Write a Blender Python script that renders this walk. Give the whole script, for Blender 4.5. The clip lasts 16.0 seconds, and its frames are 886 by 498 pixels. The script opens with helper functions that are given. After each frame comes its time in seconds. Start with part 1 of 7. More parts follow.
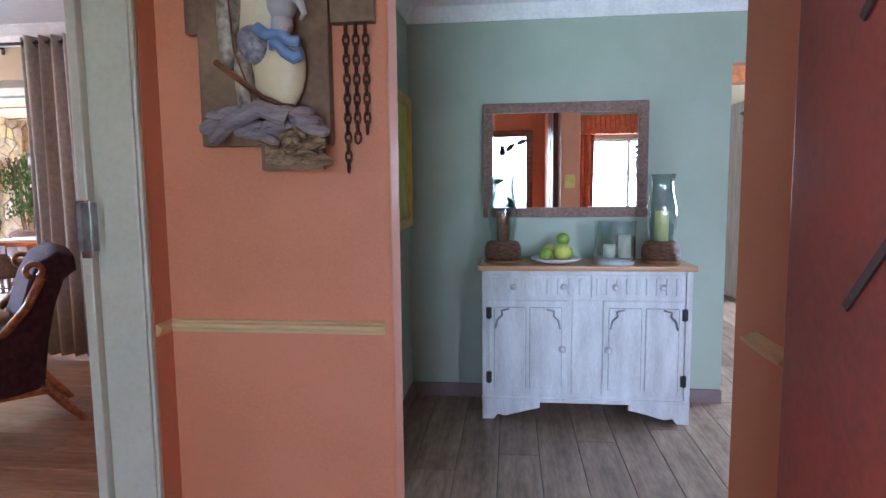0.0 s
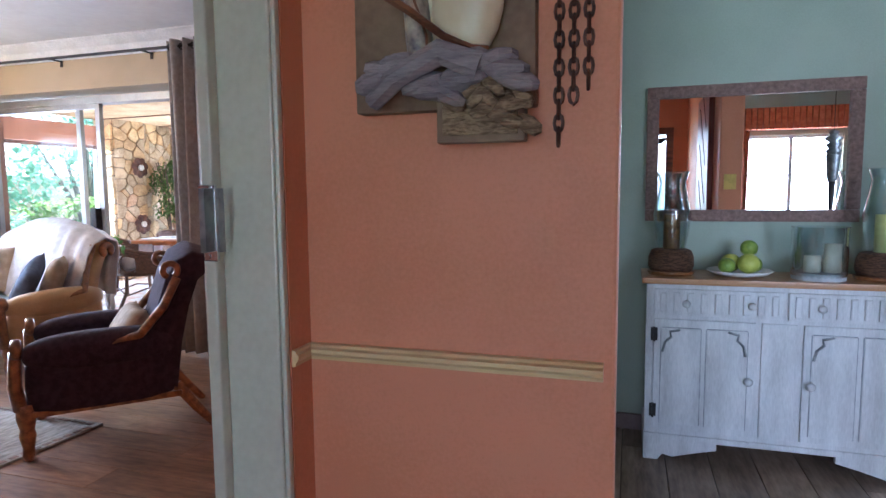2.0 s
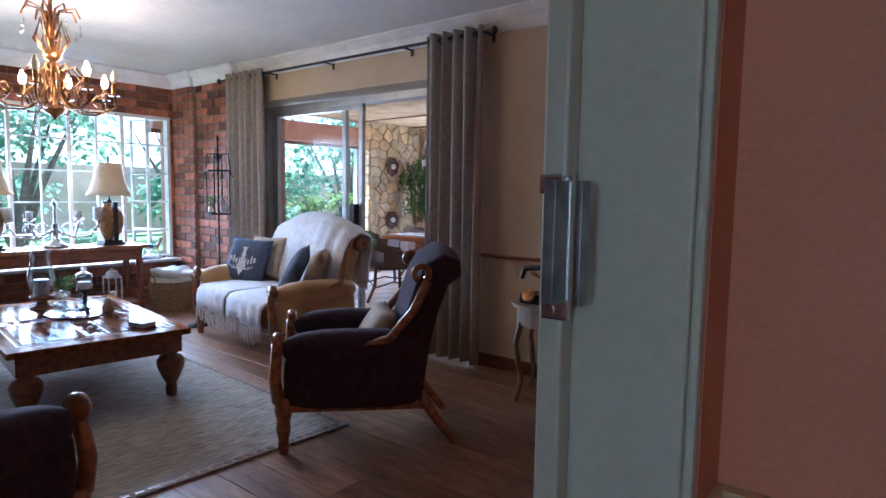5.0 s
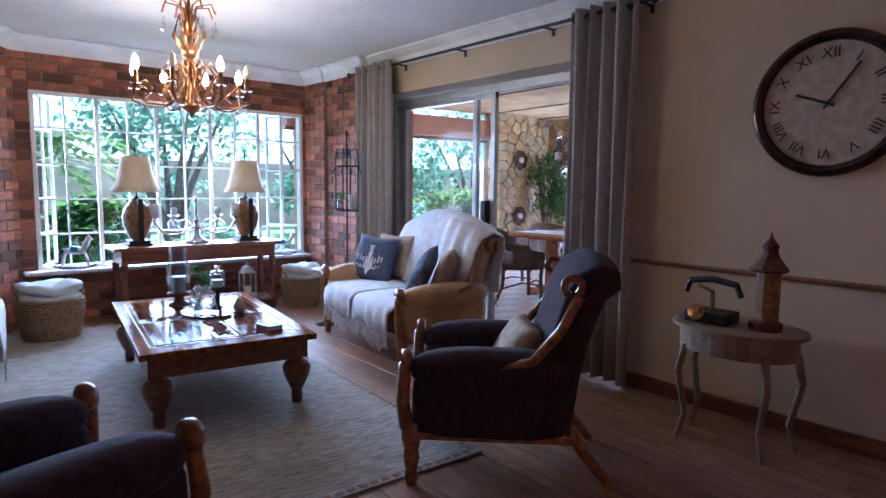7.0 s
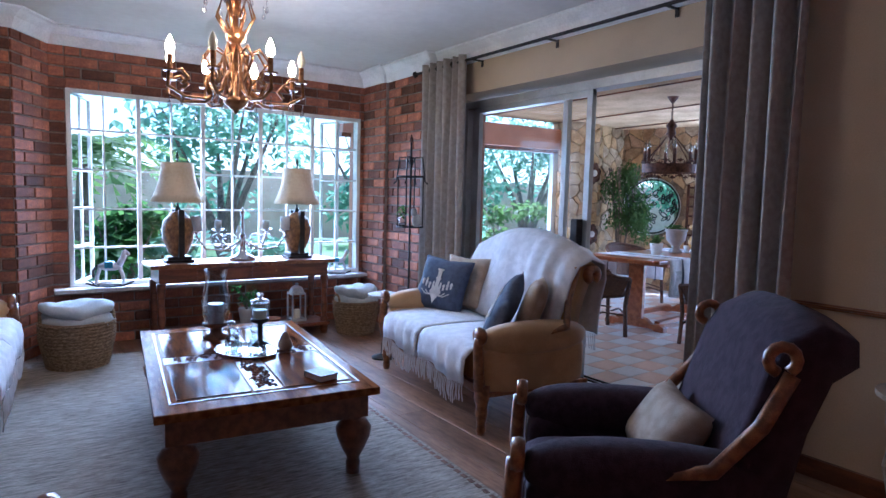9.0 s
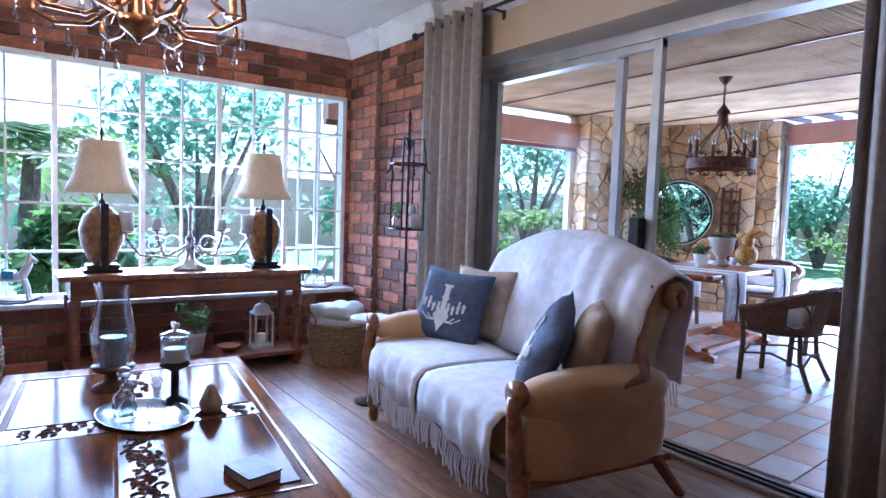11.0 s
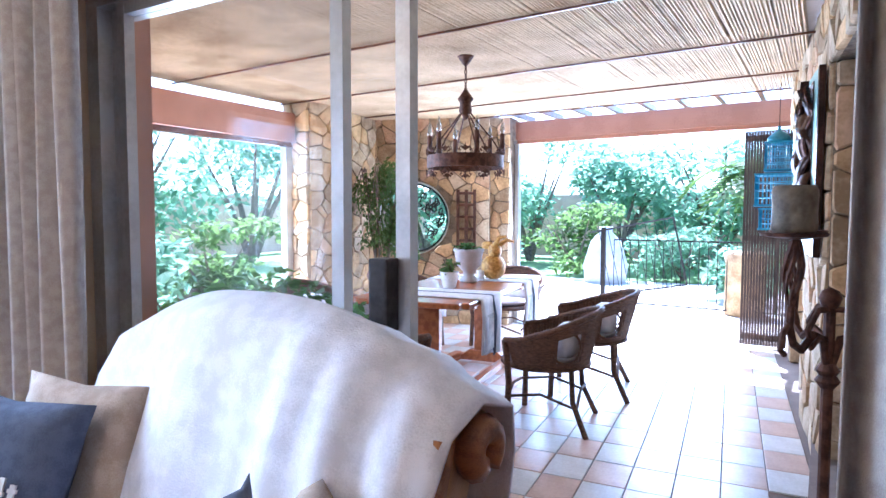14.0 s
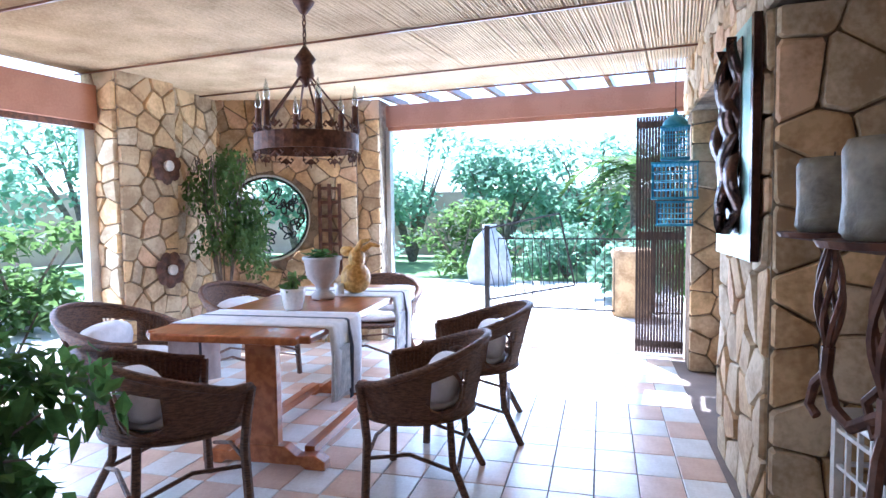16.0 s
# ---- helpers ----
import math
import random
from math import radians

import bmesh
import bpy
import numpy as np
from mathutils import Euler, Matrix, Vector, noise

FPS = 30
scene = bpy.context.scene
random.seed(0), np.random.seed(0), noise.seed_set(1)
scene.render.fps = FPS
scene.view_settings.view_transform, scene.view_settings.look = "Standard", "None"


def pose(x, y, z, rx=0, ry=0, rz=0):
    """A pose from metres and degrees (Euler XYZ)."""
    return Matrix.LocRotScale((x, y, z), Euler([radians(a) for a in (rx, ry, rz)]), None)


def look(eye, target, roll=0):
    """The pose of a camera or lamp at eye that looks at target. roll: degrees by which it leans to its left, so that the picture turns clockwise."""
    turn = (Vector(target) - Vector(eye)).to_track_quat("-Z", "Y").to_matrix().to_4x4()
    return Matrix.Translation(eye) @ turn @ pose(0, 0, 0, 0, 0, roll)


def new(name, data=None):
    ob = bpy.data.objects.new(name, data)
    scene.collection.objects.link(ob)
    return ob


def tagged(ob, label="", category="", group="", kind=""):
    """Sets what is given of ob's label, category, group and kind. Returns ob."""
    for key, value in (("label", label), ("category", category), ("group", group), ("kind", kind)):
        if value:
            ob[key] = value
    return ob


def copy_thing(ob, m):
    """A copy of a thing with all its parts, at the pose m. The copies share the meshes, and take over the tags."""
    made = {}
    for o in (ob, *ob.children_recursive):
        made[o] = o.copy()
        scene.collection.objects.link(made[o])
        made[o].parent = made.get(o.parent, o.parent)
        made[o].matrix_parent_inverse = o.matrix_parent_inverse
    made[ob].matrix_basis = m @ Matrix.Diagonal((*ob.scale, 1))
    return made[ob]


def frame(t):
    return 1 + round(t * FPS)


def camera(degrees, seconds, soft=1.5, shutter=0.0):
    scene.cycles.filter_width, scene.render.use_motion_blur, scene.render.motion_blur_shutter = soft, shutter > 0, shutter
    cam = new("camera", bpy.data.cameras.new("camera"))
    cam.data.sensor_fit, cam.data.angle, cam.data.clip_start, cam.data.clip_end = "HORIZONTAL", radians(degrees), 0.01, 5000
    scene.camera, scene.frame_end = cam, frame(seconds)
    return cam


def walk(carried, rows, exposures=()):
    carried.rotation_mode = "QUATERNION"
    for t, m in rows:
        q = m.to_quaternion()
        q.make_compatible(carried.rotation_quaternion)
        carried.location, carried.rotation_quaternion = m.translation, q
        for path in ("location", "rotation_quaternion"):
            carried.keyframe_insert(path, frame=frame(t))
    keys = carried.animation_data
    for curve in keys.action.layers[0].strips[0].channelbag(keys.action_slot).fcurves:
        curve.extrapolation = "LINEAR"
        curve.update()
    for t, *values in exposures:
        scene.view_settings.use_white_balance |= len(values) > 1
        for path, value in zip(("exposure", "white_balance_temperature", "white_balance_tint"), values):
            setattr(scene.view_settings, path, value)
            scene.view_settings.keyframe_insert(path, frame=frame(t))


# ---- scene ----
cam = camera(72.7, 16.0)
PATH = [
    (0, (0.756, 1.592, 1.27), (0.53, 3.568, 1.062), -0.6),
    (0.5, (0.694, 1.703, 1.259), (0.41, 3.672, 1.058), -0.7),
    (1, (0.643, 1.785, 1.248), (0.281, 3.742, 1.055), -0.8),
    (1.5, (0.588, 1.849, 1.236), (0.122, 3.785, 1.046), -0.6),
    (2, (0.526, 1.927, 1.236), (-0.063, 3.829, 1.049), -0.5),
    (2.5, (0.464, 2.032, 1.231), (-0.257, 3.888, 1.045), -0.2),
    (3, (0.424, 2.095, 1.225), (-0.415, 3.901, 1.039), 0.1),
    (3.5, (0.364, 2.148, 1.219), (-0.576, 3.904, 1.028), 0.2),
    (4, (0.283, 2.197, 1.221), (-0.759, 3.894, 1.033), 0.5),
    (4.5, (0.208, 2.235, 1.226), (-0.937, 3.865, 1.042), 0.7),
    (5, (0.145, 2.265, 1.234), (-1.096, 3.823, 1.05), 0.9),
    (7.3, (-0.273, 2.52, 1.249), (-1.829, 3.762, 1.056), 0.9),
    (7.5, (-0.322, 2.536, 1.223), (-1.895, 3.758, 1.049), 1.2),
    (8, (-0.524, 2.601, 1.238), (-2.126, 3.787, 1.065), 1.4),
    (8.5, (-0.725, 2.701, 1.229), (-2.347, 3.86, 1.061), 1.4),
    (9, (-0.945, 2.796, 1.25), (-2.569, 3.951, 1.081), 1.5),
    (9.2, (-1.028, 2.835, 1.243), (-2.655, 3.986, 1.081), 1.6),
    (11.3, (-2.035, 3.5, 1.136), (-3.646, 4.678, 1.007), 2.1),
    (11.5, (-2.104, 3.566, 1.141), (-3.704, 4.759, 1.013), 2.0),
    (12, (-2.289, 3.732, 1.193), (-3.833, 4.997, 1.068), 1.9),
    (12.5, (-2.44, 3.914, 1.212), (-3.868, 5.309, 1.094), 1.5),
    (13, (-2.596, 4.151, 1.248), (-3.885, 5.676, 1.131), 0.9),
    (13.1, (-2.62, 4.177, 1.243), (-3.876, 5.729, 1.131), 0.9),
    (13.5, (-2.742, 4.369, 1.253), (-3.886, 6.005, 1.136), 0.6),
    (14, (-2.862, 4.604, 1.247), (-3.833, 6.349, 1.132), 0.1),
    (14.5, (-2.945, 4.884, 1.262), (-3.784, 6.696, 1.14), -0.2),
    (15, (-3.018, 5.14, 1.241), (-3.764, 6.992, 1.119), -0.5),
    (15.5, (-3.08, 5.371, 1.236), (-3.751, 7.251, 1.114), -0.6),
    (16, (-3.119, 5.611, 1.24), (-3.747, 7.506, 1.119), -0.7),
]
EXPOSURES = [(0, 3.35, 5150, 17), (2, 2.95, 5050, 15), (3.5, 2.25, 4900, 13), (4.5, 1.9, 4750, 13), (5.5, 1.95, 4700, 14), (8, 1.7, 4450, 17), (9, 1.6, 4400, 15), (11.5, 2.2, 4500, 19), (12.5, 2.65, 4500, 16), (14, 2.6, 4700, 16), (16, 2.15, 4850, 15)]
walk(cam, [(t, look(eye, target, roll)) for t, eye, target, roll in PATH], EXPOSURES)

# world, sun, lamps
world = bpy.data.worlds.new("world")
scene.world = world
world.use_nodes = True
wn = world.node_tree.nodes
sky = wn.new("ShaderNodeTexSky")
sky.sky_type, sky.sun_disc = "NISHITA", False
sky.sun_elevation, sky.sun_rotation = radians(62), radians(-35)
world.node_tree.links.new(sky.outputs[0], wn["Background"].inputs[0])
wn["Background"].inputs[1].default_value = 0.15
sun = new("sun", bpy.data.lights.new("sun", "SUN"))
sun.data.energy, sun.data.angle, sun.data.color = 5.0, radians(0.6), (1.0, 0.95, 0.88)
sun.matrix_world = look((0, 0, 0), (0.5 * math.cos(radians(62)), -0.85 * math.cos(radians(62)), -math.sin(radians(62))))


def area(name, eye, target, w, h, watts, color=(0.85, 0.93, 1.0)):
    ob = new(name, bpy.data.lights.new(name, "AREA"))
    ob.data.shape, ob.data.size, ob.data.size_y, ob.data.energy, ob.data.color = "RECTANGLE", w, h, watts, color
    ob.matrix_world = look(eye, target)
    return ob


bay = area("bay_window_light", (-6.62, 4.4, 1.25), (-3.4, 3.7, 0.0), 2.3, 1.45, 32)
bay.data.spread = radians(110)
area("patio_door_light", (-4.5, 11.6, 1.1), (-4.5, 8, 0.6), 2.6, 2.0, 28)
area("patio_side_light", (-7.6, 8.0, 1.1), (-5, 8, 0.6), 2.6, 2.0, 24)
area("front_door_light", (0.62, -0.6, 1.2), (0.62, 3, 1.1), 1.4, 2.2, 7)
area("east_window_light", (2.25, 0.15, 1.4), (2.0, 4, 0.9), 1.4, 1.2, 24)
# added fill lamp that brightens the kitchen, standing out of view
area("kitchen_fill_light", (5.2, 7.0, 1.5), (2.5, 6.5, 0.6), 1.6, 1.2, 30)


def mat(name, c1, c2=None, rough=0.7, scale=6.0, metal=0.0, bump=0.15, fine=60.0, stretch=(1, 1, 1), rand=0.0, sheen=0.0, contrast=0.5, spec=0.5, coat=0.0, alpha=None):
    """Two colours mixed by coarse and fine noise, with relief; rand: brightness by object."""
    m = bpy.data.materials.new(name)
    m.use_nodes = True
    n, l = m.node_tree.nodes, m.node_tree.links
    b = n["Principled BSDF"]
    b.inputs["Roughness"].default_value, b.inputs["Metallic"].default_value = rough, metal
    b.inputs["Specular IOR Level"].default_value = spec
    b.inputs["Coat Weight"].default_value = coat
    b.inputs["Sheen Weight"].default_value = sheen
    tc, mp = n.new("ShaderNodeTexCoord"), n.new("ShaderNodeMapping")
    mp.inputs["Scale"].default_value = stretch
    l.new(tc.outputs["Object"], mp.inputs[0])
    a, f = n.new("ShaderNodeTexNoise"), n.new("ShaderNodeTexNoise")
    for t, s in ((a, scale), (f, fine)):
        t.inputs["Scale"].default_value, t.inputs["Detail"].default_value = s, 5
        l.new(mp.outputs[0], t.inputs[0])
    mix = n.new("ShaderNodeMath")
    mix.operation = "MULTIPLY_ADD"
    mix.inputs[1].default_value = 0.35
    l.new(f.outputs[0], mix.inputs[0])
    sc = n.new("ShaderNodeMath")
    sc.operation = "MULTIPLY"
    sc.inputs[1].default_value = 0.65
    l.new(a.outputs[0], sc.inputs[0])
    l.new(sc.outputs[0], mix.inputs[2])
    r = n.new("ShaderNodeValToRGB")
    w = 0.5 * (1 - contrast) * 0.5
    r.color_ramp.elements[0].position, r.color_ramp.elements[1].position = 0.3 + w, 0.7 - w
    r.color_ramp.elements[0].color = (*c1, 1)
    r.color_ramp.elements[1].color = (*(c2 or [min(1, v * 1.18) for v in c1]), 1)
    l.new(mix.outputs[0], r.inputs[0])
    out = r.outputs[0]
    if rand:
        oi, hs, rm = n.new("ShaderNodeObjectInfo"), n.new("ShaderNodeHueSaturation"), n.new("ShaderNodeMapRange")
        rm.inputs["To Min"].default_value, rm.inputs["To Max"].default_value = 1 - rand, 1 + rand
        l.new(oi.outputs["Random"], rm.inputs["Value"])
        l.new(rm.outputs[0], hs.inputs["Value"])
        l.new(out, hs.inputs["Color"])
        out = hs.outputs[0]
    l.new(out, b.inputs["Base Color"])
    if bump:
        bp = n.new("ShaderNodeBump")
        bp.inputs["Strength"].default_value, bp.inputs["Distance"].default_value = bump, 0.01
        l.new(mix.outputs[0], bp.inputs["Height"])
        l.new(bp.outputs[0], b.inputs["Normal"])
    return m


def glass_mat(name, tint=(1, 1, 1), rough=0.0, gain=0.6, base=0.025):
    m = bpy.data.materials.new(name)
    m.use_nodes = True
    n, l = m.node_tree.nodes, m.node_tree.links
    n.remove(n["Principled BSDF"])
    tr, gl, fr, mx = n.new("ShaderNodeBsdfTransparent"), n.new("ShaderNodeBsdfGlossy"), n.new("ShaderNodeLayerWeight"), n.new("ShaderNodeMixShader")
    pw, ma = n.new("ShaderNodeMath"), n.new("ShaderNodeMath")
    pw.operation, ma.operation = "POWER", "MULTIPLY_ADD"
    pw.inputs[1].default_value, ma.inputs[1].default_value, ma.inputs[2].default_value = 4.0 if gain < 1 else 2.0, gain, base
    tr.inputs[0].default_value = (*tint, 1)
    gl.inputs["Roughness"].default_value = rough
    fr.inputs[0].default_value = 0.5
    l.new(fr.outputs["Facing"], pw.inputs[0])
    l.new(pw.outputs[0], ma.inputs[0])
    l.new(ma.outputs[0], mx.inputs[0])
    l.new(tr.outputs[0], mx.inputs[1])
    l.new(gl.outputs[0], mx.inputs[2])
    l.new(mx.outputs[0], n["Material Output"].inputs[0])
    return m


def glow(name, color, strength):
    m = bpy.data.materials.new(name)
    m.use_nodes = True
    b = m.node_tree.nodes["Principled BSDF"]
    b.inputs["Emission Color"].default_value, b.inputs["Emission Strength"].default_value = (*color, 1), strength
    b.inputs["Base Color"].default_value = (*color, 1)
    return m


ORANGE = mat("orange_paint", (0.6, 0.225, 0.105), (0.66, 0.26, 0.13), 0.55, 3, bump=0.08, fine=160)
GREEN = mat("sage_paint", (0.36, 0.415, 0.325), (0.4, 0.455, 0.365), 0.6, 3, bump=0.08, fine=160)
CREAM = mat("cream_paint", (0.5, 0.39, 0.25), (0.56, 0.44, 0.29), 0.7, 3, bump=0.1, fine=140)
CEIL = mat("ceiling_white", (0.66, 0.63, 0.6), (0.78, 0.76, 0.73), 0.8, 2.2, bump=0.5, fine=18, contrast=0.9)
TRIMW = mat("cornice_white", (0.78, 0.77, 0.76), None, 0.5, 5, bump=0.03)
JAMB = mat("jamb_paint", (0.54, 0.53, 0.4), (0.6, 0.59, 0.46), 0.35, 4, bump=0.06, fine=80)
RAIL = mat("rail_wood", (0.62, 0.45, 0.2), (0.7, 0.54, 0.27), 0.4, 8, stretch=(0.3, 4, 4), bump=0.1)
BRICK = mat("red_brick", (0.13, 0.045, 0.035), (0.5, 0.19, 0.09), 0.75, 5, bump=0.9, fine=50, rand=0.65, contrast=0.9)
MORTAR = mat("mortar", (0.22, 0.17, 0.14), (0.32, 0.26, 0.22), 0.95, 15, bump=0.6)
STONE = mat("sandstone", (0.4, 0.3, 0.19), (0.64, 0.53, 0.37), 0.88, 5, bump=1.0, fine=35, rand=0.24, contrast=0.55)
n, l = STONE.node_tree.nodes, STONE.node_tree.links
oi, tr, mx = n.new("ShaderNodeObjectInfo"), n.new("ShaderNodeValToRGB"), n.new("ShaderNodeMix")
for p, c in ((0.0, (1.0, 0.93, 0.82)), (0.35, (0.97, 0.82, 0.62)), (0.55, (0.92, 0.92, 0.9)), (0.75, (1.0, 0.86, 0.64)), (0.92, (0.88, 0.74, 0.66))):
    e = tr.color_ramp.elements[0] if p == 0 else tr.color_ramp.elements.new(p)
    e.color = (*c, 1)
tr.color_ramp.interpolation = "CONSTANT"
mx.data_type, mx.blend_type = "RGBA", "MULTIPLY"
mx.inputs[0].default_value = 1.0
l.new(oi.outputs["Random"], tr.inputs[0])
b = n["Principled BSDF"]
l.new(b.inputs["Base Color"].links[0].from_socket, mx.inputs[6])
l.new(tr.outputs[0], mx.inputs[7])
l.new(mx.outputs[2], b.inputs["Base Color"])
STONEGAP = mat("stone_joint", (0.16, 0.12, 0.08), (0.3, 0.235, 0.165), 0.95, 12, bump=0.7)
PLANK = mat("floor_plank", (0.12, 0.072, 0.045), (0.36, 0.26, 0.18), 0.42, 3.5, stretch=(0.8, 9, 4), bump=0.25, fine=14, rand=0.2, contrast=0.9)
PLANKR = mat("living_floor_plank", (0.12, 0.055, 0.03), (0.36, 0.21, 0.12), 0.36, 3.5, stretch=(0.8, 9, 4), bump=0.25, fine=14, rand=0.2, contrast=0.9)
PLANKGAP = mat("floor_gap", (0.03, 0.02, 0.015), None, 0.8)
TILEP = mat("peach_tile", (0.64, 0.44, 0.32), (0.74, 0.55, 0.42), 0.3, 6, bump=0.1, rand=0.1)
TILEW = mat("white_tile", (0.68, 0.66, 0.62), (0.8, 0.79, 0.76), 0.3, 6, bump=0.1, rand=0.06)
GROUT = mat("grout", (0.22, 0.17, 0.14), None, 0.9)
ALU = mat("silver_aluminium", (0.5, 0.5, 0.49), None, 0.4, 8, metal=0.6, bump=0.02)
WHITEM = mat("white_frame", (0.7, 0.7, 0.68), None, 0.4, 8, bump=0.03)
DARKW = mat("dark_wood", (0.085, 0.03, 0.013), (0.2, 0.075, 0.03), 0.3, 4, stretch=(1, 6, 6), bump=0.1, coat=0.15)
MIDW = mat("honey_wood", (0.15, 0.055, 0.018), (0.33, 0.135, 0.045), 0.3, 4, stretch=(1, 7, 7), bump=0.1, coat=0.3)
TTOP = mat("polished_table_top", (0.11, 0.04, 0.014), (0.26, 0.105, 0.036), 0.16, 4, stretch=(1, 7, 7), bump=0.03, spec=0.004)
TTOPD = mat("polished_dark_panel", (0.07, 0.025, 0.012), (0.17, 0.065, 0.025), 0.1, 4, stretch=(1, 6, 6), bump=0.01, spec=0.02)
REDW = mat("table_wood", (0.3, 0.09, 0.025), (0.48, 0.17, 0.055), 0.28, 4, stretch=(6, 1, 6), bump=0.1, coat=0.4)
REDDOOR = mat("red_door", (0.13, 0.018, 0.009), (0.19, 0.027, 0.012), 0.4, 4, stretch=(5, 1, 1), bump=0.15)
GROOVE = mat("door_groove", (0.03, 0.012, 0.01), None, 0.7)
PLUM = mat("plum_upholstery", (0.028, 0.016, 0.026), (0.048, 0.028, 0.042), 0.95, 30, bump=0.4, fine=300, sheen=0.08, spec=0.2)
MUSTARD = mat("mustard_velvet", (0.42, 0.25, 0.1), (0.55, 0.34, 0.15), 0.8, 6, bump=0.2, fine=200, sheen=0.4)
THROW = mat("white_throw", (0.64, 0.64, 0.68), (0.76, 0.76, 0.8), 0.95, 20, bump=0.5, fine=250, sheen=0.2)
GREYB = mat("blue_grey_fabric", (0.06, 0.075, 0.12), (0.085, 0.105, 0.16), 0.9, 30, bump=0.3, fine=260)
PALEF = mat("pale_print", (0.6, 0.58, 0.55), None, 0.9, 20, bump=0.2)
TAUPE = mat("taupe_fabric", (0.36, 0.28, 0.2), (0.46, 0.37, 0.28), 0.9, 20, bump=0.3, fine=260)
CURT = mat("curtain_linen", (0.34, 0.30, 0.265), (0.42, 0.38, 0.34), 0.9, 30, bump=0.3, fine=300)
CURTL = mat("curtain_lining", (0.5, 0.5, 0.52), None, 0.9, 30, bump=0.2)
BLACKM = mat("black_iron", (0.02, 0.017, 0.015), (0.04, 0.033, 0.03), 0.5, 20, metal=0.5, bump=0.3)
RUSTM = mat("rusty_iron", (0.06, 0.025, 0.015), (0.14, 0.06, 0.035), 0.6, 20, metal=0.4, bump=0.4)
BRASS = mat("aged_brass", (0.2, 0.09, 0.035), (0.42, 0.21, 0.08), 0.28, 12, metal=0.9, bump=0.1)
SILVER = mat("silver_metal", (0.6, 0.6, 0.62), None, 0.18, 8, metal=1.0, bump=0.05)
PEWTER = mat("pewter", (0.25, 0.26, 0.27), (0.4, 0.41, 0.42), 0.4, 20, metal=0.8, bump=0.4)
GLASS = glass_mat("clear_glass")
GLASSY = glass_mat("bottle_glass", (0.78, 0.84, 0.86), gain=1.6, base=0.1)
GLASSD = glass_mat("smoky_glass", (0.55, 0.5, 0.48))
WAX = mat("ivory_wax", (0.72, 0.66, 0.5), None, 0.5, 8, bump=0.1)
WAXY = mat("yellow_wax", (0.72, 0.68, 0.25), None, 0.5, 8, bump=0.1)
STONEWAX = mat("mottled_stone_candle", (0.06, 0.047, 0.03), (0.24, 0.19, 0.125), 0.55, 18, bump=0.8, contrast=0.9)
SHADE = mat("cream_shade", (0.66, 0.52, 0.34), (0.75, 0.62, 0.44), 0.8, 6, bump=0.1)
LAMPB = mat("lamp_base", (0.07, 0.03, 0.012), (0.34, 0.17, 0.05), 0.4, 30, bump=0.8, contrast=1.0)
WICKER = mat("brown_wicker", (0.06, 0.026, 0.014), (0.19, 0.09, 0.045), 0.6, 40, stretch=(1, 1, 4), bump=1.0, fine=160)
SEAGR = mat("seagrass", (0.16, 0.1, 0.05), (0.36, 0.25, 0.14), 0.8, 40, stretch=(1, 1, 3), bump=1.0, fine=120)
RUG = mat("rug_weave", (0.12, 0.1, 0.08), (0.5, 0.45, 0.38), 0.95, 26, stretch=(3.0, 0.5, 1), bump=1.0, fine=80, contrast=1.0)
WHITEWASH = mat("whitewash", (0.47, 0.46, 0.46), (0.74, 0.73, 0.72), 0.55, 5, stretch=(3, 3, 0.6), bump=0.15, fine=60, contrast=0.9)
OAK = mat("oak_top", (0.38, 0.17, 0.06), (0.52, 0.27, 0.11), 0.3, 5, stretch=(1, 8, 8), bump=0.1, coat=0.3)
REED = mat("reed", (0.4, 0.27, 0.135), (0.74, 0.56, 0.33), 0.7, 3, stretch=(1, 1, 1), bump=0.3, contrast=0.9)
TERRAP = mat("terracotta_paint", (0.42, 0.2, 0.12), (0.48, 0.24, 0.15), 0.6, 4, bump=0.1)
LEAF = mat("leaf", (0.04, 0.09, 0.02), (0.13, 0.23, 0.06), 0.5, 5, bump=0.1, contrast=1.0)
LEAF2 = mat("leaf_light", (0.07, 0.12, 0.03), (0.16, 0.24, 0.07), 0.5, 5, bump=0.1, contrast=1.0)
# paler and bluer than LEAF: outdoor glare is put into the leaf colour
LEAF3 = mat("glare_washed_garden_leaf", (0.14, 0.26, 0.16), (0.3, 0.46, 0.3), 0.6, 2, bump=0.1, contrast=1.0)
for m in (LEAF, LEAF2, LEAF3):
    n, l = m.node_tree.nodes, m.node_tree.links
    trl, mx, pb = n.new("ShaderNodeBsdfTranslucent"), n.new("ShaderNodeMixShader"), n["Principled BSDF"]
    l.new(pb.inputs["Base Color"].links[0].from_socket, trl.inputs[0])
    mx.inputs[0].default_value = 0.72
    l.new(pb.outputs[0], mx.inputs[1])
    l.new(trl.outputs[0], mx.inputs[2])
    l.new(mx.outputs[0], n["Material Output"].inputs[0])
BARK = mat("bark", (0.1, 0.07, 0.05), (0.2, 0.15, 0.11), 0.9, 12, bump=0.8)
PAVE = mat("pale_paving", (0.5, 0.46, 0.4), (0.62, 0.58, 0.52), 0.8, 3, bump=0.3)
GRASS = mat("grass", (0.09, 0.17, 0.06), (0.2, 0.3, 0.1), 0.9, 4, bump=0.8, contrast=1.0)
GWALL = mat("garden_wall_paint", (0.5, 0.33, 0.25), (0.6, 0.42, 0.33), 0.8, 2, bump=0.2)
BLUEP = mat("blue_paint", (0.03, 0.2, 0.32), (0.06, 0.3, 0.42), 0.5, 12, bump=0.2)
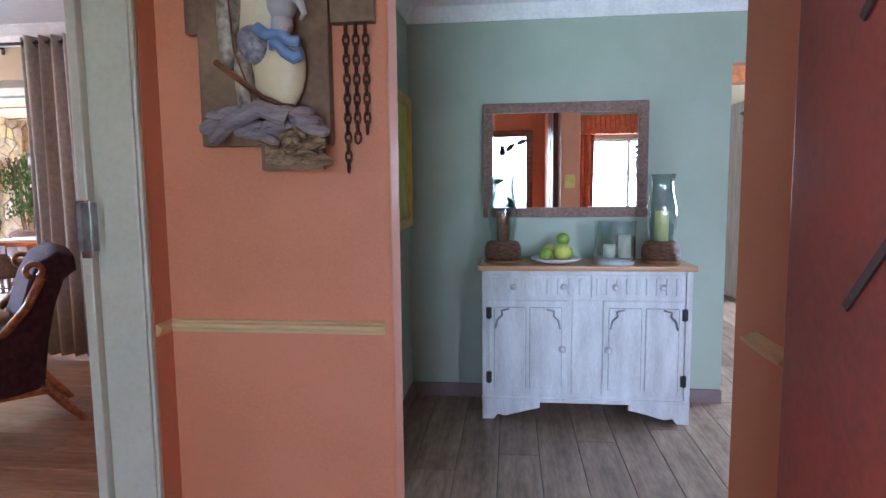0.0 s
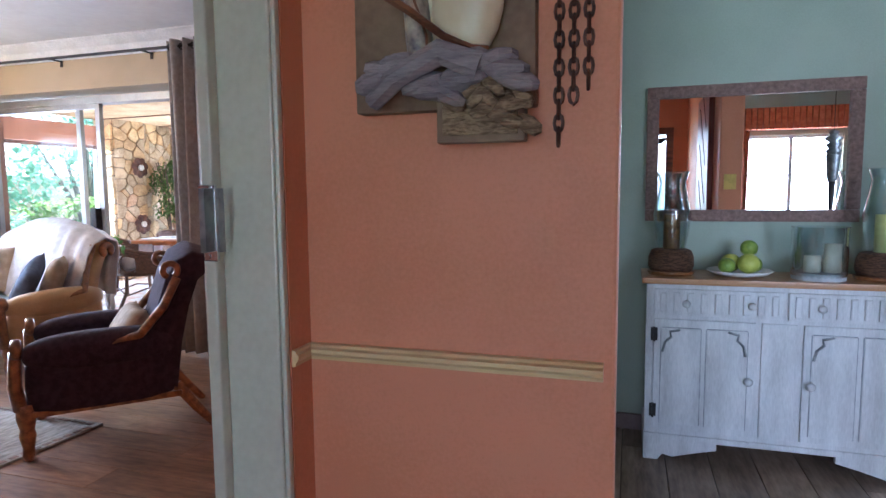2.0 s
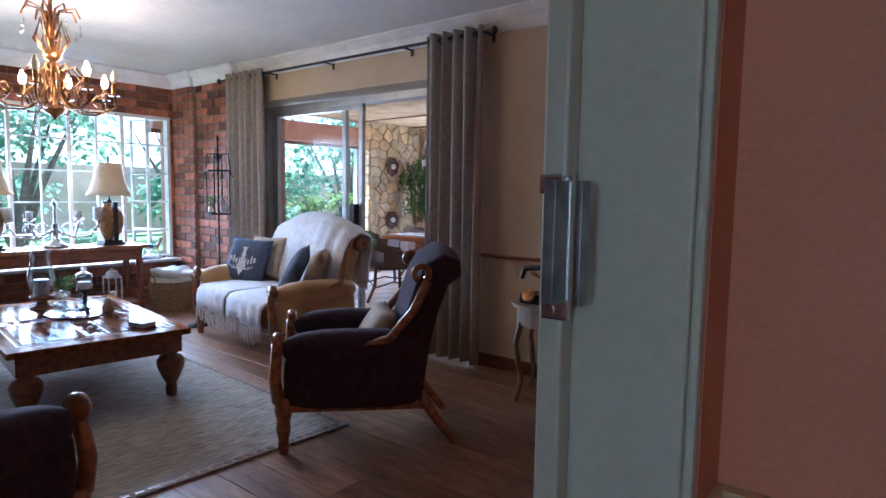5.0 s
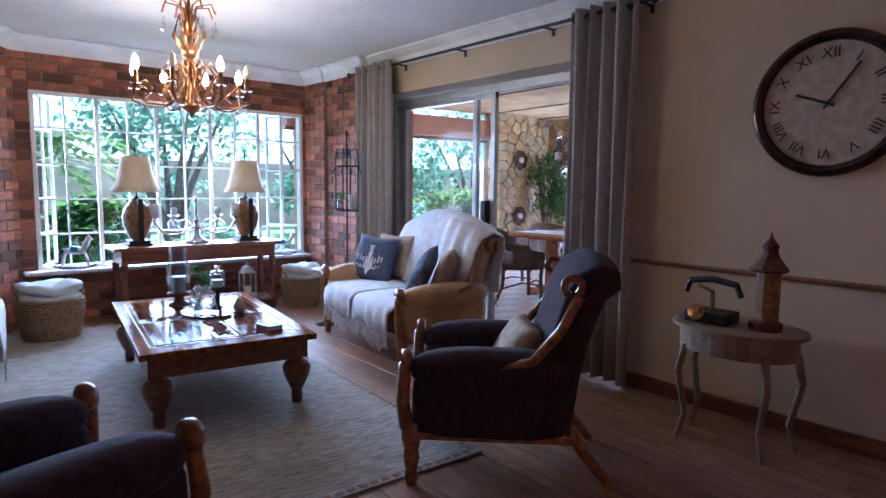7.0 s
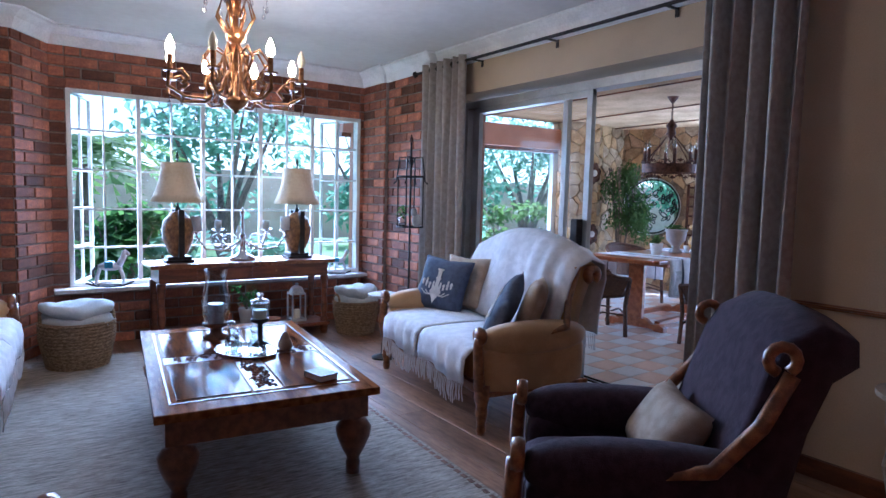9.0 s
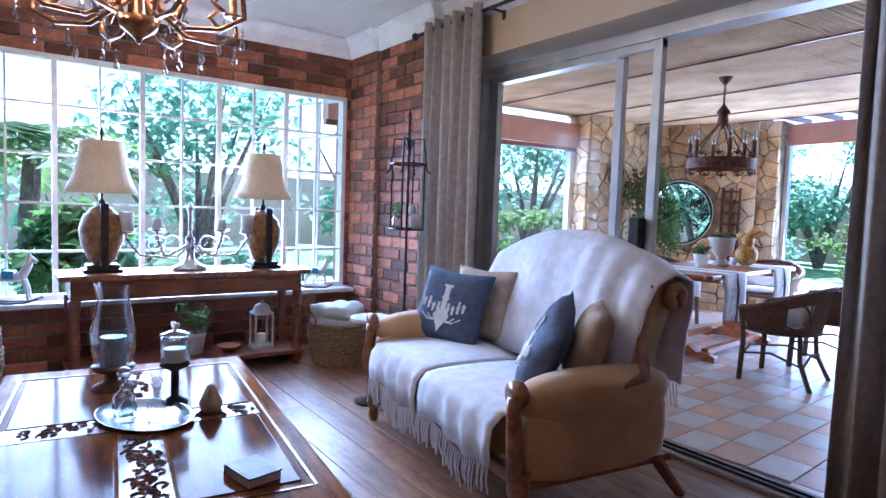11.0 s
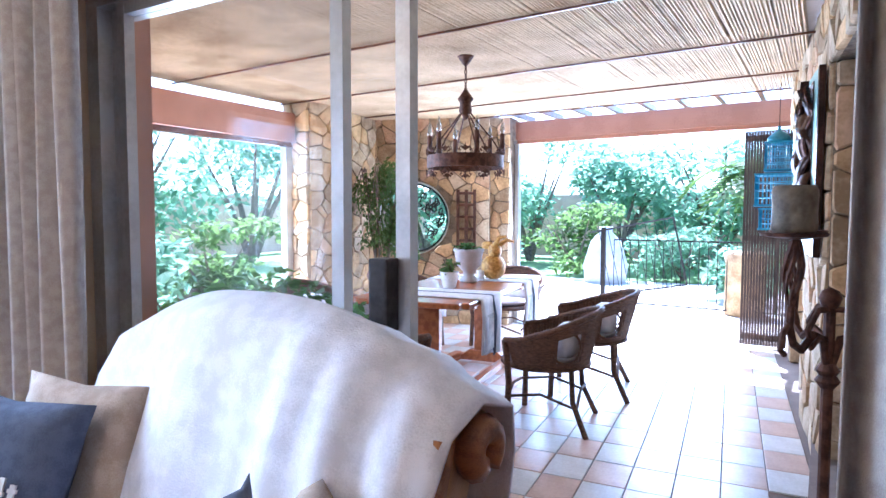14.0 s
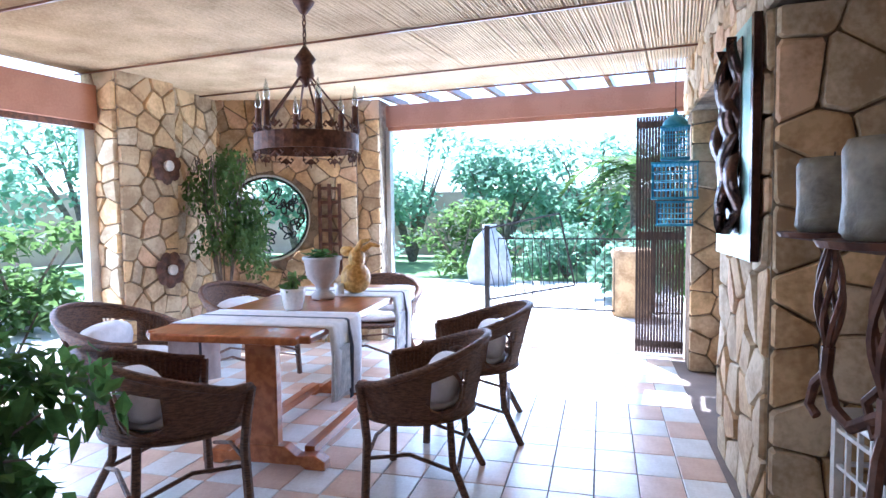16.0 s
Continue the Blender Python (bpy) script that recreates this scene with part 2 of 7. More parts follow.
TEAL = mat("verdigris", (0.22, 0.42, 0.38), (0.34, 0.52, 0.46), 0.4, 8, metal=0.4, bump=0.2)
BRONZE = mat("dark_bronze", (0.035, 0.02, 0.015), (0.09, 0.05, 0.04), 0.22, 8, metal=0.8, bump=0.1)
ORANGEC = mat("orange_curtain", (0.42, 0.09, 0.03), (0.52, 0.14, 0.05), 0.8, 20, bump=0.2)
MIRROR = mat("mirror_glass", (0.9, 0.9, 0.9), (0.9, 0.9, 0.9), 0.0, metal=1.0, bump=0)
MIRF = mat("carved_frame", (0.12, 0.065, 0.05), (0.33, 0.2, 0.16), 0.5, 60, bump=1.0, fine=200, contrast=1.0)
GOLD = mat("gold_frame", (0.6, 0.42, 0.12), None, 0.35, 20, metal=0.7, bump=0.3)
LIME = mat("lime_skin", (0.14, 0.24, 0.03), (0.26, 0.36, 0.06), 0.35, 12, bump=0.2)
LEMON = mat("lemon_skin", (0.38, 0.42, 0.06), (0.5, 0.52, 0.1), 0.4, 12, bump=0.2)
WPORC = mat("white_porcelain", (0.72, 0.71, 0.68), None, 0.25, 8, bump=0.02)
PRINT = mat("printed_linen", (0.2, 0.22, 0.27), (0.75, 0.74, 0.72), 0.9, 14, bump=0.2, fine=60, contrast=1.0)
STRIPE = mat("slate_stripe", (0.1, 0.12, 0.17), None, 0.9, 14, bump=0.2)
BOARD = mat("art_board", (0.12, 0.06, 0.03), (0.3, 0.2, 0.11), 0.6, 8, bump=0.3, contrast=1.0)
ARTC = mat("cream_glaze", (0.68, 0.58, 0.36), (0.74, 0.66, 0.46), 0.35, 6, bump=0.1)
ARTB = mat("blue_glaze", (0.1, 0.2, 0.45), (0.3, 0.4, 0.6), 0.35, 16, bump=0.2, contrast=1.0)
ARTS = mat("spotted_glaze", (0.05, 0.04, 0.06), (0.66, 0.56, 0.4), 0.35, 55, bump=0.1, fine=70, contrast=1.0)
ARTF = mat("feather_glaze", (0.03, 0.035, 0.09), (0.42, 0.4, 0.4), 0.35, 90, bump=0.3, fine=120, contrast=1.0)
DRIFT = mat("driftwood", (0.14, 0.12, 0.14), (0.4, 0.34, 0.32), 0.8, 8, stretch=(1, 1, 6), bump=0.8, contrast=1.0)
BULB = glow("lit_bulb", (1.0, 0.72, 0.38), 40)
CRYSTAL = glass_mat("crystal", (0.9, 0.92, 0.95), gain=1.5, base=0.15)
ALABAS = mat("concrete_pot", (0.42, 0.42, 0.42), (0.52, 0.52, 0.52), 0.8, 8, bump=0.3)
GINGER = mat("amber_wicker", (0.4, 0.2, 0.03), (0.62, 0.36, 0.08), 0.5, 50, bump=0.8)


# mesh helpers
def box(bm, x0, x1, y0, y1, z0, z1, m=None):
    c = [(x0, y0, z0), (x1, y0, z0), (x1, y1, z0), (x0, y1, z0), (x0, y0, z1), (x1, y0, z1), (x1, y1, z1), (x0, y1, z1)]
    v = [bm.verts.new(m @ Vector(p) if m else p) for p in c]
    for f in ((0, 3, 2, 1), (4, 5, 6, 7), (0, 1, 5, 4), (1, 2, 6, 5), (2, 3, 7, 6), (3, 0, 4, 7)):
        bm.faces.new([v[i] for i in f])
    return v


def boxes(*specs, bevel=0.0):
    bm = bmesh.new()
    for s in specs:
        box(bm, *s)
    if bevel:
        bmesh.ops.bevel(bm, geom=bm.edges[:], offset=bevel, segments=2, affect="EDGES", profile=0.7)
    return bm


def spin(profile, n=20, cx=0.0, cy=0.0, bm=None, squash=1.0):
    """Turned form from (radius, height) pairs."""
    bm = bm or bmesh.new()
    rings = []
    for r, z in profile:
        rings.append([bm.verts.new((cx + max(r, 1e-4) * math.cos(2 * math.pi * i / n), cy + squash * max(r, 1e-4) * math.sin(2 * math.pi * i / n), z)) for i in range(n)])
    for a, b in zip(rings, rings[1:]):
        for i in range(n):
            bm.faces.new((a[i], a[(i + 1) % n], b[(i + 1) % n], b[i]))
    bm.faces.new(rings[0][::-1])
    bm.faces.new(rings[-1])
    return bm


def tube(pts, r, n=8, bm=None, taper=None):
    """A round bar along points."""
    bm = bm or bmesh.new()
    pts = [Vector(p) for p in pts]
    rings, up = [], None
    for i, p in enumerate(pts):
        d = (pts[min(i + 1, len(pts) - 1)] - pts[max(i - 1, 0)]).normalized()
        if up is None:
            up = Vector((0, 0, 1)) if abs(d.z) < 0.9 else Vector((1, 0, 0))
        s = d.cross(up).normalized()
        up = s.cross(d).normalized()
        q = r if taper is None else r + (taper - r) * i / (len(pts) - 1)
        rings.append([bm.verts.new(p + q * (math.cos(2 * math.pi * k / n) * s + math.sin(2 * math.pi * k / n) * up)) for k in range(n)])
    for a, b in zip(rings, rings[1:]):
        for k in range(n):
            bm.faces.new((a[k], a[(k + 1) % n], b[(k + 1) % n], b[k]))
    bm.faces.new(rings[0][::-1])
    bm.faces.new(rings[-1])
    return bm


def arc(cx, cy, r, a0, a1, n=12, plane="xz", off=0.0, ry=None):
    """Points of an arc; plane names the two axes."""
    out = []
    for i in range(n + 1):
        a = radians(a0 + (a1 - a0) * i / n)
        u, v = cx + r * math.cos(a), cy + (ry or r) * math.sin(a)
        out.append({"xz": (u, off, v), "yz": (off, u, v), "xy": (u, v, off)}[plane])
    return out


def prism(outline, depth, plane="xz", off=0.0, bm=None):
    """An outline of (u, v) given thickness depth along the third axis from off."""
    bm = bm or bmesh.new()

    def at(u, v, w):
        return {"xz": (u, w, v), "yz": (w, u, v), "xy": (u, v, w)}[plane]
    a = [bm.verts.new(at(u, v, off)) for u, v in outline]
    b = [bm.verts.new(at(u, v, off + depth)) for u, v in outline]
    bm.faces.new(a[::-1])
    bm.faces.new(b)
    for i in range(len(a)):
        j = (i + 1) % len(a)
        bm.faces.new((a[i], a[j], b[j], b[i]))
    bmesh.ops.recalc_face_normals(bm, faces=bm.faces[:])
    return bm


def soft(bm, x0, x1, y0, y1, z0, z1, p=3.0, n=14, m=None):
    """A cushion-like rounded block (superellipsoid)."""
    cx, cy, cz, ax, ay, az = (x0 + x1) / 2, (y0 + y1) / 2, (z0 + z1) / 2, (x1 - x0) / 2, (y1 - y0) / 2, (z1 - z0) / 2

    def sp(v):
        return math.copysign(abs(v) ** (2 / p), v)
    rows = []
    for i in range(n + 1):
        a = -math.pi / 2 + math.pi * i / n
        row = []
        for k in range(2 * n):
            b = math.pi * k / n
            q = Vector((cx + ax * sp(math.cos(a)) * sp(math.cos(b)), cy + ay * sp(math.cos(a)) * sp(math.sin(b)), cz + az * sp(math.sin(a))))
            row.append(bm.verts.new(m @ q if m else q))
        rows.append(row)
    for a, b in zip(rows, rows[1:]):
        for k in range(2 * n):
            bm.faces.new((a[k], a[(k + 1) % (2 * n)], b[(k + 1) % (2 * n)], b[k]))
    bmesh.ops.remove_doubles(bm, verts=[v for r in (rows[0], rows[-1]) for v in r], dist=1e-5)
    return bm


def part(name, bm, material, parent=None, label="", smooth=False, bevel=0.0, kind=""):
    me = bpy.data.meshes.new(name)
    bm.to_mesh(me)
    bm.free()
    me.materials.append(material)
    if smooth:
        for f in me.polygons:
            f.use_smooth = True
    ob = new(name, me)
    ob.parent = parent
    if bevel:
        b = ob.modifiers.new("bevel", "BEVEL")
        b.width, b.segments, b.limit_method = bevel, 2, "ANGLE"
    return tagged(ob, label, kind=kind)


def thing(name, label, category, at=(0, 0, 0), turn=0.0, group=""):
    ob = new(name)
    ob.empty_display_size = 0.1
    ob.matrix_world = pose(*at, 0, 0, turn)
    return tagged(ob, label, category, group)


def struct(name, bm, material, label="", bevel=0.0, parent=None):
    return part(name, bm, material, parent, label, bevel=bevel, kind="structure" if parent is None else "")

# ---------------- structure of the house ----------------
CH = 2.46
struct("floor", boxes((-6.6, -0.04, -0.4, 5.99, -0.12, -0.012), (-0.04, 6.2, -0.4, 8.6, -0.12, 0.033)), PLANKGAP, "dark sub-floor under grey-brown wood planks")
struct("patio_floor", boxes((-7.9, -0.4, 6.0, 11.95, -0.25, -0.128)), GROUT, "grout bed under chequered patio tiles")
struct("ceiling", boxes((-6.9, 0.15, -0.4, 6.1, CH, CH + 0.1), (0.15, 6.2, -0.4, 8.6, CH, CH + 0.1)), CEIL, "white textured plaster ceiling")
# hall
struct("wall_hall_north", boxes((0.0, 0.512, 2.805, 2.9, 0, CH)), ORANGE, "orange painted hall wall", bevel=0.006)
struct("wall_hall_west", boxes((-0.1, 0.0, 2.84, 2.9, 0, CH), (-0.1, 0.012, 2.738, 2.84, 0, CH), (0.012, 0.022, 2.742, 2.84, 0, CH), (-0.1, 0.04, 1.86, 2.735, 2.06, CH), (-0.1, 0.04, -0.3, 1.86, 0, CH)), ORANGE, "orange painted wall round the living room doorway")
struct("wall_green_west", boxes((0.05, 0.175, 2.9, 5.02, 0, CH)), GREEN, "sage green wall")
struct("wall_green_north", boxes((0.02, 1.92, 5.02, 5.16, 0, CH), (1.92, 3.4, 5.02, 5.16, 1.93, CH), (3.4, 6.2, 5.02, 5.16, 0, CH)), GREEN, "sage green wall with a wide opening to the kitchen")
struct("wall_hall_east", boxes((1.2, 1.37, 1.0, 2.84, 0, CH)), ORANGE, "orange painted wall end beside the red door", bevel=0.01)
struct("wall_hall_east_2", boxes((1.22, 1.42, -0.3, 1.0, 0, CH)), ORANGE)
struct("wall_hall_south", boxes((-0.1, 0.2, -0.4, -0.3, 0, CH), (1.05, 1.42, -0.4, -0.3, 0, CH), (0.2, 1.05, -0.4, -0.3, 2.04, CH)), ORANGE, "orange wall round the front door")
struct("wall_east_room_south", boxes((1.42, 1.75, 0.3, 0.42, 0, CH), (1.75, 2.75, 0.3, 0.42, 0, 0.95), (1.75, 2.75, 0.3, 0.42, 1.85, CH), (2.75, 6.2, 0.3, 0.42, 0, CH)), GREEN, "green wall with a window")
struct("wall_east", boxes((6.2, 6.35, -0.4, 6.2, 0, CH), (6.2, 6.35, 7.9, 8.6, 0, CH), (6.2, 6.35, 6.2, 7.9, 0, 1.0), (6.2, 6.35, 6.2, 7.9, 2.1, CH)), GREEN)
struct("wall_kitchen_north", boxes((0.15, 6.35, 8.6, 8.75, 0, CH)), CREAM)
struct("wall_kitchen_west", boxes((0.02, 0.14, 5.16, 8.6, 0, CH)), CREAM)
# living room
struct("wall_living_north", boxes((-6.1, -5.13, 5.8, 6.1, 0, CH)), CREAM, "cream wall end beside the sliding door")
struct("wall_living_north_2", boxes((-5.13, -2.34, 5.8, 6.1, 2.09, CH)), CREAM, "cream wall over the wide sliding door")
struct("wall_living_north_3", boxes((-2.34, 0.14, 5.8, 6.1, 0, CH)), CREAM, "cream wall with a wooden chair rail")
# both walls out of view; dark brick material added to cut bounced light
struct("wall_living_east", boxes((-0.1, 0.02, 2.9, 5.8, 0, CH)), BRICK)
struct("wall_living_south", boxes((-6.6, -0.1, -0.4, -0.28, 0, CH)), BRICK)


def brick_wall(name, m, spans, label):
    """Backing boxes with bricks laid on the face y=0 of the local frame, x along the wall; spans: (x0, x1, z0, z1)."""
    w = struct(name, boxes(*[(x0, x1, 0.012, 0.16, z0, z1) for x0, x1, z0, z1 in spans]), MORTAR, label)
    w.matrix_world = m
    BRICKS.append((w, spans))


BRICKS = []
a = math.degrees(math.atan2(0.33, -0.34))
brick_wall("wall_bay", pose(-6.47, 3.02, 0, 0, 0, 90) @ Matrix.Diagonal((1, -1, 1, 1)) @ Matrix.Diagonal((1, -1, 1, 1)), [(0, 0.11, 0, 2.46), (0.11, 2.64, 0, 0.47), (0.11, 2.64, 2.02, 2.46), (2.64, 2.84, 0, 2.46)], "red brick bay wall round the cottage pane window")
brick_wall("wall_bay_south_reveal", pose(-6.1, 2.8, 0, 0, 0, 149), [(0, 0.44, 0, 2.46)], "splayed red brick reveal of the bay")
brick_wall("wall_bay_north_reveal", pose(-6.47, 5.7, 0), [(0, 0.43, 0, 2.46)], "red brick reveal of the bay")
brick_wall("wall_living_west", pose(-6.1, -0.28, 0, 0, 0, 90), [(0, 3.07, 0, 2.46)], "red brick living room wall")
brick_wall("wall_living_north_brick", pose(-6.04, 5.74, 0), [(0, 0.74, 0, 2.46)], "red brick pier beside the bay")


def cornice(name, pts, size=0.12, ch=CH):
    """A cove moulding along wall tops; pts run with the room on the left."""
    bm = bmesh.new()
    prof = [(0, 0), (0.0, -size), (0.012, -size), (0.02, -size * 0.85), (size * 0.35, -size * 0.45), (size * 0.8, -0.02), (size, -0.012), (size, 0)]
    rings = []
    P = [Vector((x, y, 0)) for x, y in pts]
    for i, p in enumerate(P):
        d0 = (P[i] - P[i - 1]).normalized() if i else (P[1] - P[0]).normalized()
        d1 = (P[i + 1] - P[i]).normalized() if i < len(P) - 1 else d0
        n0, n1 = Vector((-d0.y, d0.x, 0)), Vector((-d1.y, d1.x, 0))
        b = (n0 + n1).normalized()
        b /= max(0.3, b.dot(n0))
        rings.append([bm.verts.new(p + b * u + Vector((0, 0, ch - 0.003 + v))) for u, v in prof])
    for r0, r1 in zip(rings, rings[1:]):
        for k in range(len(prof)):
            j = (k + 1) % len(prof)
            bm.faces.new((r0[k], r0[j], r1[j], r1[k]))
    bmesh.ops.recalc_face_normals(bm, faces=bm.faces[:])
    struct(name, bm, TRIMW, "white plaster cornice")


cornice("cornice_living", [(-0.1, 5.8), (-5.3, 5.8), (-5.3, 5.72), (-6.04, 5.72), (-6.04, 5.69), (-6.455, 5.69), (-6.455, 3.02), (-6.1, 2.8), (-6.1, -0.25)], 0.13)
struct("ceiling_green", boxes((0.175, 6.2, 2.9, 5.02, 2.31, 2.4)), CEIL, "white ceiling of the green room")
cornice("cornice_green", [(3.4, 5.02), (0.175, 5.02), (0.175, 2.9)], 0.14, 2.31)
struct("skirting_green", boxes((0.175, 1.92, 5.0, 5.02, 0.045, 0.12), (0.175, 0.195, 2.9, 5.0, 0.045, 0.12)), mat("grey_skirting", (0.2, 0.14, 0.13), None, 0.5), "grey-brown skirting board")
struct("skirting_living", boxes((-2.34, -0.1, 5.78, 5.8, 0, 0.09), (-5.3, -5.13, 5.78, 5.8, 0, 0.09)), DARKW, "dark wooden skirting board")


def rail_bm(x0, x1, z, d=0.03):
    return prism([(0, z - 0.012), (-d * 0.5, z - 0.011), (-d * 0.55, z - 0.005), (-d * 0.8, z - 0.003), (-d, z + 0.002), (-d, z + 0.008), (-d * 0.6, z + 0.01), (-d * 0.5, z + 0.014), (0, z + 0.015)], x1 - x0, "yz", x0)


r = struct("chair_rail_hall", rail_bm(0.024, 0.495, 0.975, 0.022), RAIL, "yellowish wooden chair rail")
r.location.y = 2.805
r = struct("chair_rail_hall_2", rail_bm(-0.026, 0.03, 0.975, 0.012), RAIL)
r.matrix_world = pose(0.022, 2.77, 0, 0, 0, 90)
r = struct("chair_rail_hall_3", rail_bm(2.56, 2.72, 0.985), RAIL)
r.matrix_world = pose(1.2, 0, 0) @ Matrix(((0, 1, 0, 0), (1, 0, 0, 0), (0, 0, 1, 0), (0, 0, 0, 1)))
r = struct("chair_rail_living", rail_bm(-2.34, -0.1, 0.8, 0.035), MIDW, "brown wooden chair rail")
r.location.y = 5.8

# doorway jamb with lock keep
struct("door_jamb", boxes((-0.1, 0.014, 2.722, 2.736, 0, 2.05), (-0.1, -0.078, 2.70, 2.722, 0, 2.05), (-0.1, 0.014, 1.86, 1.874, 0, 2.05), (-0.1, 0.014, 1.874, 2.722, 2.036, 2.05), (0.014, 0.022, 2.726, 2.74, 0, 2.07)), JAMB, "pale green-white painted door jamb", bevel=0.003)
keep = thing("door_strike_plate", "worn silver metal lock keep screwed to the pale door jamb", "lock plate", (-0.078, 2.70, 1.2))
part("plate", boxes((-0.016, 0.008, -0.006, 0, -0.066, 0.05), (-0.016, 0.004, -0.014, -0.006, 0.035, 0.05), bevel=0.002), SILVER, keep)
part("keep_box", boxes((-0.004, 0.006, -0.028, -0.006, -0.05, 0.045), (0.02, 0.024, -0.02, -0.006, -0.05, 0.045), bevel=0.001), PEWTER, keep)
for z in (-0.058, 0.045):
    part("screw", spin([(0.004, 0), (0.004, 0.002)], 8), SILVER, keep).matrix_local = pose(-0.008, -0.006, z, 90)

# red plank door, standing open
door = thing("red_door", "open red-brown wooden door with diagonal dark grooves", "door", (1.15, 2.5, 0.05))
part("leaf", boxes((0, 0.045, -0.85, 0, 0, 2.03), bevel=0.003), REDDOOR, door)
for k in range(7):
    z = 0.35 + 0.33 * k
    bm = boxes((-0.004, -0.0005, -0.36, 0.36, -0.006, 0.006))
    part("groove", bm, GROOVE, door).matrix_local = pose(0, -0.4, z, -48, 0, 0)

# planks, as parts of the floor
FLOORS = []


def pieces_later(fn):
    FLOORS.append(fn)


# ---------------- bay window ----------------
win = thing("window_1", "white metal cottage pane window of ten by five panes, end casements open", "window", (-6.49, 3.13, 0.47))
win["kind"] = "structure"
W, H, NX, NZ = 2.53, 1.55, 10, 5
part("window_frame", boxes((-0.025, 0.03, 0, 0.035, 0, H), (-0.025, 0.03, W - 0.035, W, 0, H), (-0.025, 0.03, 0.035, W - 0.035, 0, 0.035), (-0.025, 0.03, 0.035, W - 0.035, H - 0.035, H), bevel=0.003), WHITEM, win)
for k in range(1, NX):
    y = W * k / NX
    t = 0.016 if k % 2 == 0 else 0.007
    part("mullion", boxes((-0.015, 0.02, y - t, y + t, 0.035, H - 0.035)), WHITEM, win)
for k in range(1, NZ):
    z = H * k / NZ
    part("glazing_bar", boxes((-0.012, 0.012, 0.035, W - 0.035, z - 0.008, z + 0.008)), WHITEM, win)
part("pane", boxes((-0.004, 0.0, 0.5, W - 0.5, 0.03, H - 0.03)), GLASS, win).visible_shadow = False
for y0, s in ((0.02, 1), (W - 0.02, -1)):
    ca = part("casement", boxes(*[(-0.48, 0, -0.012, 0.012, z - 0.01, z + 0.01) for z in (0.02, 0.31, 0.62, 0.93, 1.24, 1.53)], (-0.02, 0, -0.014, 0.014, 0.02, 1.53), (-0.49, -0.465, -0.014, 0.014, 0.02, 1.53), (-0.25, -0.235, -0.01, 0.01, 0.02, 1.53)), WHITEM, win, "open white metal casement")
    ca.matrix_local = pose(-0.03, y0, 0, 0, 0, -22 * s)
sill = struct("sill", boxes((-0.0, 0.17, -0.11, 2.56, -0.03, 0.0), bevel=0.008), WHITEWASH, "grey-white painted window sill", parent=win)

# ---------------- sliding door ----------------
sd = thing("door_slider", "silver aluminium sliding glass door, standing half open", "sliding door", (-5.25, 5.95, 0))
sd["kind"] = "structure"
SW, SH = 2.91, 2.06
part("door_frame", boxes((0.12, 0.19, 0, 0.12, 0, SH), (SW - 0.05, SW, 0, 0.12, 0, SH), (0.19, SW - 0.05, 0, 0.12, SH - 0.06, SH), (0.19, SW - 0.05, 0, 0.12, 0, 0.02), bevel=0.003), ALU, sd)
part("track", boxes((0.19, SW - 0.05, 0.03, 0.036, 0.02, 0.032), (0.19, SW - 0.05, 0.08, 0.086, 0.02, 0.032)), BLACKM, sd)
for nm, x0, x1, y in (("fixed_panel", 0.19, 1.275, 0.075), ("sliding_panel", 0.28, 1.53, 0.035)):
    pn = part(nm, boxes((x0, x0 + 0.045, y - 0.02, y + 0.02, 0.03, SH - 0.06), (x1 - 0.045, x1, y - 0.02, y + 0.02, 0.03, SH - 0.06), (x0, x1, y - 0.018, y + 0.018, 0.03, 0.09), (x0, x1, y - 0.018, y + 0.018, SH - 0.1, SH - 0.06)), ALU, sd)
    part("pane", boxes((x0 + 0.04, x1 - 0.04, y - 0.003, y + 0.003, 0.08, SH - 0.1)), GLASS, pn).visible_shadow = False
part("handle", boxes((1.435, 1.495, -0.045, 0.014, 0.93, 1.13), bevel=0.008), BLACKM, sd, "black plastic door handle box")
struct("outer_reveal", boxes((-5.4, -5.28, 6.21, 6.32, -0.12, 2.35)), TERRAP, "orange-brown painted patio pier")
struct("slider_threshold", boxes((-5.25, -2.34, 5.99, 6.14, -0.127, -0.005)), GROUT, "tiled door threshold")

# ---------------- patio structure ----------------
HOUSE = set(scene.objects)


def stone_face(name, m, spans, depth, label):
    w = struct(name, boxes(*[(x0, x1, 0.012, depth, z0, z1) for x0, x1, z0, z1 in spans]), STONEGAP, label)
    w.matrix_world = m
    STONES.append((w, spans))
    return w


STONES = []
# east side: m maps local x along the wall, local -y out of the face
stone_face("wall_patio_pier", pose(-2.79, 8.5, -0.12, 0, 0, 4), [(0.0, 0.42, 0, 2.15)], 0.85, "rough golden sandstone pier")
stone_face("wall_patio_pier_side", Matrix.Translation((-2.905, 9.5, -0.12)) @ pose(0, 0, 0, 0, 0, -83.5), [(0, 0.99, 0, 2.15)], 0.09, "rough sandstone pier side")
stone_face("wall_patio_lintel", Matrix.Translation((-3.1, 11.45, 0)) @ pose(0, 0, 0, 0, 0, -84), [(0, 5.2, 2.05, 2.48)], 0.3, "sandstone lintel over the side opening")
stone_face("wall_patio_northeast", pose(-3.06, 11.2, -0.12, 0, 0, 4), [(0, 0.9, 0, 2.17)], 0.42, "sandstone wall end beside the garden door")
stone_face("wall_patio_round", pose(-7.75, 10.75, -0.12, 0, 0, 22.5), [], 0.3, "crazy-paved sandstone wall with a round window")
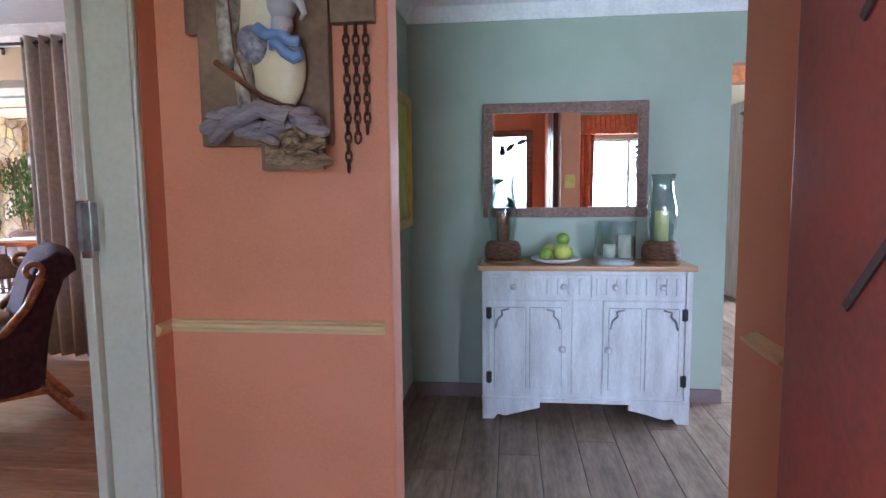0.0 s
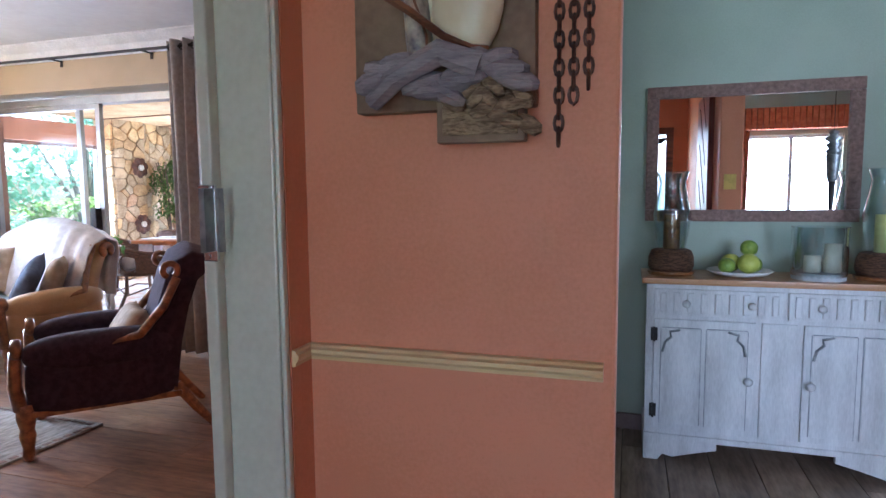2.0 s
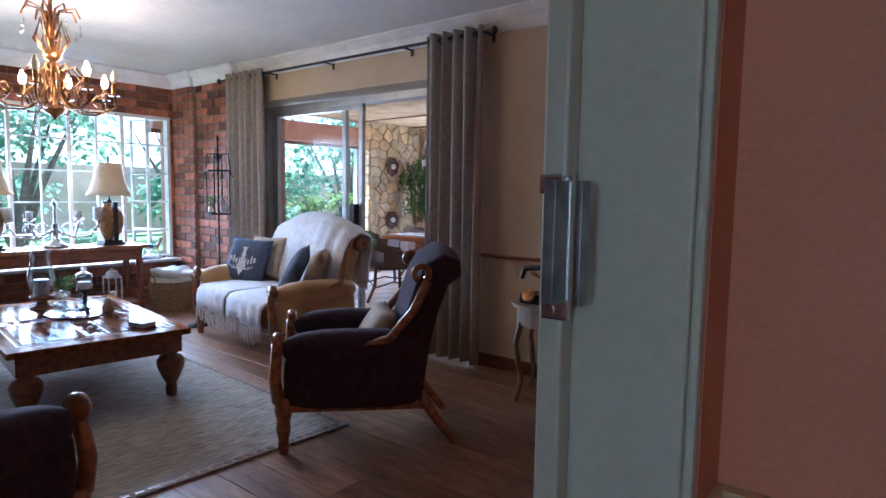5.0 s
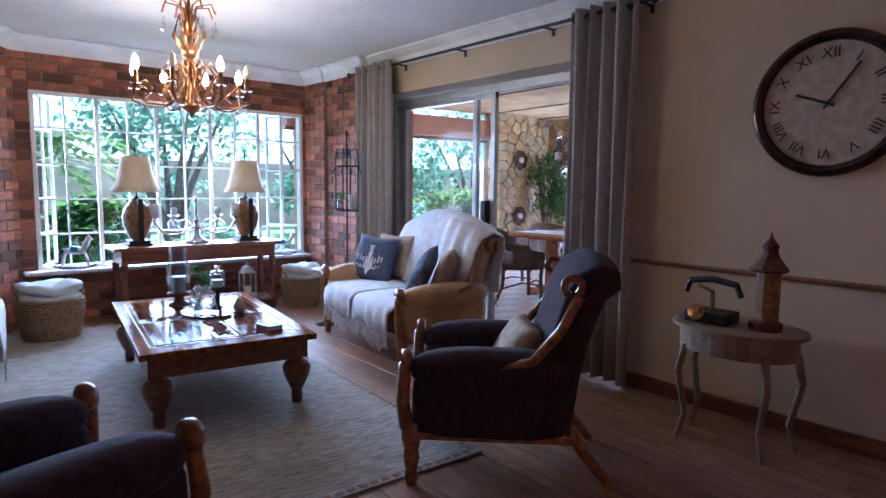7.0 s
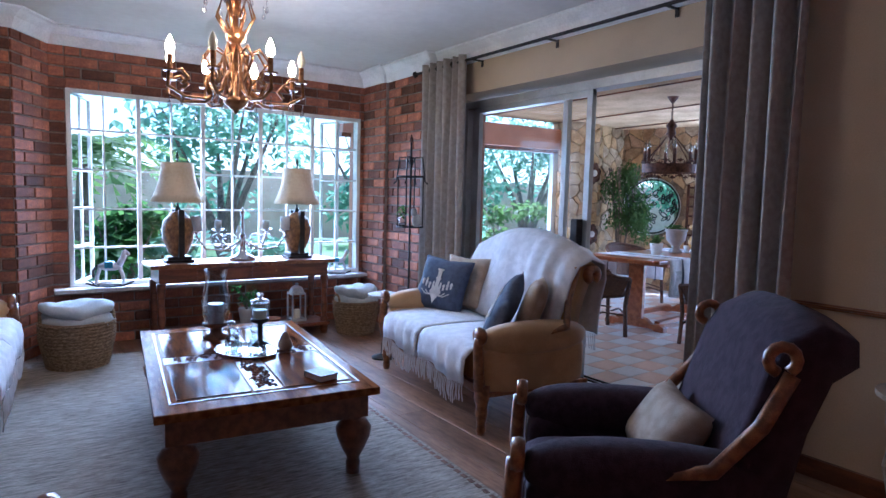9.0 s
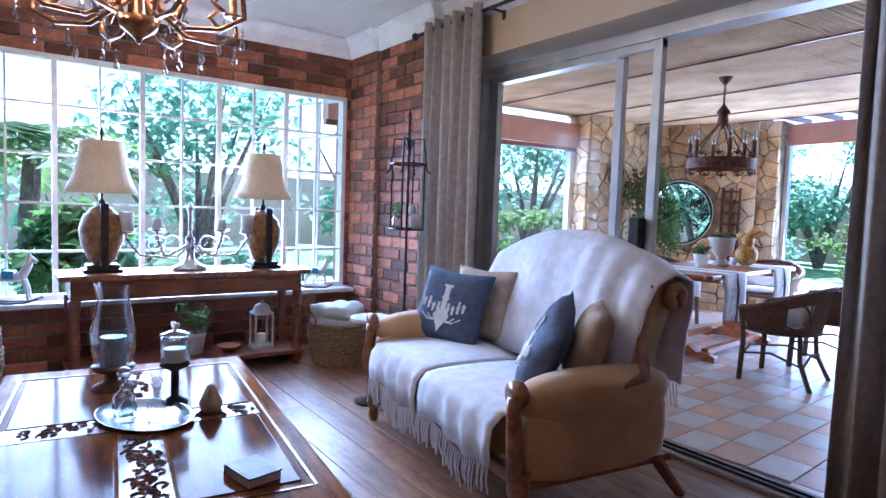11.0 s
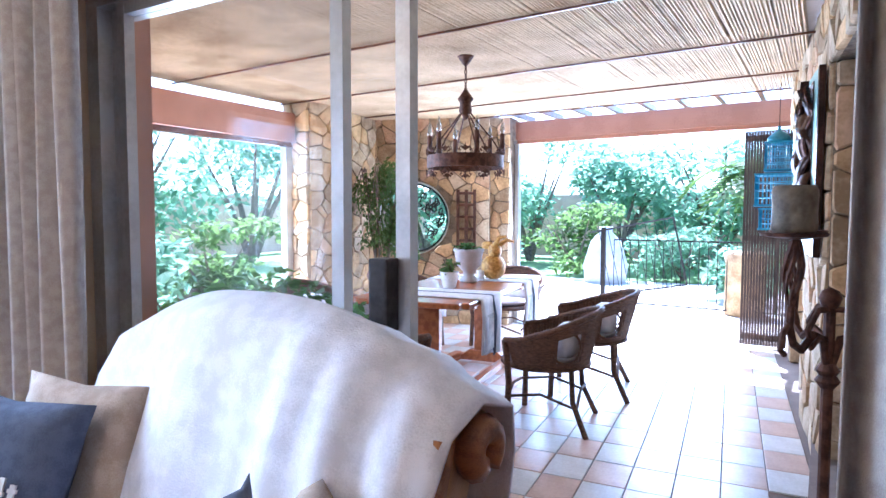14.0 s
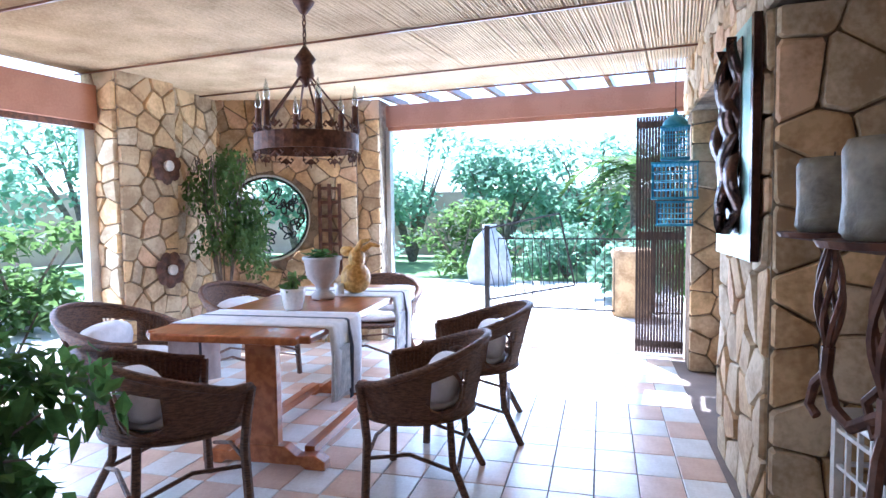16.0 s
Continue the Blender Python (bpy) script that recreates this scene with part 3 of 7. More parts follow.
stone_face("wall_patio_west_end", Matrix.Translation((-7.5, 9.98, -0.12)) @ pose(0, 0, 0, 0, 0, 100), [(0, 0.9, 0, 2.55)], 0.25, "sandstone wall behind the climbing plant")
stone_face("column_west", Matrix.Translation((-7.4, 9.4, -0.12)) @ pose(0, 0, 0, 0, 0, 90), [(0, 0.6, 0, 2.55)], 0.35, "sandstone column")
stone_face("column_west_side", pose(-7.75, 9.39, -0.12), [(0, 0.35, 0, 2.55)], 0.1, "sandstone column side")
stone_face("column_north", pose(-6.4, 11.42, -0.12, 0, 0, 8), [(0, 0.32, 0, 2.55)], 0.4, "sandstone door column")
struct("beam_north", boxes((-6.07, -3.05, 11.6, 11.75, 2.16, 2.38), (-6.07, -3.05, 11.64, 11.7, 2.12, 2.16)), TERRAP, "terracotta painted beam over the garden door")
struct("beam_west", boxes((-7.7, -7.55, 5.9, 9.35, 2.0, 2.3)), TERRAP, "terracotta painted beam over the side opening")
struct("beam_west_trim", boxes((-7.68, -7.6, 5.9, 9.35, 1.95, 2.0)), DARKW)
struct("door_frame_north", boxes((-6.09, -6.04, 11.62, 11.7, -0.12, 2.12), (-6.04, -3.1, 11.62, 11.7, -0.126, -0.1)), ALU, "grey metal door frame")
struct("post_west", boxes((-7.7, -7.62, 9.28, 9.38, -0.12, 1.95)), ALU)
PATIO_SKIP = struct("wall_house_outer", boxes((-2.18, 0.14, 6.11, 6.2, -0.12, 2.4), (-7.6, -5.27, 6.11, 6.2, -0.12, 2.4)), TERRAP)
struct("wall_side_room", boxes((-0.5, -0.4, 6.2, 11.9, -0.12, 2.5), (-2.2, -0.5, 11.6, 11.8, -0.12, 2.5)), CREAM, "warm plaster wall of the side patio")
struct("ceiling_side", boxes((-2.95, -0.4, 6.2, 11.45, 2.5, 2.55)), CEIL, "white ceiling of the side patio")
struct("step_side", boxes((-2.84, -0.5, 7.0, 11.2, -0.12, -0.03), (-2.7, -0.5, 6.2, 7.0, -0.12, -0.03)), GROUT, "raised tiled step of the side patio")
for k in range(13):
    x = -7.6 + 0.38 * k
    b = struct("roof_batten_%d" % (k + 1), boxes((x, x + 0.05, 6.1, 12.1, 2.44, 2.5)), DARKW)
for k in range(5):
    y = (6.75, 8.1, 9.35, 10.5, 11.24)[k]
    struct("roof_cord_%d" % (k + 1), boxes((-7.8, -2.9, y, y + 0.012, 2.404, 2.418)), DARKW)
bm = bmesh.new()
rng = random.Random(4)
x = -7.75
while x < -2.95:
    r = rng.uniform(0.007, 0.011)
    z = 2.43 + rng.uniform(-0.002, 0.003)
    for seg in range(5):
        y0 = 6.12 + seg * 1.03
        tube([(x + rng.uniform(-0.003, 0.003), y0, z), (x + rng.uniform(-0.004, 0.004), y0 + 1.03, z)], r, 5, bm)
    x += 2 * r + rng.uniform(0, 0.0035)
reeds = struct("roof_reeds", bm, REED, "woven split reed roof screen")
reeds["kind"] = "stuff"
struct("roof_sheet", boxes((-7.8, -2.95, 6.1, 11.3, 2.51, 2.52)), mat("roof_sheet", (0.6, 0.5, 0.36), None, 0.8), "pale roof sheet above the reeds").visible_shadow = True

PATIO = set(scene.objects) - HOUSE
# ---------------- garden ----------------
struct("ground", boxes((-60, 60, -60, 90, -0.5, -0.22)), GRASS, "green lawn and soil")
struct("pavement", boxes((-9.5, -0.4, 11.96, 17.5, -0.3, -0.14), (-12, -7.91, 4.5, 11.96, -0.3, -0.15)), PAVE, "pale sunlit paving")
struct("garden_wall", boxes((-26, 14, 24, 24.3, -0.14, 1.9), (-19.3, -19, -14, 24, -0.14, 1.9)), GWALL, "peach painted garden wall")


def leaf_cloud(bm, centre, radii, count, size, rng, droop=0.0):
    for _ in range(count):
        u = Vector((rng.gauss(0, 1), rng.gauss(0, 1), rng.gauss(0, 1))).normalized() * rng.uniform(0.45, 1.0)
        p = Vector(centre) + Vector((u.x * radii[0], u.y * radii[1], u.z * radii[2]))
        s = size * rng.uniform(0.6, 1.3)
        m = Matrix.Translation(p) @ Euler((rng.uniform(-1.2, 0.6) - droop, rng.uniform(-0.7, 0.7), rng.uniform(0, 6.28))).to_matrix().to_4x4()
        v = [bm.verts.new(m @ Vector(q)) for q in ((0, 0, 0), (0.28 * s, 0.45 * s, 0.05 * s), (0, s, -0.05 * s), (-0.28 * s, 0.45 * s, 0.05 * s))]
        bm.faces.new(v)


def bush(name, label, at, r, h, count, size, material=None, seed=1, trunk=0.0):
    rng = random.Random(seed)
    t = thing(name, label, "shrub" if trunk < 1 else "tree", at)
    bm = bmesh.new()
    for k in range(6):
        a = 6.28 * k / 6 + rng.uniform(-0.4, 0.4)
        tube([(0, 0, 0), (0.2 * r * math.cos(a), 0.2 * r * math.sin(a), max(trunk, h * 0.3)), (0.6 * r * math.cos(a), 0.6 * r * math.sin(a), h * 0.75)], 0.03 * h, 5, bm, 0.008)
    part("trunk", bm, BARK, t)
    bm = bmesh.new()
    for k in range(9):
        a, q = rng.uniform(0, 6.28), rng.uniform(0.1, 0.7) * r
        z = rng.uniform(max(0.15 * h, trunk), h * 0.85)
        leaf_cloud(bm, (q * math.cos(a), q * math.sin(a), z), (r * 0.42, r * 0.42, h * 0.16), count // 9, size, rng)
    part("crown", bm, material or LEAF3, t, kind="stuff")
    return t


for i, (x, y, r, h, c) in enumerate([(-9.5, 17.5, 1.4, 1.6, 1800), (-7.0, 18.5, 1.5, 1.7, 1800), (-4.6, 18.2, 1.3, 1.3, 1700), (-2.5, 17.2, 1.2, 1.4, 1700), (-3.4, 15.2, 0.7, 0.9, 1100), (-2.2, 14.0, 0.7, 1.1, 1100), (-9.0, 8.5, 1.1, 1.2, 1500), (-10.5, 11.0, 1.3, 1.4, 1600), (-9.6, 4.4, 0.9, 1.2, 1700), (-9.2, 5.6, 0.9, 1.0, 1500), (-9.4, 2.8, 0.9, 1.1, 1700), (-8.9, 3.8, 0.6, 1.3, 1300), (-11, 1.0, 1.2, 1.4, 1500)]):
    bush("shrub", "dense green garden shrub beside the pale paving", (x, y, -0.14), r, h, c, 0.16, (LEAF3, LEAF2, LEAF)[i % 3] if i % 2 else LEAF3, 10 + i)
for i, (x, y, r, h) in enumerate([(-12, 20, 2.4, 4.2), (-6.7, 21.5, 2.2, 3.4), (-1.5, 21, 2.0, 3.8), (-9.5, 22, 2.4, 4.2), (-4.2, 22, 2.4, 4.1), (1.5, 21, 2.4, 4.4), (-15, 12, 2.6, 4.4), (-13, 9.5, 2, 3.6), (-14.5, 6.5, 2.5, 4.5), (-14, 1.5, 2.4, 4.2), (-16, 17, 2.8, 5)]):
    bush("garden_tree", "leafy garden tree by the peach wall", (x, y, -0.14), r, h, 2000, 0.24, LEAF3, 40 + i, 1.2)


def palm(at, h, seed):
    rng = random.Random(seed)
    t = thing("palm_tree", "palm tree with long drooping fronds in the garden", "palm", at)
    part("trunk", tube([(0, 0, 0), (0.05, 0, h * 0.5), (0, 0.05, h)], 0.14, 9, taper=0.1), BARK, t)
    bm = bmesh.new()
    for k in range(22):
        a, up = rng.uniform(0, 6.28), rng.uniform(0.2, 1.2)
        L = rng.uniform(1.2, 1.7)
        prev = None
        for j in range(15):
            s = j / 14
            q = Vector((math.cos(a) * L * s, math.sin(a) * L * s, h + up * L * s * 0.8 - 1.1 * L * s * s))
            side = Vector((-math.sin(a), math.cos(a), -0.5))
            if prev is not None:
                for sg in (1, -1):
                    w = 0.42 * math.sin(math.pi * min(1, s + 0.12))
                    tip = q + Vector((-math.sin(a) * sg * w + math.cos(a) * 0.12, math.cos(a) * sg * w + math.sin(a) * 0.12, -0.2 * w))
                    v = [bm.verts.new(z) for z in (prev, q, tip)]
                    bm.faces.new(v)
            prev = q
    part("crown", bm, LEAF2, t, kind="stuff")


palm((-3.3, 19.6, -0.14), 2.3, 3)
palm((-11.2, 3.6, -0.14), 1.9, 5)
palm((-11.5, 9.8, -0.14), 0.7, 6)

# ---------------- living room furniture ----------------
def coffee_table():
    t = thing("coffee_table", "low dark polished wooden coffee table with carved strips on the rug", "coffee table", (-4.02, 3.73, 0.012), -7)
    X, Y, Z = 0.77, 0.45, 0.405
    part("tabletop", boxes((-X, X, -Y, Y, Z - 0.035, Z), bevel=0.008), TTOP, t)
    for a in ((-X + 0.04, X - 0.04, -Y + 0.04, -Y + 0.065), (-X + 0.04, X - 0.04, Y - 0.065, Y - 0.04), (-X + 0.04, -X + 0.065, -Y + 0.065, Y - 0.065), (X - 0.065, X - 0.04, -Y + 0.065, Y - 0.065)):
        part("apron", boxes((*a, Z - 0.14, Z - 0.035)), DARKW, t)
    for sx in (-1, 1):
        for sy in (-1, 1):
            part("panel", boxes((0.07 if sx > 0 else -0.62, 0.62 if sx > 0 else -0.07, 0.07 if sy > 0 else -0.36, 0.36 if sy > 0 else -0.07, Z, Z + 0.004), bevel=0.002), TTOPD, t)
            q = part("leg", spin([(0.03, 0), (0.033, 0.05), (0.028, 0.07), (0.05, 0.11), (0.075, 0.17), (0.08, 0.21), (0.06, 0.24), (0.035, 0.25), (0.05, 0.262), (0.05, 0.27)], 16), DARKW, t, smooth=True)
            q.location = (sx * (X - 0.09), sy * (Y - 0.09), 0)
    rng = random.Random(5)
    for x0, x1, y0, y1 in ((-0.06, 0.06, -0.37, 0.37), (-0.62, -0.07, -0.06, 0.06), (0.07, 0.62, -0.06, 0.06)):
        bm = boxes((x0, x1, y0, y1, Z, Z + 0.003))
        for _ in range(60):
            cx, cy, r = rng.uniform(x0 + 0.02, x1 - 0.02), rng.uniform(y0 + 0.02, y1 - 0.02), rng.uniform(0.01, 0.018)
            tube(arc(cx, cy, r, 0, rng.uniform(160, 300), 5, "xy", Z + 0.004), 0.004, 4, bm)
        part("carved_strip", bm, DARKW, t, "dark carved scroll strip")
    for y in (-0.39, 0.385):
        part("inlay", boxes((-0.66, 0.66, y, y + 0.008, Z, Z + 0.003)), DARKW, t)
    for x in (-0.66, 0.652):
        part("inlay", boxes((x, x + 0.008, -0.38, 0.38, Z, Z + 0.003)), DARKW, t)
    return t


coffee_table()
rug = thing("rug", "flat-woven oatmeal grey rug with a braided edge on the wooden floor", "rug", (-4.3, 3.1, 0.0), -3)
part("weave", boxes((-1.72, 2.06, -1.45, 1.4, 0.0, 0.011)), RUG, rug)
part("braid", boxes(*[(2.02, 2.045, -1.44 + 0.055 * k, -1.405 + 0.055 * k, 0.0, 0.013) for k in range(51)]), DARKW, rug)
part("border", boxes(*[(-1.7 + 0.055 * k, -1.665 + 0.055 * k, 1.36, 1.38, 0.0, 0.013) for k in range(68)]), DARKW, rug)


def seat(name, label, at, turn, w, d, back_h, fabric, wood, throw=False, group="", pillow=True):
    """Show-wood seat: faces local -y, w wide, front edge at y=0."""
    t = thing(name, label, "sofa" if w > 1 else "armchair", at, turn, group)
    hw = w / 2
    for sx in (-1, 1):
        q = part("front_leg", spin([(0.022, 0), (0.028, 0.03), (0.024, 0.06), (0.036, 0.12), (0.03, 0.15), (0.042, 0.2), (0.042, 0.27)], 12), wood, t, smooth=True)
        q.location = (sx * (hw - 0.045), 0.03, 0)
        part("back_leg", tube([(sx * (hw - 0.12), d - 0.12, 0.24), (sx * (hw - 0.1), d - 0.02, 0.1), (sx * (hw - 0.09), d + 0.06, 0)], 0.03, 8, taper=0.02), wood, t)
        arm = bmesh.new()
        soft(arm, sx * (hw - 0.075) - 0.075, sx * (hw - 0.075) + 0.075, 0.03, d - 0.12, 0.2, 0.5, 5)
        soft(arm, sx * (hw - 0.07) - 0.095, sx * (hw - 0.07) + 0.095, 0.02, d - 0.1, 0.4, 0.585, 2.6)
        part("armrest", arm, fabric, t, smooth=True)
        post = bmesh.new()
        tube([(sx * (hw - 0.04), 0.01, 0.25), (sx * (hw - 0.03), -0.005, 0.36), (sx * (hw - 0.05), 0.0, 0.47), (sx * (hw - 0.05), 0.0, 0.52)], 0.032, 8, post, 0.024)
        spin([(0.001, 0), (0.045, 0.002), (0.05, 0.02), (0.045, 0.04), (0.001, 0.042)], 14, bm=post)
        for v in post.verts[-70:]:
            v.co = Vector((v.co.x + sx * (hw - 0.05), -(v.co.z) + 0.03, v.co.y + 0.53))
        part("arm_scroll", post, wood, t, smooth=True)
        rail = bmesh.new()
        hb = hw - (0.13 if w > 1 else 0)
        tube([(sx * (hw - 0.0), d - 0.42, 0.52), (sx * (hw + 0.0), d - 0.28, 0.55), (sx * hb, d - 0.17, 0.68), (sx * (hb - 0.01), d - 0.1, back_h - 0.16)], 0.022, 8, rail)
        tube(arc(d - (0.0 if w > 1 else 0.13), back_h - (0.2 if w > 1 else 0.12), 0.035, -60, 250, 10, "yz", sx * hb), 0.016 if w < 1 else 0.03, 8, rail)
        part("back_rail", rail, wood, t, smooth=True)
    part("seat_rail", boxes((-hw + 0.04, hw - 0.04, 0.0, 0.035, 0.22, 0.27), (-hw + 0.01, -hw + 0.03, 0.03, d - 0.1, 0.205, 0.235), (hw - 0.03, hw - 0.01, 0.03, d - 0.1, 0.205, 0.235), bevel=0.008), wood, t)
    bm = bmesh.new()
    soft(bm, -hw + 0.13, hw - 0.13, 0.01, d - 0.12, 0.22, 0.43, 5)
    part("seat", bm, fabric, t, smooth=True)
    # back: leaning slab with a rolled top, higher in the middle
    bm = bmesh.new()
    n, grid = 18, []
    prof = [(d - 0.27, 0.36), (d - 0.24, 0.55), (d - 0.19, 0.72), (d - 0.15, 0.86), (d - 0.10, 0.955), (d - 0.02, 1.0), (d + 0.055, 0.97), (d + 0.06, 0.9), (d + 0.0, 0.85), (d - 0.05, 0.7), (d - 0.09, 0.5), (d - 0.12, 0.25)]
    for i in range(n + 1):
        u = -1 + 2 * i / n
        top = back_h - (0.13 if w > 1 else 0.04) * abs(u) ** 2.4
        grid.append([bm.verts.new((u * (hw - (0.15 if w > 1 else 0.02)), y, 0.25 + (z - 0.25) / 0.75 * (top - 0.25))) for y, z in prof])
    for a, b in zip(grid, grid[1:]):
        for k in range(len(prof) - 1):
            bm.faces.new((a[k], a[k + 1], b[k + 1], b[k]))
    bm.faces.new(grid[0])
    bm.faces.new(grid[-1][::-1])
    bmesh.ops.recalc_face_normals(bm, faces=bm.faces[:])
    part("backrest", bm, fabric, t, smooth=True)
    return t


def throw_cover(at, turn, w, d, back_h):
    """White fringed throws over the back and the seat of the sofa."""
    t = thing("throw_blanket", "white fringed cotton throw draped over the sofa back", "throw", at, turn)
    hw, rng = w / 2 - 0.15, random.Random(3)
    bm, n, grid = bmesh.new(), 36, []
    prof = [(d - 0.285, 0.44), (d - 0.265, 0.55), (d - 0.215, 0.72), (d - 0.17, 0.87), (d - 0.115, 0.975), (d - 0.02, 1.02), (d + 0.075, 0.985), (d + 0.085, 0.88), (d + 0.05, 0.74), (d + 0.035, 0.6), (d + 0.03, 0.48)]
    for i in range(n + 1):
        u = -0.93 + 1.99 * i / n
        top = back_h - 0.13 * min(1.05, abs(u)) ** 2.4
        wob = 0.008 * math.sin(9 * u) + 0.014 * max(0, u) * math.sin(26 * u)
        grid.append([bm.verts.new((u * hw - (0.1 * max(0.0, 0.8 - z) if u < 0 else -0.0), y + (wob if z > 0.8 else wob * 1.6), 0.25 + (z - 0.25) / 0.75 * (top - 0.25) + 0.014)) for y, z in prof])
    for a, b in zip(grid, grid[1:]):
        for k in range(len(prof) - 1):
            bm.faces.new((a[k], a[k + 1], b[k + 1], b[k]))
    ob = part("cloth", bm, THROW, t, smooth=True)
    s = ob.modifiers.new("thick", "SOLIDIFY")
    s.thickness = 0.008
    bm = bmesh.new()
    for k in range(60):
        x = -hw + 0.05 + k * (2 * hw) / 60
        tube([(x, d + 0.03, 0.46), (x + rng.uniform(-0.01, 0.01), d + 0.04, 0.36)], 0.003, 4, bm)
    part("fringe", bm, THROW, t)
    t2 = thing("seat_throw", "white fringed throw over the two sofa seat cushions", "throw", at, turn)
    for x0, x1 in ((-hw + 0.0, -0.01), (0.01, hw + 0.03)):
        bm, grid, m = bmesh.new(), [], 14
        prof = [(d - 0.28, 0.44), (d - 0.4, 0.455), (0.2, 0.455), (0.06, 0.45), (0.0, 0.44), (-0.035, 0.4), (-0.045, 0.33), (-0.04, 0.25)]
        for i in range(m + 1):
            u = i / m
            e = 0.012 * math.sin(u * 25) + 0.006 * math.sin(u * 61)
            drop = 0.012 * math.sin(u * math.pi)
            grid.append([bm.verts.new((x0 + (x1 - x0) * u, y + (e if z < 0.43 else 0), z + drop + (0.02 * math.sin(u * 7) if z < 0.3 else 0))) for y, z in prof])
        for a, b in zip(grid, grid[1:]):
            for k in range(len(prof) - 1):
                bm.faces.new((a[k], a[k + 1], b[k + 1], b[k]))
        ob = part("cloth", bm, THROW, t2, smooth=True)
        s = ob.modifiers.new("thick", "SOLIDIFY")
        s.thickness = 0.008
        bm = bmesh.new()
        for k in range(34):
            x = x0 + (x1 - x0) * (k + 0.5) / 34
            z = 0.25 + 0.02 * math.sin((k + 0.5) / 34 * 7)
            tube([(x, -0.045, z + 0.01), (x + rng.uniform(-0.012, 0.012), -0.05, z - 0.05), (x + rng.uniform(-0.02, 0.02), -0.045, z - rng.uniform(0.08, 0.12))], 0.0035, 4, bm)
        part("fringe", bm, THROW, t2)


def cushion(name, label, m, w, h, th, fabric, motif=False):
    t = thing(name, label, "cushion")
    t.matrix_world = m
    bm, n, G = bmesh.new(), 12, {}
    for s in (1, -1):
        for i in range(n + 1):
            for k in range(n + 1):
                u, v = -1 + 2 * i / n, -1 + 2 * k / n
                pin = 1 - 0.1 * ((1 - abs(u)) * abs(v) ** 3 + (1 - abs(v)) * abs(u) ** 3)
                puff = ((1 - u ** 4) * (1 - v ** 4)) ** 0.6
                G[s, i, k] = bm.verts.new((u * w / 2 * pin, s * th / 2 * puff, (v + 1) * h / 2 * pin + h * (1 - pin) / 2))
        for i in range(n):
            for k in range(n):
                q = [G[s, i, k], G[s, i + 1, k], G[s, i + 1, k + 1], G[s, i, k + 1]]
                bm.faces.new(q if s < 0 else q[::-1])
    bmesh.ops.remove_doubles(bm, verts=bm.verts[:], dist=1e-5)
    part("cover", bm, fabric, t, smooth=True)
    if motif:
        bm = bmesh.new()
        y = -th / 2 - 0.003
        for k in range(9):
            x = -0.13 + 0.0325 * k
            z = 0.13 + 0.01 * abs(k - 4)
            box(bm, x - 0.007, x + 0.007, y, y + 0.005, z, z + 0.045 + 0.02 * (k % 2))
            box(bm, x - 0.012, x + 0.012, y, y + 0.005, z + 0.028, z + 0.036)
        for sx in (-1, 1):
            for w in (0.05, 0.09, 0.13):
                tube([(0, y + 0.002, 0.1 + w * 0.2), (sx * w * 0.6, y + 0.002, 0.105), (sx * w, y + 0.002, 0.135)], 0.004, 4, bm)
        box(bm, -0.016, 0.016, y, y + 0.005, 0.17, 0.3)
        box(bm, -0.028, 0.028, y, y + 0.005, 0.29, 0.302)
        box(bm, -0.026, 0.026, y, y + 0.005, 0.225, 0.235)
        prism([(-0.05, 0.14), (-0.03, 0.1), (-0.012, 0.075), (0.0, 0.05), (0.012, 0.075), (0.03, 0.1), (0.05, 0.14), (0.02, 0.17), (-0.02, 0.17)], 0.005, "xz", y, bm)
        part("motif", bm, PALEF, t, "pale printed chandelier shape")
    return t


SOFA = dict(at=(-4.02, 4.85, 0), turn=-8)
seat("sofa", "two-seat mustard velvet sofa with carved wooden arm scrolls and turned legs", SOFA["at"], SOFA["turn"], 1.43, 0.82, 1.02, MUSTARD, MIDW)
throw_cover(SOFA["at"], SOFA["turn"], 1.43, 0.82, 1.02)
SM = pose(*SOFA["at"], 0, 0, SOFA["turn"])
cushion("scatter_cushion", "blue-grey cushion with a pale chandelier print on the sofa", SM @ pose(-0.46, 0.31, 0.44, -20, 3, 22), 0.45, 0.4, 0.13, GREYB, True)
cushion("scatter_cushion", "taupe cushion behind the grey one on the sofa", SM @ pose(-0.42, 0.5, 0.46, -12, 0, 16), 0.42, 0.38, 0.1, TAUPE)
cushion("scatter_cushion", "blue-grey cushion leaning against the sofa arm", SM @ pose(0.3, 0.3, 0.45, -28, 18, -44), 0.42, 0.37, 0.13, GREYB, True)
cushion("scatter_cushion", "brown and taupe cushion tucked in the sofa corner", SM @ pose(0.44, 0.42, 0.45, -20, 0, -38), 0.38, 0.36, 0.13, TAUPE)
seat("armchair", "dark plum upholstered armchair with high rolled back and carved wooden trim", (-2.37, 4.13, 0), -44, 0.66, 0.8, 0.98, PLUM, MIDW, group="plum armchairs")
AM = pose(-2.37, 4.13, 0, 0, 0, -44)
cushion("scatter_cushion", "taupe patterned cushion on the plum armchair", AM @ pose(-0.02, 0.4, 0.42, -34, 0, 6), 0.4, 0.26, 0.13, TAUPE)
seat("armchair", "dark plum upholstered armchair with its back to the doorway", (-2.21, 2.93, 0), 198, 0.66, 0.8, 0.9, PLUM, MIDW, group="plum armchairs")
# second sofa, south of the rug
seat("sofa", "mustard two-seat sofa under a white throw beside the rug", (-4.85, 2.72, 0), 176, 1.5, 0.82, 0.94, MUSTARD, MIDW)
throw_cover((-4.85, 2.72, 0), 176, 1.5, 0.82, 0.94)


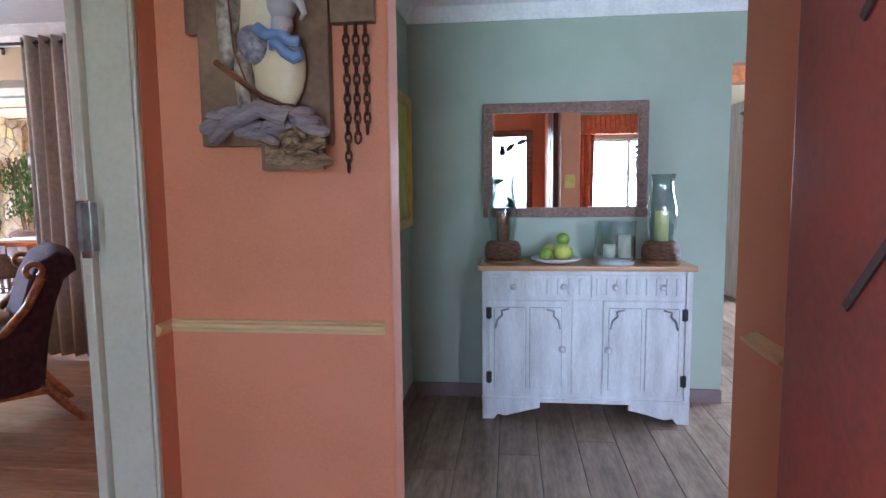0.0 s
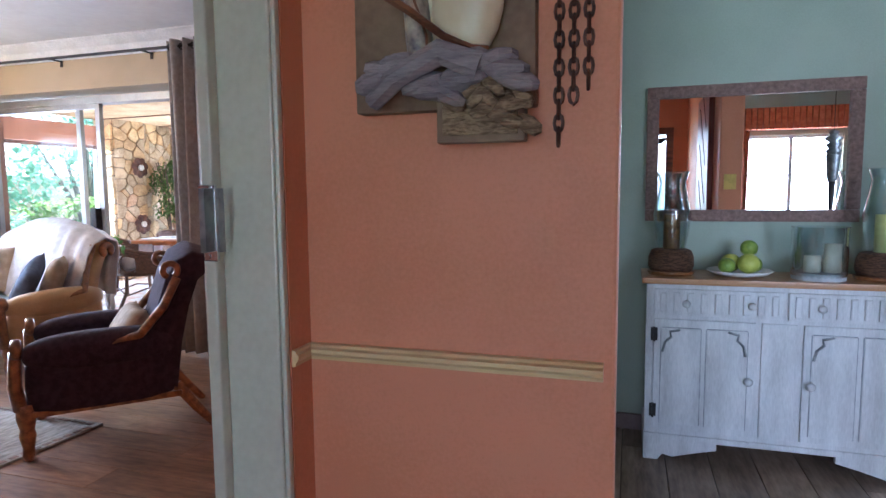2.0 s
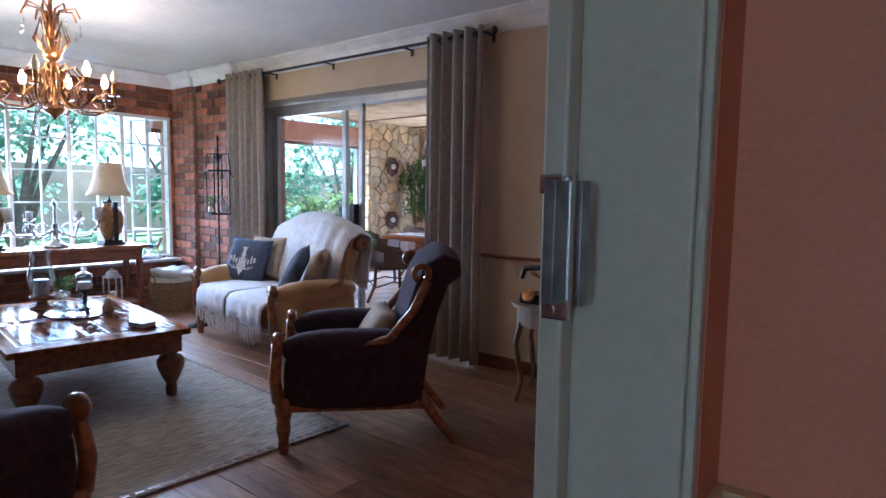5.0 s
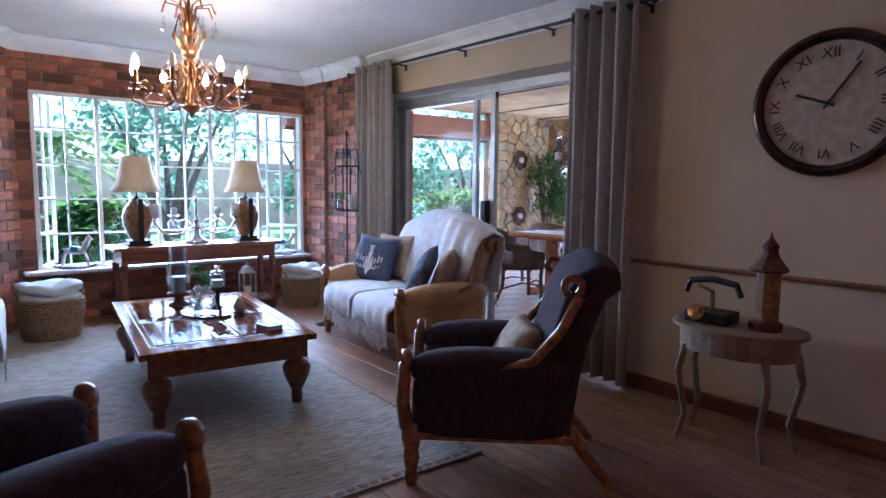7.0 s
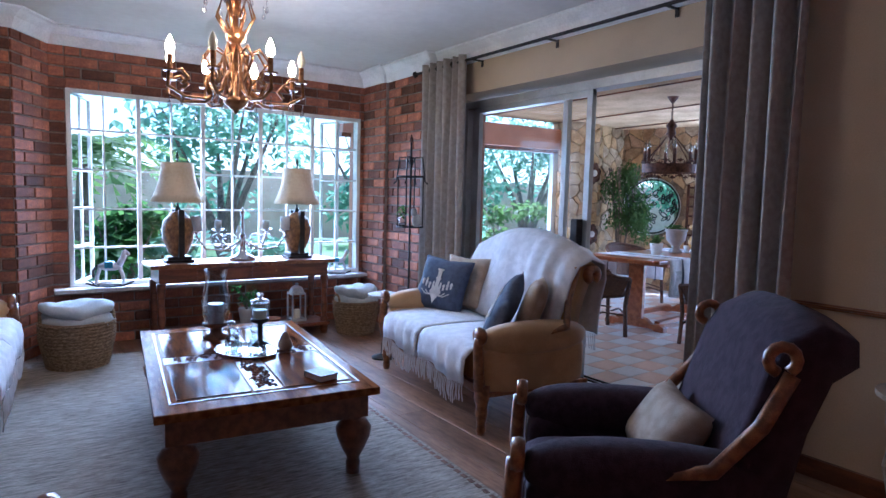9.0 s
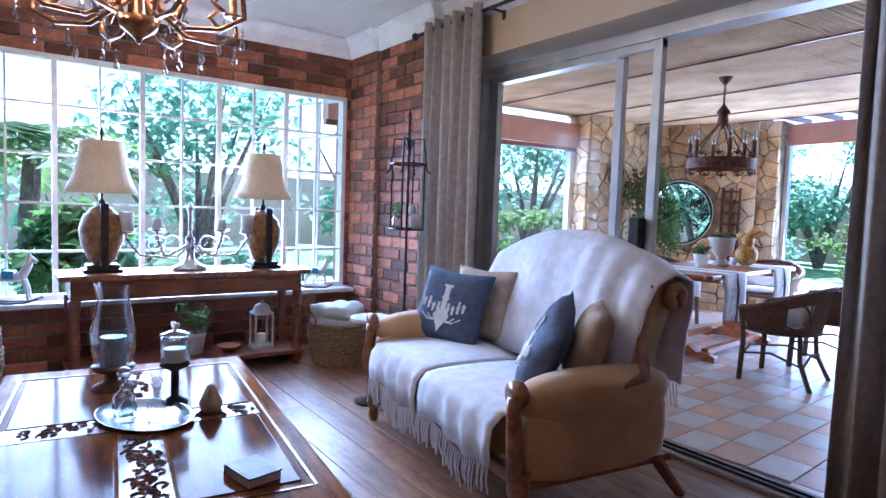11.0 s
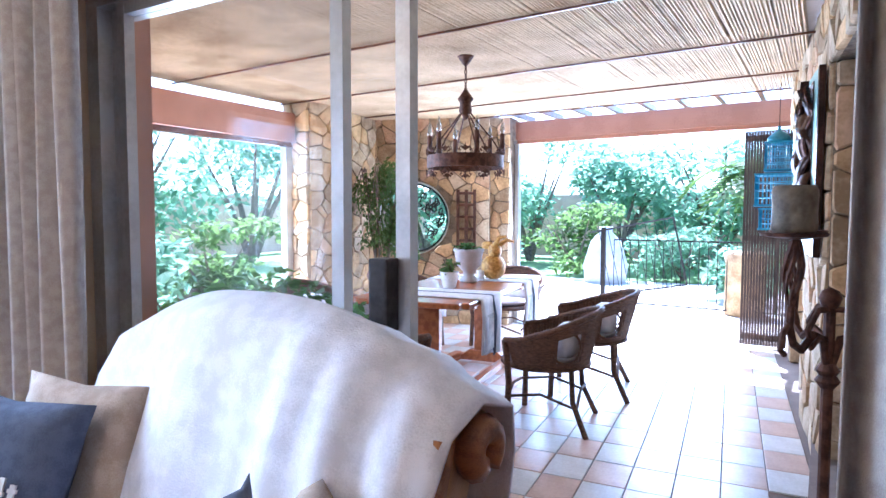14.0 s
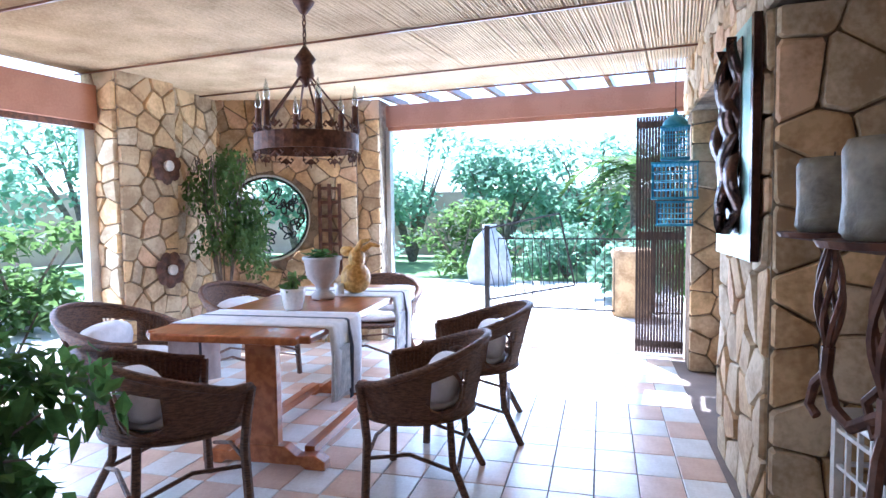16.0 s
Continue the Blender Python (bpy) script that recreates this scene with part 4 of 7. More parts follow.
CONS = mat("console_wood", (0.1, 0.03, 0.012), (0.22, 0.07, 0.026), 0.35, 4, stretch=(7, 1, 7), bump=0.15, coat=0.2)


def console():
    t = thing("console_table", "long honey-brown wooden console table with low shelf by the window", "console table", (-6.12, 4.38, 0))
    part("tabletop", boxes((-0.2, 0.2, -0.76, 0.76, 0.645, 0.68), bevel=0.008), MIDW, t)
    part("apron", boxes((-0.17, 0.17, -0.7, 0.7, 0.53, 0.645)), CONS, t)
    for y in (-0.22, 0.22):
        part("drawer", boxes((0.17, 0.18, y - 0.2, y + 0.2, 0.545, 0.635), bevel=0.003), CONS, t)
        part("knob", spin([(0.006, 0), (0.012, 0.012), (0.001, 0.02)], 10), BRASS, t).matrix_local = pose(0.18, y, 0.6, 0, 90, 0)
    for sx in (-0.15, 0.15):
        for sy in (-0.68, 0.68):
            q = part("leg", spin([(0.03, 0), (0.035, 0.04), (0.035, 0.14), (0.02, 0.16), (0.032, 0.24), (0.024, 0.36), (0.03, 0.46), (0.035, 0.48), (0.035, 0.53)], 12), CONS, t, smooth=True)
            q.location = (sx, sy, 0)
    part("shelf", boxes((-0.19, 0.19, -0.72, 0.72, 0.08, 0.11), bevel=0.005), CONS, t)


console()


def table_lamp(at, group="pair of table lamps"):
    t = thing("table_lamp", "table lamp with cream bell shade and mottled gold-brown base", "lamp", at, 0, group)
    t.scale = (1.16, 1.16, 1.36)
    part("foot", boxes((-0.08, 0.08, -0.09, 0.09, 0, 0.015), (-0.065, 0.065, -0.075, 0.075, 0.015, 0.035), bevel=0.004), BLACKM, t)
    part("base", spin([(0.04, 0.035), (0.07, 0.06), (0.105, 0.13), (0.115, 0.19), (0.095, 0.25), (0.05, 0.29), (0.02, 0.3)], 24, squash=0.95), LAMPB, t, smooth=True)
    for x in (0.075, -0.118):
        part("band", boxes((x, x + 0.043, -0.018, 0.018, 0.03, 0.31), bevel=0.004), BLACKM, t)
    part("stem", spin([(0.022, 0.3), (0.015, 0.32), (0.006, 0.33), (0.006, 0.61), (0.012, 0.615), (0.003, 0.65)], 10), BLACKM, t, smooth=True)
    bm = bmesh.new()
    n, rings = 32, []
    for r, z in [(0.175, 0.355), (0.15, 0.40), (0.125, 0.46), (0.11, 0.53), (0.105, 0.585)]:
        rings.append([bm.verts.new((r * (1 + 0.03 * math.cos(k * math.pi / 2)) * math.cos(2 * math.pi * k / n), r * math.sin(2 * math.pi * k / n), z)) for k in range(n)])
    for a, b in zip(rings, rings[1:]):
        for k in range(n):
            bm.faces.new((a[k], a[(k + 1) % n], b[(k + 1) % n], b[k]))
    ob = part("shade", bm, SHADE, t, smooth=True)
    s = ob.modifiers.new("thick", "SOLIDIFY")
    s.thickness = 0.003
    return t


table_lamp((-6.13, 3.86, 0.68))
table_lamp((-6.13, 4.86, 0.68))


def curtain(name, label, x0, x1, y, z0, z1, folds, mt, depth=0.05, at=(0, 0, 0), turn=0):
    t = thing(name, label, "curtain", at, turn)
    bm, n, rows = bmesh.new(), folds * 12, []
    for z in np.linspace(z0, z1, 7):
        s = (z1 - z) / (z1 - z0)
        rows.append([bm.verts.new((x0 + (x1 - x0) * i / n + 0.006 * math.sin(i * 0.7 + 4 * s), y + depth * math.sin(2 * math.pi * folds * i / n) * (1 + 0.15 * math.sin(i * 0.31 + 3 * s)), float(z))) for i in range(n + 1)])
    for a, b in zip(rows, rows[1:]):
        for i in range(n):
            bm.faces.new((a[i], a[i + 1], b[i + 1], b[i]))
    ob = part("cloth", bm, mt, t, smooth=True)
    s = ob.modifiers.new("thick", "SOLIDIFY")
    s.thickness = 0.004
    for k in range(folds * 2):
        x = x0 + (x1 - x0) * (k + 0.5) / (folds * 2)
        part("eyelet", tube(arc(y, z1 - 0.05, 0.022, 0, 360, 12, "yz", x), 0.004, 6), BLACKM, t)
    return t


curtain("curtain", "grey-beige linen eyelet curtain gathered beside the sliding door", -2.77, -2.26, 5.70, 0.03, 2.37, 5, CURT)
curtain("curtain", "grey-beige linen eyelet curtain gathered by the brick pier", -5.40, -4.78, 5.70, 0.03, 2.37, 6, CURT)
rod = thing("curtain_rod", "thin dark metal curtain rod above the sliding door", "curtain rod", (0, 5.70, 2.325))
part("pole", tube([(-5.5, 0, 0), (-2.2, 0, 0)], 0.011, 10), BLACKM, rod)
for x in (-5.52, -2.18):
    part("finial", spin([(0.001, -0.03), (0.02, -0.015), (0.024, 0), (0.02, 0.015), (0.001, 0.03)], 12), BLACKM, rod, smooth=True).location = (x, 0, 0)
for x in (-4.7, -3.9, -3.0, -2.25):
    part("bracket", boxes((x - 0.008, x + 0.008, 0, 0.1, -0.012, -0.002), (x - 0.012, x + 0.012, 0.094, 0.099, -0.05, 0.04)), BLACKM, rod)


def chandelier():
    t = thing("chandelier", "aged brass scroll-arm chandelier with crystal drops and lit candle bulbs", "chandelier", (-4.22, 3.76, 0))
    t.scale = (1.24, 1.24, 1)
    B = 1.66
    part("stem", spin([(0.004, B), (0.012, B + 0.02), (0.045, B + 0.05), (0.055, B + 0.085), (0.012, B + 0.09), (0.012, B + 0.36), (0.04, B + 0.38), (0.042, B + 0.42), (0.012, B + 0.45), (0.009, CH - 0.06), (0.05, CH - 0.04), (0.05, CH - 0.006)], 14), BRASS, t, smooth=True)
    rng = random.Random(8)
    for k in range(8):
        a = 2 * math.pi * k / 8 + 0.2
        c, s = math.cos(a), math.sin(a)

        def P(r, z):
            return (r * c, r * s, B + z)
        bm = tube([P(0.01, 0.36), P(0.05, 0.3), P(0.04, 0.2), P(0.06, 0.12), P(0.13, 0.06), P(0.22, 0.06), P(0.285, 0.1), P(0.28, 0.17), P(0.23, 0.19), P(0.2, 0.15), P(0.23, 0.12)], 0.008, 6)
        tube([P(0.02, 0.38), P(0.08, 0.5), P(0.05, 0.62), P(0.02, 0.5)], 0.006, 6, bm)
        tube([P(0.01, 0.55), P(0.04, 0.68), P(0.11, 0.7), P(0.13, 0.64)], 0.006, 6, bm)
        tube([P(0.04, 0.3), P(0.1, 0.34), P(0.14, 0.27), P(0.1, 0.21), P(0.07, 0.25)], 0.006, 6, bm)
        tube([P(0.1, 0.07), P(0.13, 0.16), P(0.1, 0.2), P(0.07, 0.16)], 0.006, 6, bm)
        part("arm", bm, BRASS, t, smooth=True)
        part("candle_tube", spin([(0.026, 0.17), (0.03, 0.178), (0.011, 0.182), (0.011, 0.25)], 10, bm=None), BRASS, t).location = (0.275 * c, 0.275 * s, B)
        q = part("bulb", spin([(0.008, 0.25), (0.016, 0.27), (0.017, 0.29), (0.01, 0.32), (0.002, 0.34)], 10), BULB if k in (0, 2, 3, 4, 5, 6) else WAX, t, smooth=True)
        q.location = (0.275 * c, 0.275 * s, B)
        for r, z in ((0.28, 0.05), (0.17, 0.0), (0.13, 0.58), (0.23, 0.08)):
            d = spin([(0.001, 0), (0.009, 0.015), (0.006, 0.03), (0.001, 0.045), (0.004, 0.05), (0.004, 0.058), (0.001, 0.06), (0.004, 0.068), (0.001, 0.076)], 6)
            part("crystal_drop", d, CRYSTAL, t).location = (r * c, r * s, B + z - 0.06)


chandelier()
for k in range(3):
    a = 2.1 * k
    l = new("chandelier_light", bpy.data.lights.new("chandelier_light", "POINT"))
    l.data.energy, l.data.color, l.data.shadow_soft_size = 1.3, (1.0, 0.68, 0.38), 0.05
    l.location = (-4.22 + 0.15 * math.cos(a), 3.76 + 0.15 * math.sin(a), 2.06)


def basket(at, r, h, pillow_mat):
    t = thing("woven_basket", "round seagrass basket holding pale folded pillows by the bay window", "basket", at)
    part("body", spin([(r * 0.8, 0), (r * 0.88, h * 0.1), (r, h * 0.6), (r * 0.97, h), (r * 0.9, h), (r * 0.92, h * 0.6), (r * 0.7, 0.03)], 26), SEAGR, t, smooth=True)
    bm = bmesh.new()
    for k in range(14):
        z = h * (k + 0.5) / 14
        q = r * (0.82 + 0.2 * min(1, z / h * 1.5))
        tube(arc(0, 0, q, 0, 360, 26, "xy", z), 0.008, 5, bm)
    part("weave", bm, SEAGR, t, kind="stuff")
    for s in (-1, 1):
        part("handle", tube(arc(0, h, 0.06, 0, 180, 8, "xz", s * r * 0.96), 0.01, 6), SEAGR, t)
    for k in range(2):
        p = thing("pillow", "pale blue-white folded pillow in the seagrass basket", "pillow", (at[0], at[1], at[2] + h * 0.8 + 0.07 * k), 70 + 25 * k)
        bm = bmesh.new()
        soft(bm, -r * 1.0, r * 1.0, -r * 0.72, r * 0.72, 0, 0.12, 2.5, 16)
        for v in bm.verts:
            u, w = v.co.x / r, v.co.y / r
            v.co.z += 0.035 * u * u * (1 if k else 0.3) + 0.012 * math.sin(5 * u + 3 * w) + 0.008 * math.sin(11 * w - 4 * u)
        part("cover", bm, pillow_mat, p, smooth=True)


PALEBLUE = mat("pale_blue_cotton", (0.42, 0.47, 0.5), (0.62, 0.64, 0.64), 0.9, 10, bump=0.6, fine=60, contrast=0.9)
basket((-5.83, 3.13, 0), 0.23, 0.33, PALEBLUE)
basket((-5.85, 5.32, 0), 0.2, 0.3, PALEBLUE)

# ---------------- sideboard ----------------
def sideboard():
    t = thing("sideboard", "distressed whitewashed wooden sideboard with carved doors and oak top", "sideboard", (1.13, 4.685, 0.045))
    t.scale = (1, 1, 0.948)
    hw, D = 0.515, 0.32
    part("top", boxes((-hw - 0.03, hw + 0.03, -0.025, D, 0.832, 0.86), bevel=0.008), OAK, t)
    part("carcass", boxes((-hw, hw, 0.0, D, 0.12, 0.832), (-hw - 0.012, hw + 0.012, -0.012, D, 0.1, 0.125), bevel=0.003), WHITEWASH, t)
    foot = [(0, 0), (0.06, 0), (0.08, 0.03), (0.12, 0.02), (0.17, 0.035), (0.22, 0.05), (0.3, 0.07), (0.3, 0.1), (0, 0.1)]
    for sx in (-1, 1):
        part("bracket_foot", prism([(sx * (u - hw - 0.01), v) for u, v in foot], 0.025, "xz", -0.012), WHITEWASH, t)
        part("side_foot", boxes((sx * hw - 0.01, sx * hw + 0.01, 0.013, D, 0, 0.1)), WHITEWASH, t)
    for x0, x1 in ((-0.49, 0.015), (0.03, 0.49)):
        d = part("drawer", boxes((x0, x1, -0.016, 0, 0.69, 0.81), bevel=0.004), WHITEWASH, t)
        for k in range(9):
            x = x0 + 0.035 + (x1 - x0 - 0.07) * k / 8
            part("carving", boxes((x - 0.013, x + 0.013, -0.026, -0.016, 0.705, 0.795), bevel=0.006), WHITEWASH, d)
        for k in (0.25, 0.75):
            part("knob", spin([(0.008, 0), (0.01, 0.01), (0.017, 0.02), (0.012, 0.03), (0.001, 0.032)], 12), WHITEWASH, d, smooth=True).matrix_local = pose(x0 + (x1 - x0) * k, -0.022, 0.75, 90)
    for x0, x1, kx in ((-0.49, -0.09, -0.115), (0.09, 0.49, 0.115)):
        d = part("door", boxes((x0, x1, -0.014, 0, 0.15, 0.67), bevel=0.003), WHITEWASH, t)
        mx = (x0 + x1) / 2
        for a, b in ((x0 + 0.03, mx - 0.012), (mx + 0.012, x1 - 0.03)):
            part("panel", boxes((a, b, -0.02, -0.014, 0.18, 0.63), bevel=0.003), WHITEWASH, d)
            part("groove", boxes((a - 0.004, a, -0.0165, -0.014, 0.18, 0.63), (b, b + 0.004, -0.0165, -0.014, 0.18, 0.63), (a, b, -0.0165, -0.014, 0.63, 0.635)), PEWTER, d)
        for cx, sg in ((x0 + 0.035, 1), (x1 - 0.035, -1)):
            part("scroll", tube([(cx + sg * 0.07, -0.022, 0.625), (cx + sg * 0.03, -0.022, 0.615), (cx + sg * 0.035, -0.022, 0.59), (cx + sg * 0.01, -0.022, 0.565), (cx, -0.022, 0.52)], 0.006, 6), PEWTER, d)
        part("knob", spin([(0.008, 0), (0.01, 0.012), (0.019, 0.022), (0.012, 0.034), (0.001, 0.036)], 12), WHITEWASH, d, smooth=True).matrix_local = pose(kx, -0.018, 0.41, 90)
        hx = x0 if x0 < -0.2 else x1
        for z in (0.24, 0.6):
            part("hinge", boxes((hx - 0.014, hx + 0.014, -0.02, -0.012, z - 0.03, z + 0.03), (hx - 0.004, hx + 0.004, -0.026, -0.018, z - 0.034, z + 0.034)), BLACKM, d)
    part("centre_panel", boxes((-0.065, 0.065, -0.01, 0, 0.15, 0.67), bevel=0.003), WHITEWASH, t)
    for sx in (-1, 1):
        part("post", boxes((sx * 0.51 - 0.015, sx * 0.51 + 0.015, -0.012, 0, 0.13, 0.83), bevel=0.003), WHITEWASH, t)


sideboard()
mir = thing("wall_mirror", "wide mirror in a reddish-brown carved wooden frame above the sideboard", "mirror", (1.045, 5.015, 1.405))
MW, MH, MF = 0.447, 0.315, 0.055
for nm, s in (("frame_rail", (-MW, MW, -0.03, 0, MH - MF, MH)), ("frame_rail", (-MW, MW, -0.03, 0, -MH, -MH + MF)), ("frame_stile", (-MW, -MW + MF, -0.03, 0, -MH + MF, MH - MF)), ("frame_stile", (MW - MF, MW, -0.03, 0, -MH + MF, MH - MF))):
    part(nm, boxes(s, bevel=0.008), MIRF, mir)
part("mirror_glass", boxes((-MW + MF, MW - MF, -0.012, -0.004, -MH + MF, MH - MF)), MIRROR, mir)
pic = thing("picture_frame", "gold framed picture on the green side wall", "picture", (0.175, 4.7, 1.4))
part("frame", boxes((0, 0.03, -0.25, -0.2, -0.35, 0.35), (0, 0.03, 0.2, 0.25, -0.35, 0.35), (0, 0.03, -0.2, 0.2, 0.3, 0.35), (0, 0.03, -0.2, 0.2, -0.35, -0.3), bevel=0.008), GOLD, pic)
part("picture", boxes((0, 0.012, -0.2, 0.2, -0.3, 0.3)), LEMON, pic)

# ---------------- patio things ----------------
FZ = -0.12
BEFORE4 = set(scene.objects)


def dining_table():
    t = thing("dining_table", "reddish-brown wooden trestle dining table with rounded corners on chequered tiles", "dining table", (-5.33, 9.02, FZ), 9.5)
    X, Y, Z = 0.44, 1.02, 0.79
    top = boxes((-X, X, -Y, Y, Z - 0.04, Z))
    bmesh.ops.bevel(top, geom=[e for e in top.edges if abs((e.verts[0].co - e.verts[1].co).z) > 0.03], offset=0.05, segments=4, affect="EDGES")
    part("tabletop", top, REDW, t, bevel=0.01)
    for y in (-0.62, 0.62):
        part("post", boxes((-0.09, 0.09, y - 0.03, y + 0.03, 0.1, Z - 0.09), bevel=0.008), REDW, t)
        part("foot", prism([(-0.36, 0), (-0.36, 0.05), (-0.3, 0.08), (-0.2, 0.07), (-0.13, 0.12), (0.13, 0.12), (0.2, 0.07), (0.3, 0.08), (0.36, 0.05), (0.36, 0), (0.25, 0), (0.22, 0.02), (-0.22, 0.02), (-0.25, 0)], 0.08, "xz", y - 0.04), REDW, t, bevel=0.006)
        part("cleat", boxes((-0.36, 0.36, y - 0.035, y + 0.035, Z - 0.09, Z - 0.04), bevel=0.008), REDW, t)
    for x in (-0.24, 0.24):
        part("stretcher", boxes((x - 0.03, x + 0.03, -0.58, 0.58, 0.05, 0.1), bevel=0.006), REDW, t)


dining_table()


def runner(y, w=0.42):
    t = thing("table_runner", "white linen table runner with a slate stripe and printed hanging ends", "table runner", (-5.33, 9.02, FZ), 9.5, "table runners")
    X, Z = 0.445, 0.793
    for nm, a, b, h, m in (("linen", -w / 2, w / 2, 0.0, THROW), ("stripe", 0.02, 0.05, 0.0015, STRIPE)):
        bm, rows = bmesh.new(), []
        pr = [(-X - 0.012, Z - 0.36), (-X - 0.015, Z - 0.15), (-X - 0.008, Z - 0.01), (-X + 0.01, Z), (X - 0.01, Z), (X + 0.008, Z - 0.01), (X + 0.02, Z - 0.15), (X + 0.012, Z - 0.38)]
        for x, z in pr:
            s = 1 if x > 0 else -1
            rows.append([bm.verts.new((x + s * (h + 0.012 * math.sin(k * 1.3) * (z < Z - 0.1)), y + a + (b - a) * k / 8, z + (h if z > Z - 0.02 else 0) - (0.06 * k / 8 if z < Z - 0.3 else 0))) for k in range(9)])
        for r0, r1 in zip(rows, rows[1:]):
            for k in range(8):
                bm.faces.new((r0[k], r0[k + 1], r1[k + 1], r1[k]))
        ob = part(nm, bm, m, t, smooth=True)
        sm = ob.modifiers.new("thick", "SOLIDIFY")
        sm.thickness = 0.002
    part("printed_end", boxes((X + 0.024, X + 0.026, y - w / 2 + 0.01, y + 0.01, Z - 0.37, Z - 0.12)), PRINT, t, "grey botanical print")


runner(-0.55, 0.46)
runner(0.55, 0.46)


def wicker_chair():
    t = thing("wicker_chair", "brown wicker barrel chair with rattan legs and a white round cushion", "chair", (-4.35, 8.48, FZ), -78, "chairs round the dining table")
    n = 22

    def shell(a0, a1, z0, z1, r0, r1, bm):
        g = []
        for j in range(9):
            f = j / 8
            g.append([bm.verts.new(((r0 + (r1 - r0) * f) * math.sin(radians(a0 + (a1 - a0) * i / n)), (r0 + (r1 - r0) * f) * math.cos(radians(a0 + (a1 - a0) * i / n)), z0 + (z1(a0 + (a1 - a0) * i / n) - z0) * f)) for i in range(n + 1)])
        return g

    def top(a):
        return 0.585 + 0.15 * max(0.0, math.cos(radians(a * 0.85))) ** 1.3 - 0.02 * max(0, abs(a) - 90) / 30
    bm = bmesh.new()
    g = shell(-122, 122, 0.40, top, 0.245, 0.315, bm)
    for j in range(8):
        for i in range(n):
            am = abs(-122 + 244 * (i + 0.5) / n)
            if 38 < am < 72 and 1 <= j <= 5:
                continue
            bm.faces.new((g[j][i], g[j][i + 1], g[j + 1][i + 1], g[j + 1][i]))
    ob = part("backrest", bm, WICKER, t)
    sm = ob.modifiers.new("thick", "SOLIDIFY")
    sm.thickness = 0.012
    wv = bmesh.new()
    for i in range(0, 62):
        a = -120 + 240 * i / 61
        if 38 < abs(a) < 72:
            zs = [(0.41, 0.44), (0.62, top(a))]
        else:
            zs = [(0.42, top(a))]
        for z0, z1 in zs:
            r0, r1 = 0.252 + (z0 - 0.4) * 0.22, 0.252 + (z1 - 0.4) * 0.22
            s, c = math.sin(radians(a)), math.cos(radians(a))
            tube([(r0 * s, r0 * c, z0), (r1 * s, r1 * c, z1)], 0.005, 4, wv)
    part("weave_strand", wv, WICKER, t, kind="stuff")
    part("rim", tube([(0.32 * math.sin(radians(a)), 0.32 * math.cos(radians(a)), top(a) + 0.005) for a in range(-124, 125, 8)], 0.018, 8), WICKER, t, smooth=True)
    for s in (-1, 1):
        part("opening_ring", tube([(0.283 * math.sin(radians(s * (55 + 18 * math.cos(q)))), 0.283 * math.cos(radians(s * (55 + 18 * math.cos(q)))), 0.53 + 0.095 * math.sin(q)) for q in np.linspace(0, 6.28, 15)], 0.008, 5), WICKER, t)
        part("arm_front", tube([(s * 0.235, -0.175, 0.0), (s * 0.225, -0.165, 0.3), (s * 0.25, -0.17, 0.45), (s * 0.268, -0.18, 0.565)], 0.018, 7), WICKER, t)
    part("seat", spin([(0.24, 0.375), (0.265, 0.385), (0.265, 0.40), (0.24, 0.41)], 26), WICKER, t, smooth=True)
    for sx, sy in ((-1, 1), (1, 1)):
        part("leg", tube([(sx * 0.19, sy * 0.18, 0.385), (sx * 0.2, sy * 0.19, 0.2), (sx * 0.235, sy * (0.2 if sy < 0 else 0.27), 0.0)], 0.016, 7), WICKER, t)
    for p, q in (((-0.2, -0.19), (0.2, -0.19)), ((-0.2, 0.21), (0.2, 0.21)), ((-0.2, -0.19), (-0.2, 0.21)), ((0.2, -0.19), (0.2, 0.21))):
        part("stretcher", tube([(p[0], p[1], 0.2), ((p[0] + q[0]) * 0.5, (p[1] + q[1]) * 0.5, 0.23), (q[0], q[1], 0.16)], 0.009, 6), WICKER, t)
    bm = bmesh.new()
    soft(bm, -0.2, 0.2, -0.2, 0.2, 0.405, 0.47, 2.6, 8)
    part("seat_cushion", bm, THROW, t, smooth=True)
    bm = bmesh.new()
    soft(bm, -0.2, 0.2, 0.05, 0.2, 0.43, 0.64, 2.6, 8)
    part("back_cushion", bm, THROW, t, smooth=True)
    return t


ch = wicker_chair()
ch.scale = (1.12, 1.12, 1.03)
for x, y, a in ((-4.385, 9.33, -75), (-6.43, 8.60, 108), (-6.39, 9.77, 88), (-5.3, 7.88, 150), (-5.63, 10.45, 8)):
    copy_thing(ch, pose(x, y, FZ, 0, 0, a) @ Matrix.Diagonal((1.12, 1.12, 1.03, 1)))


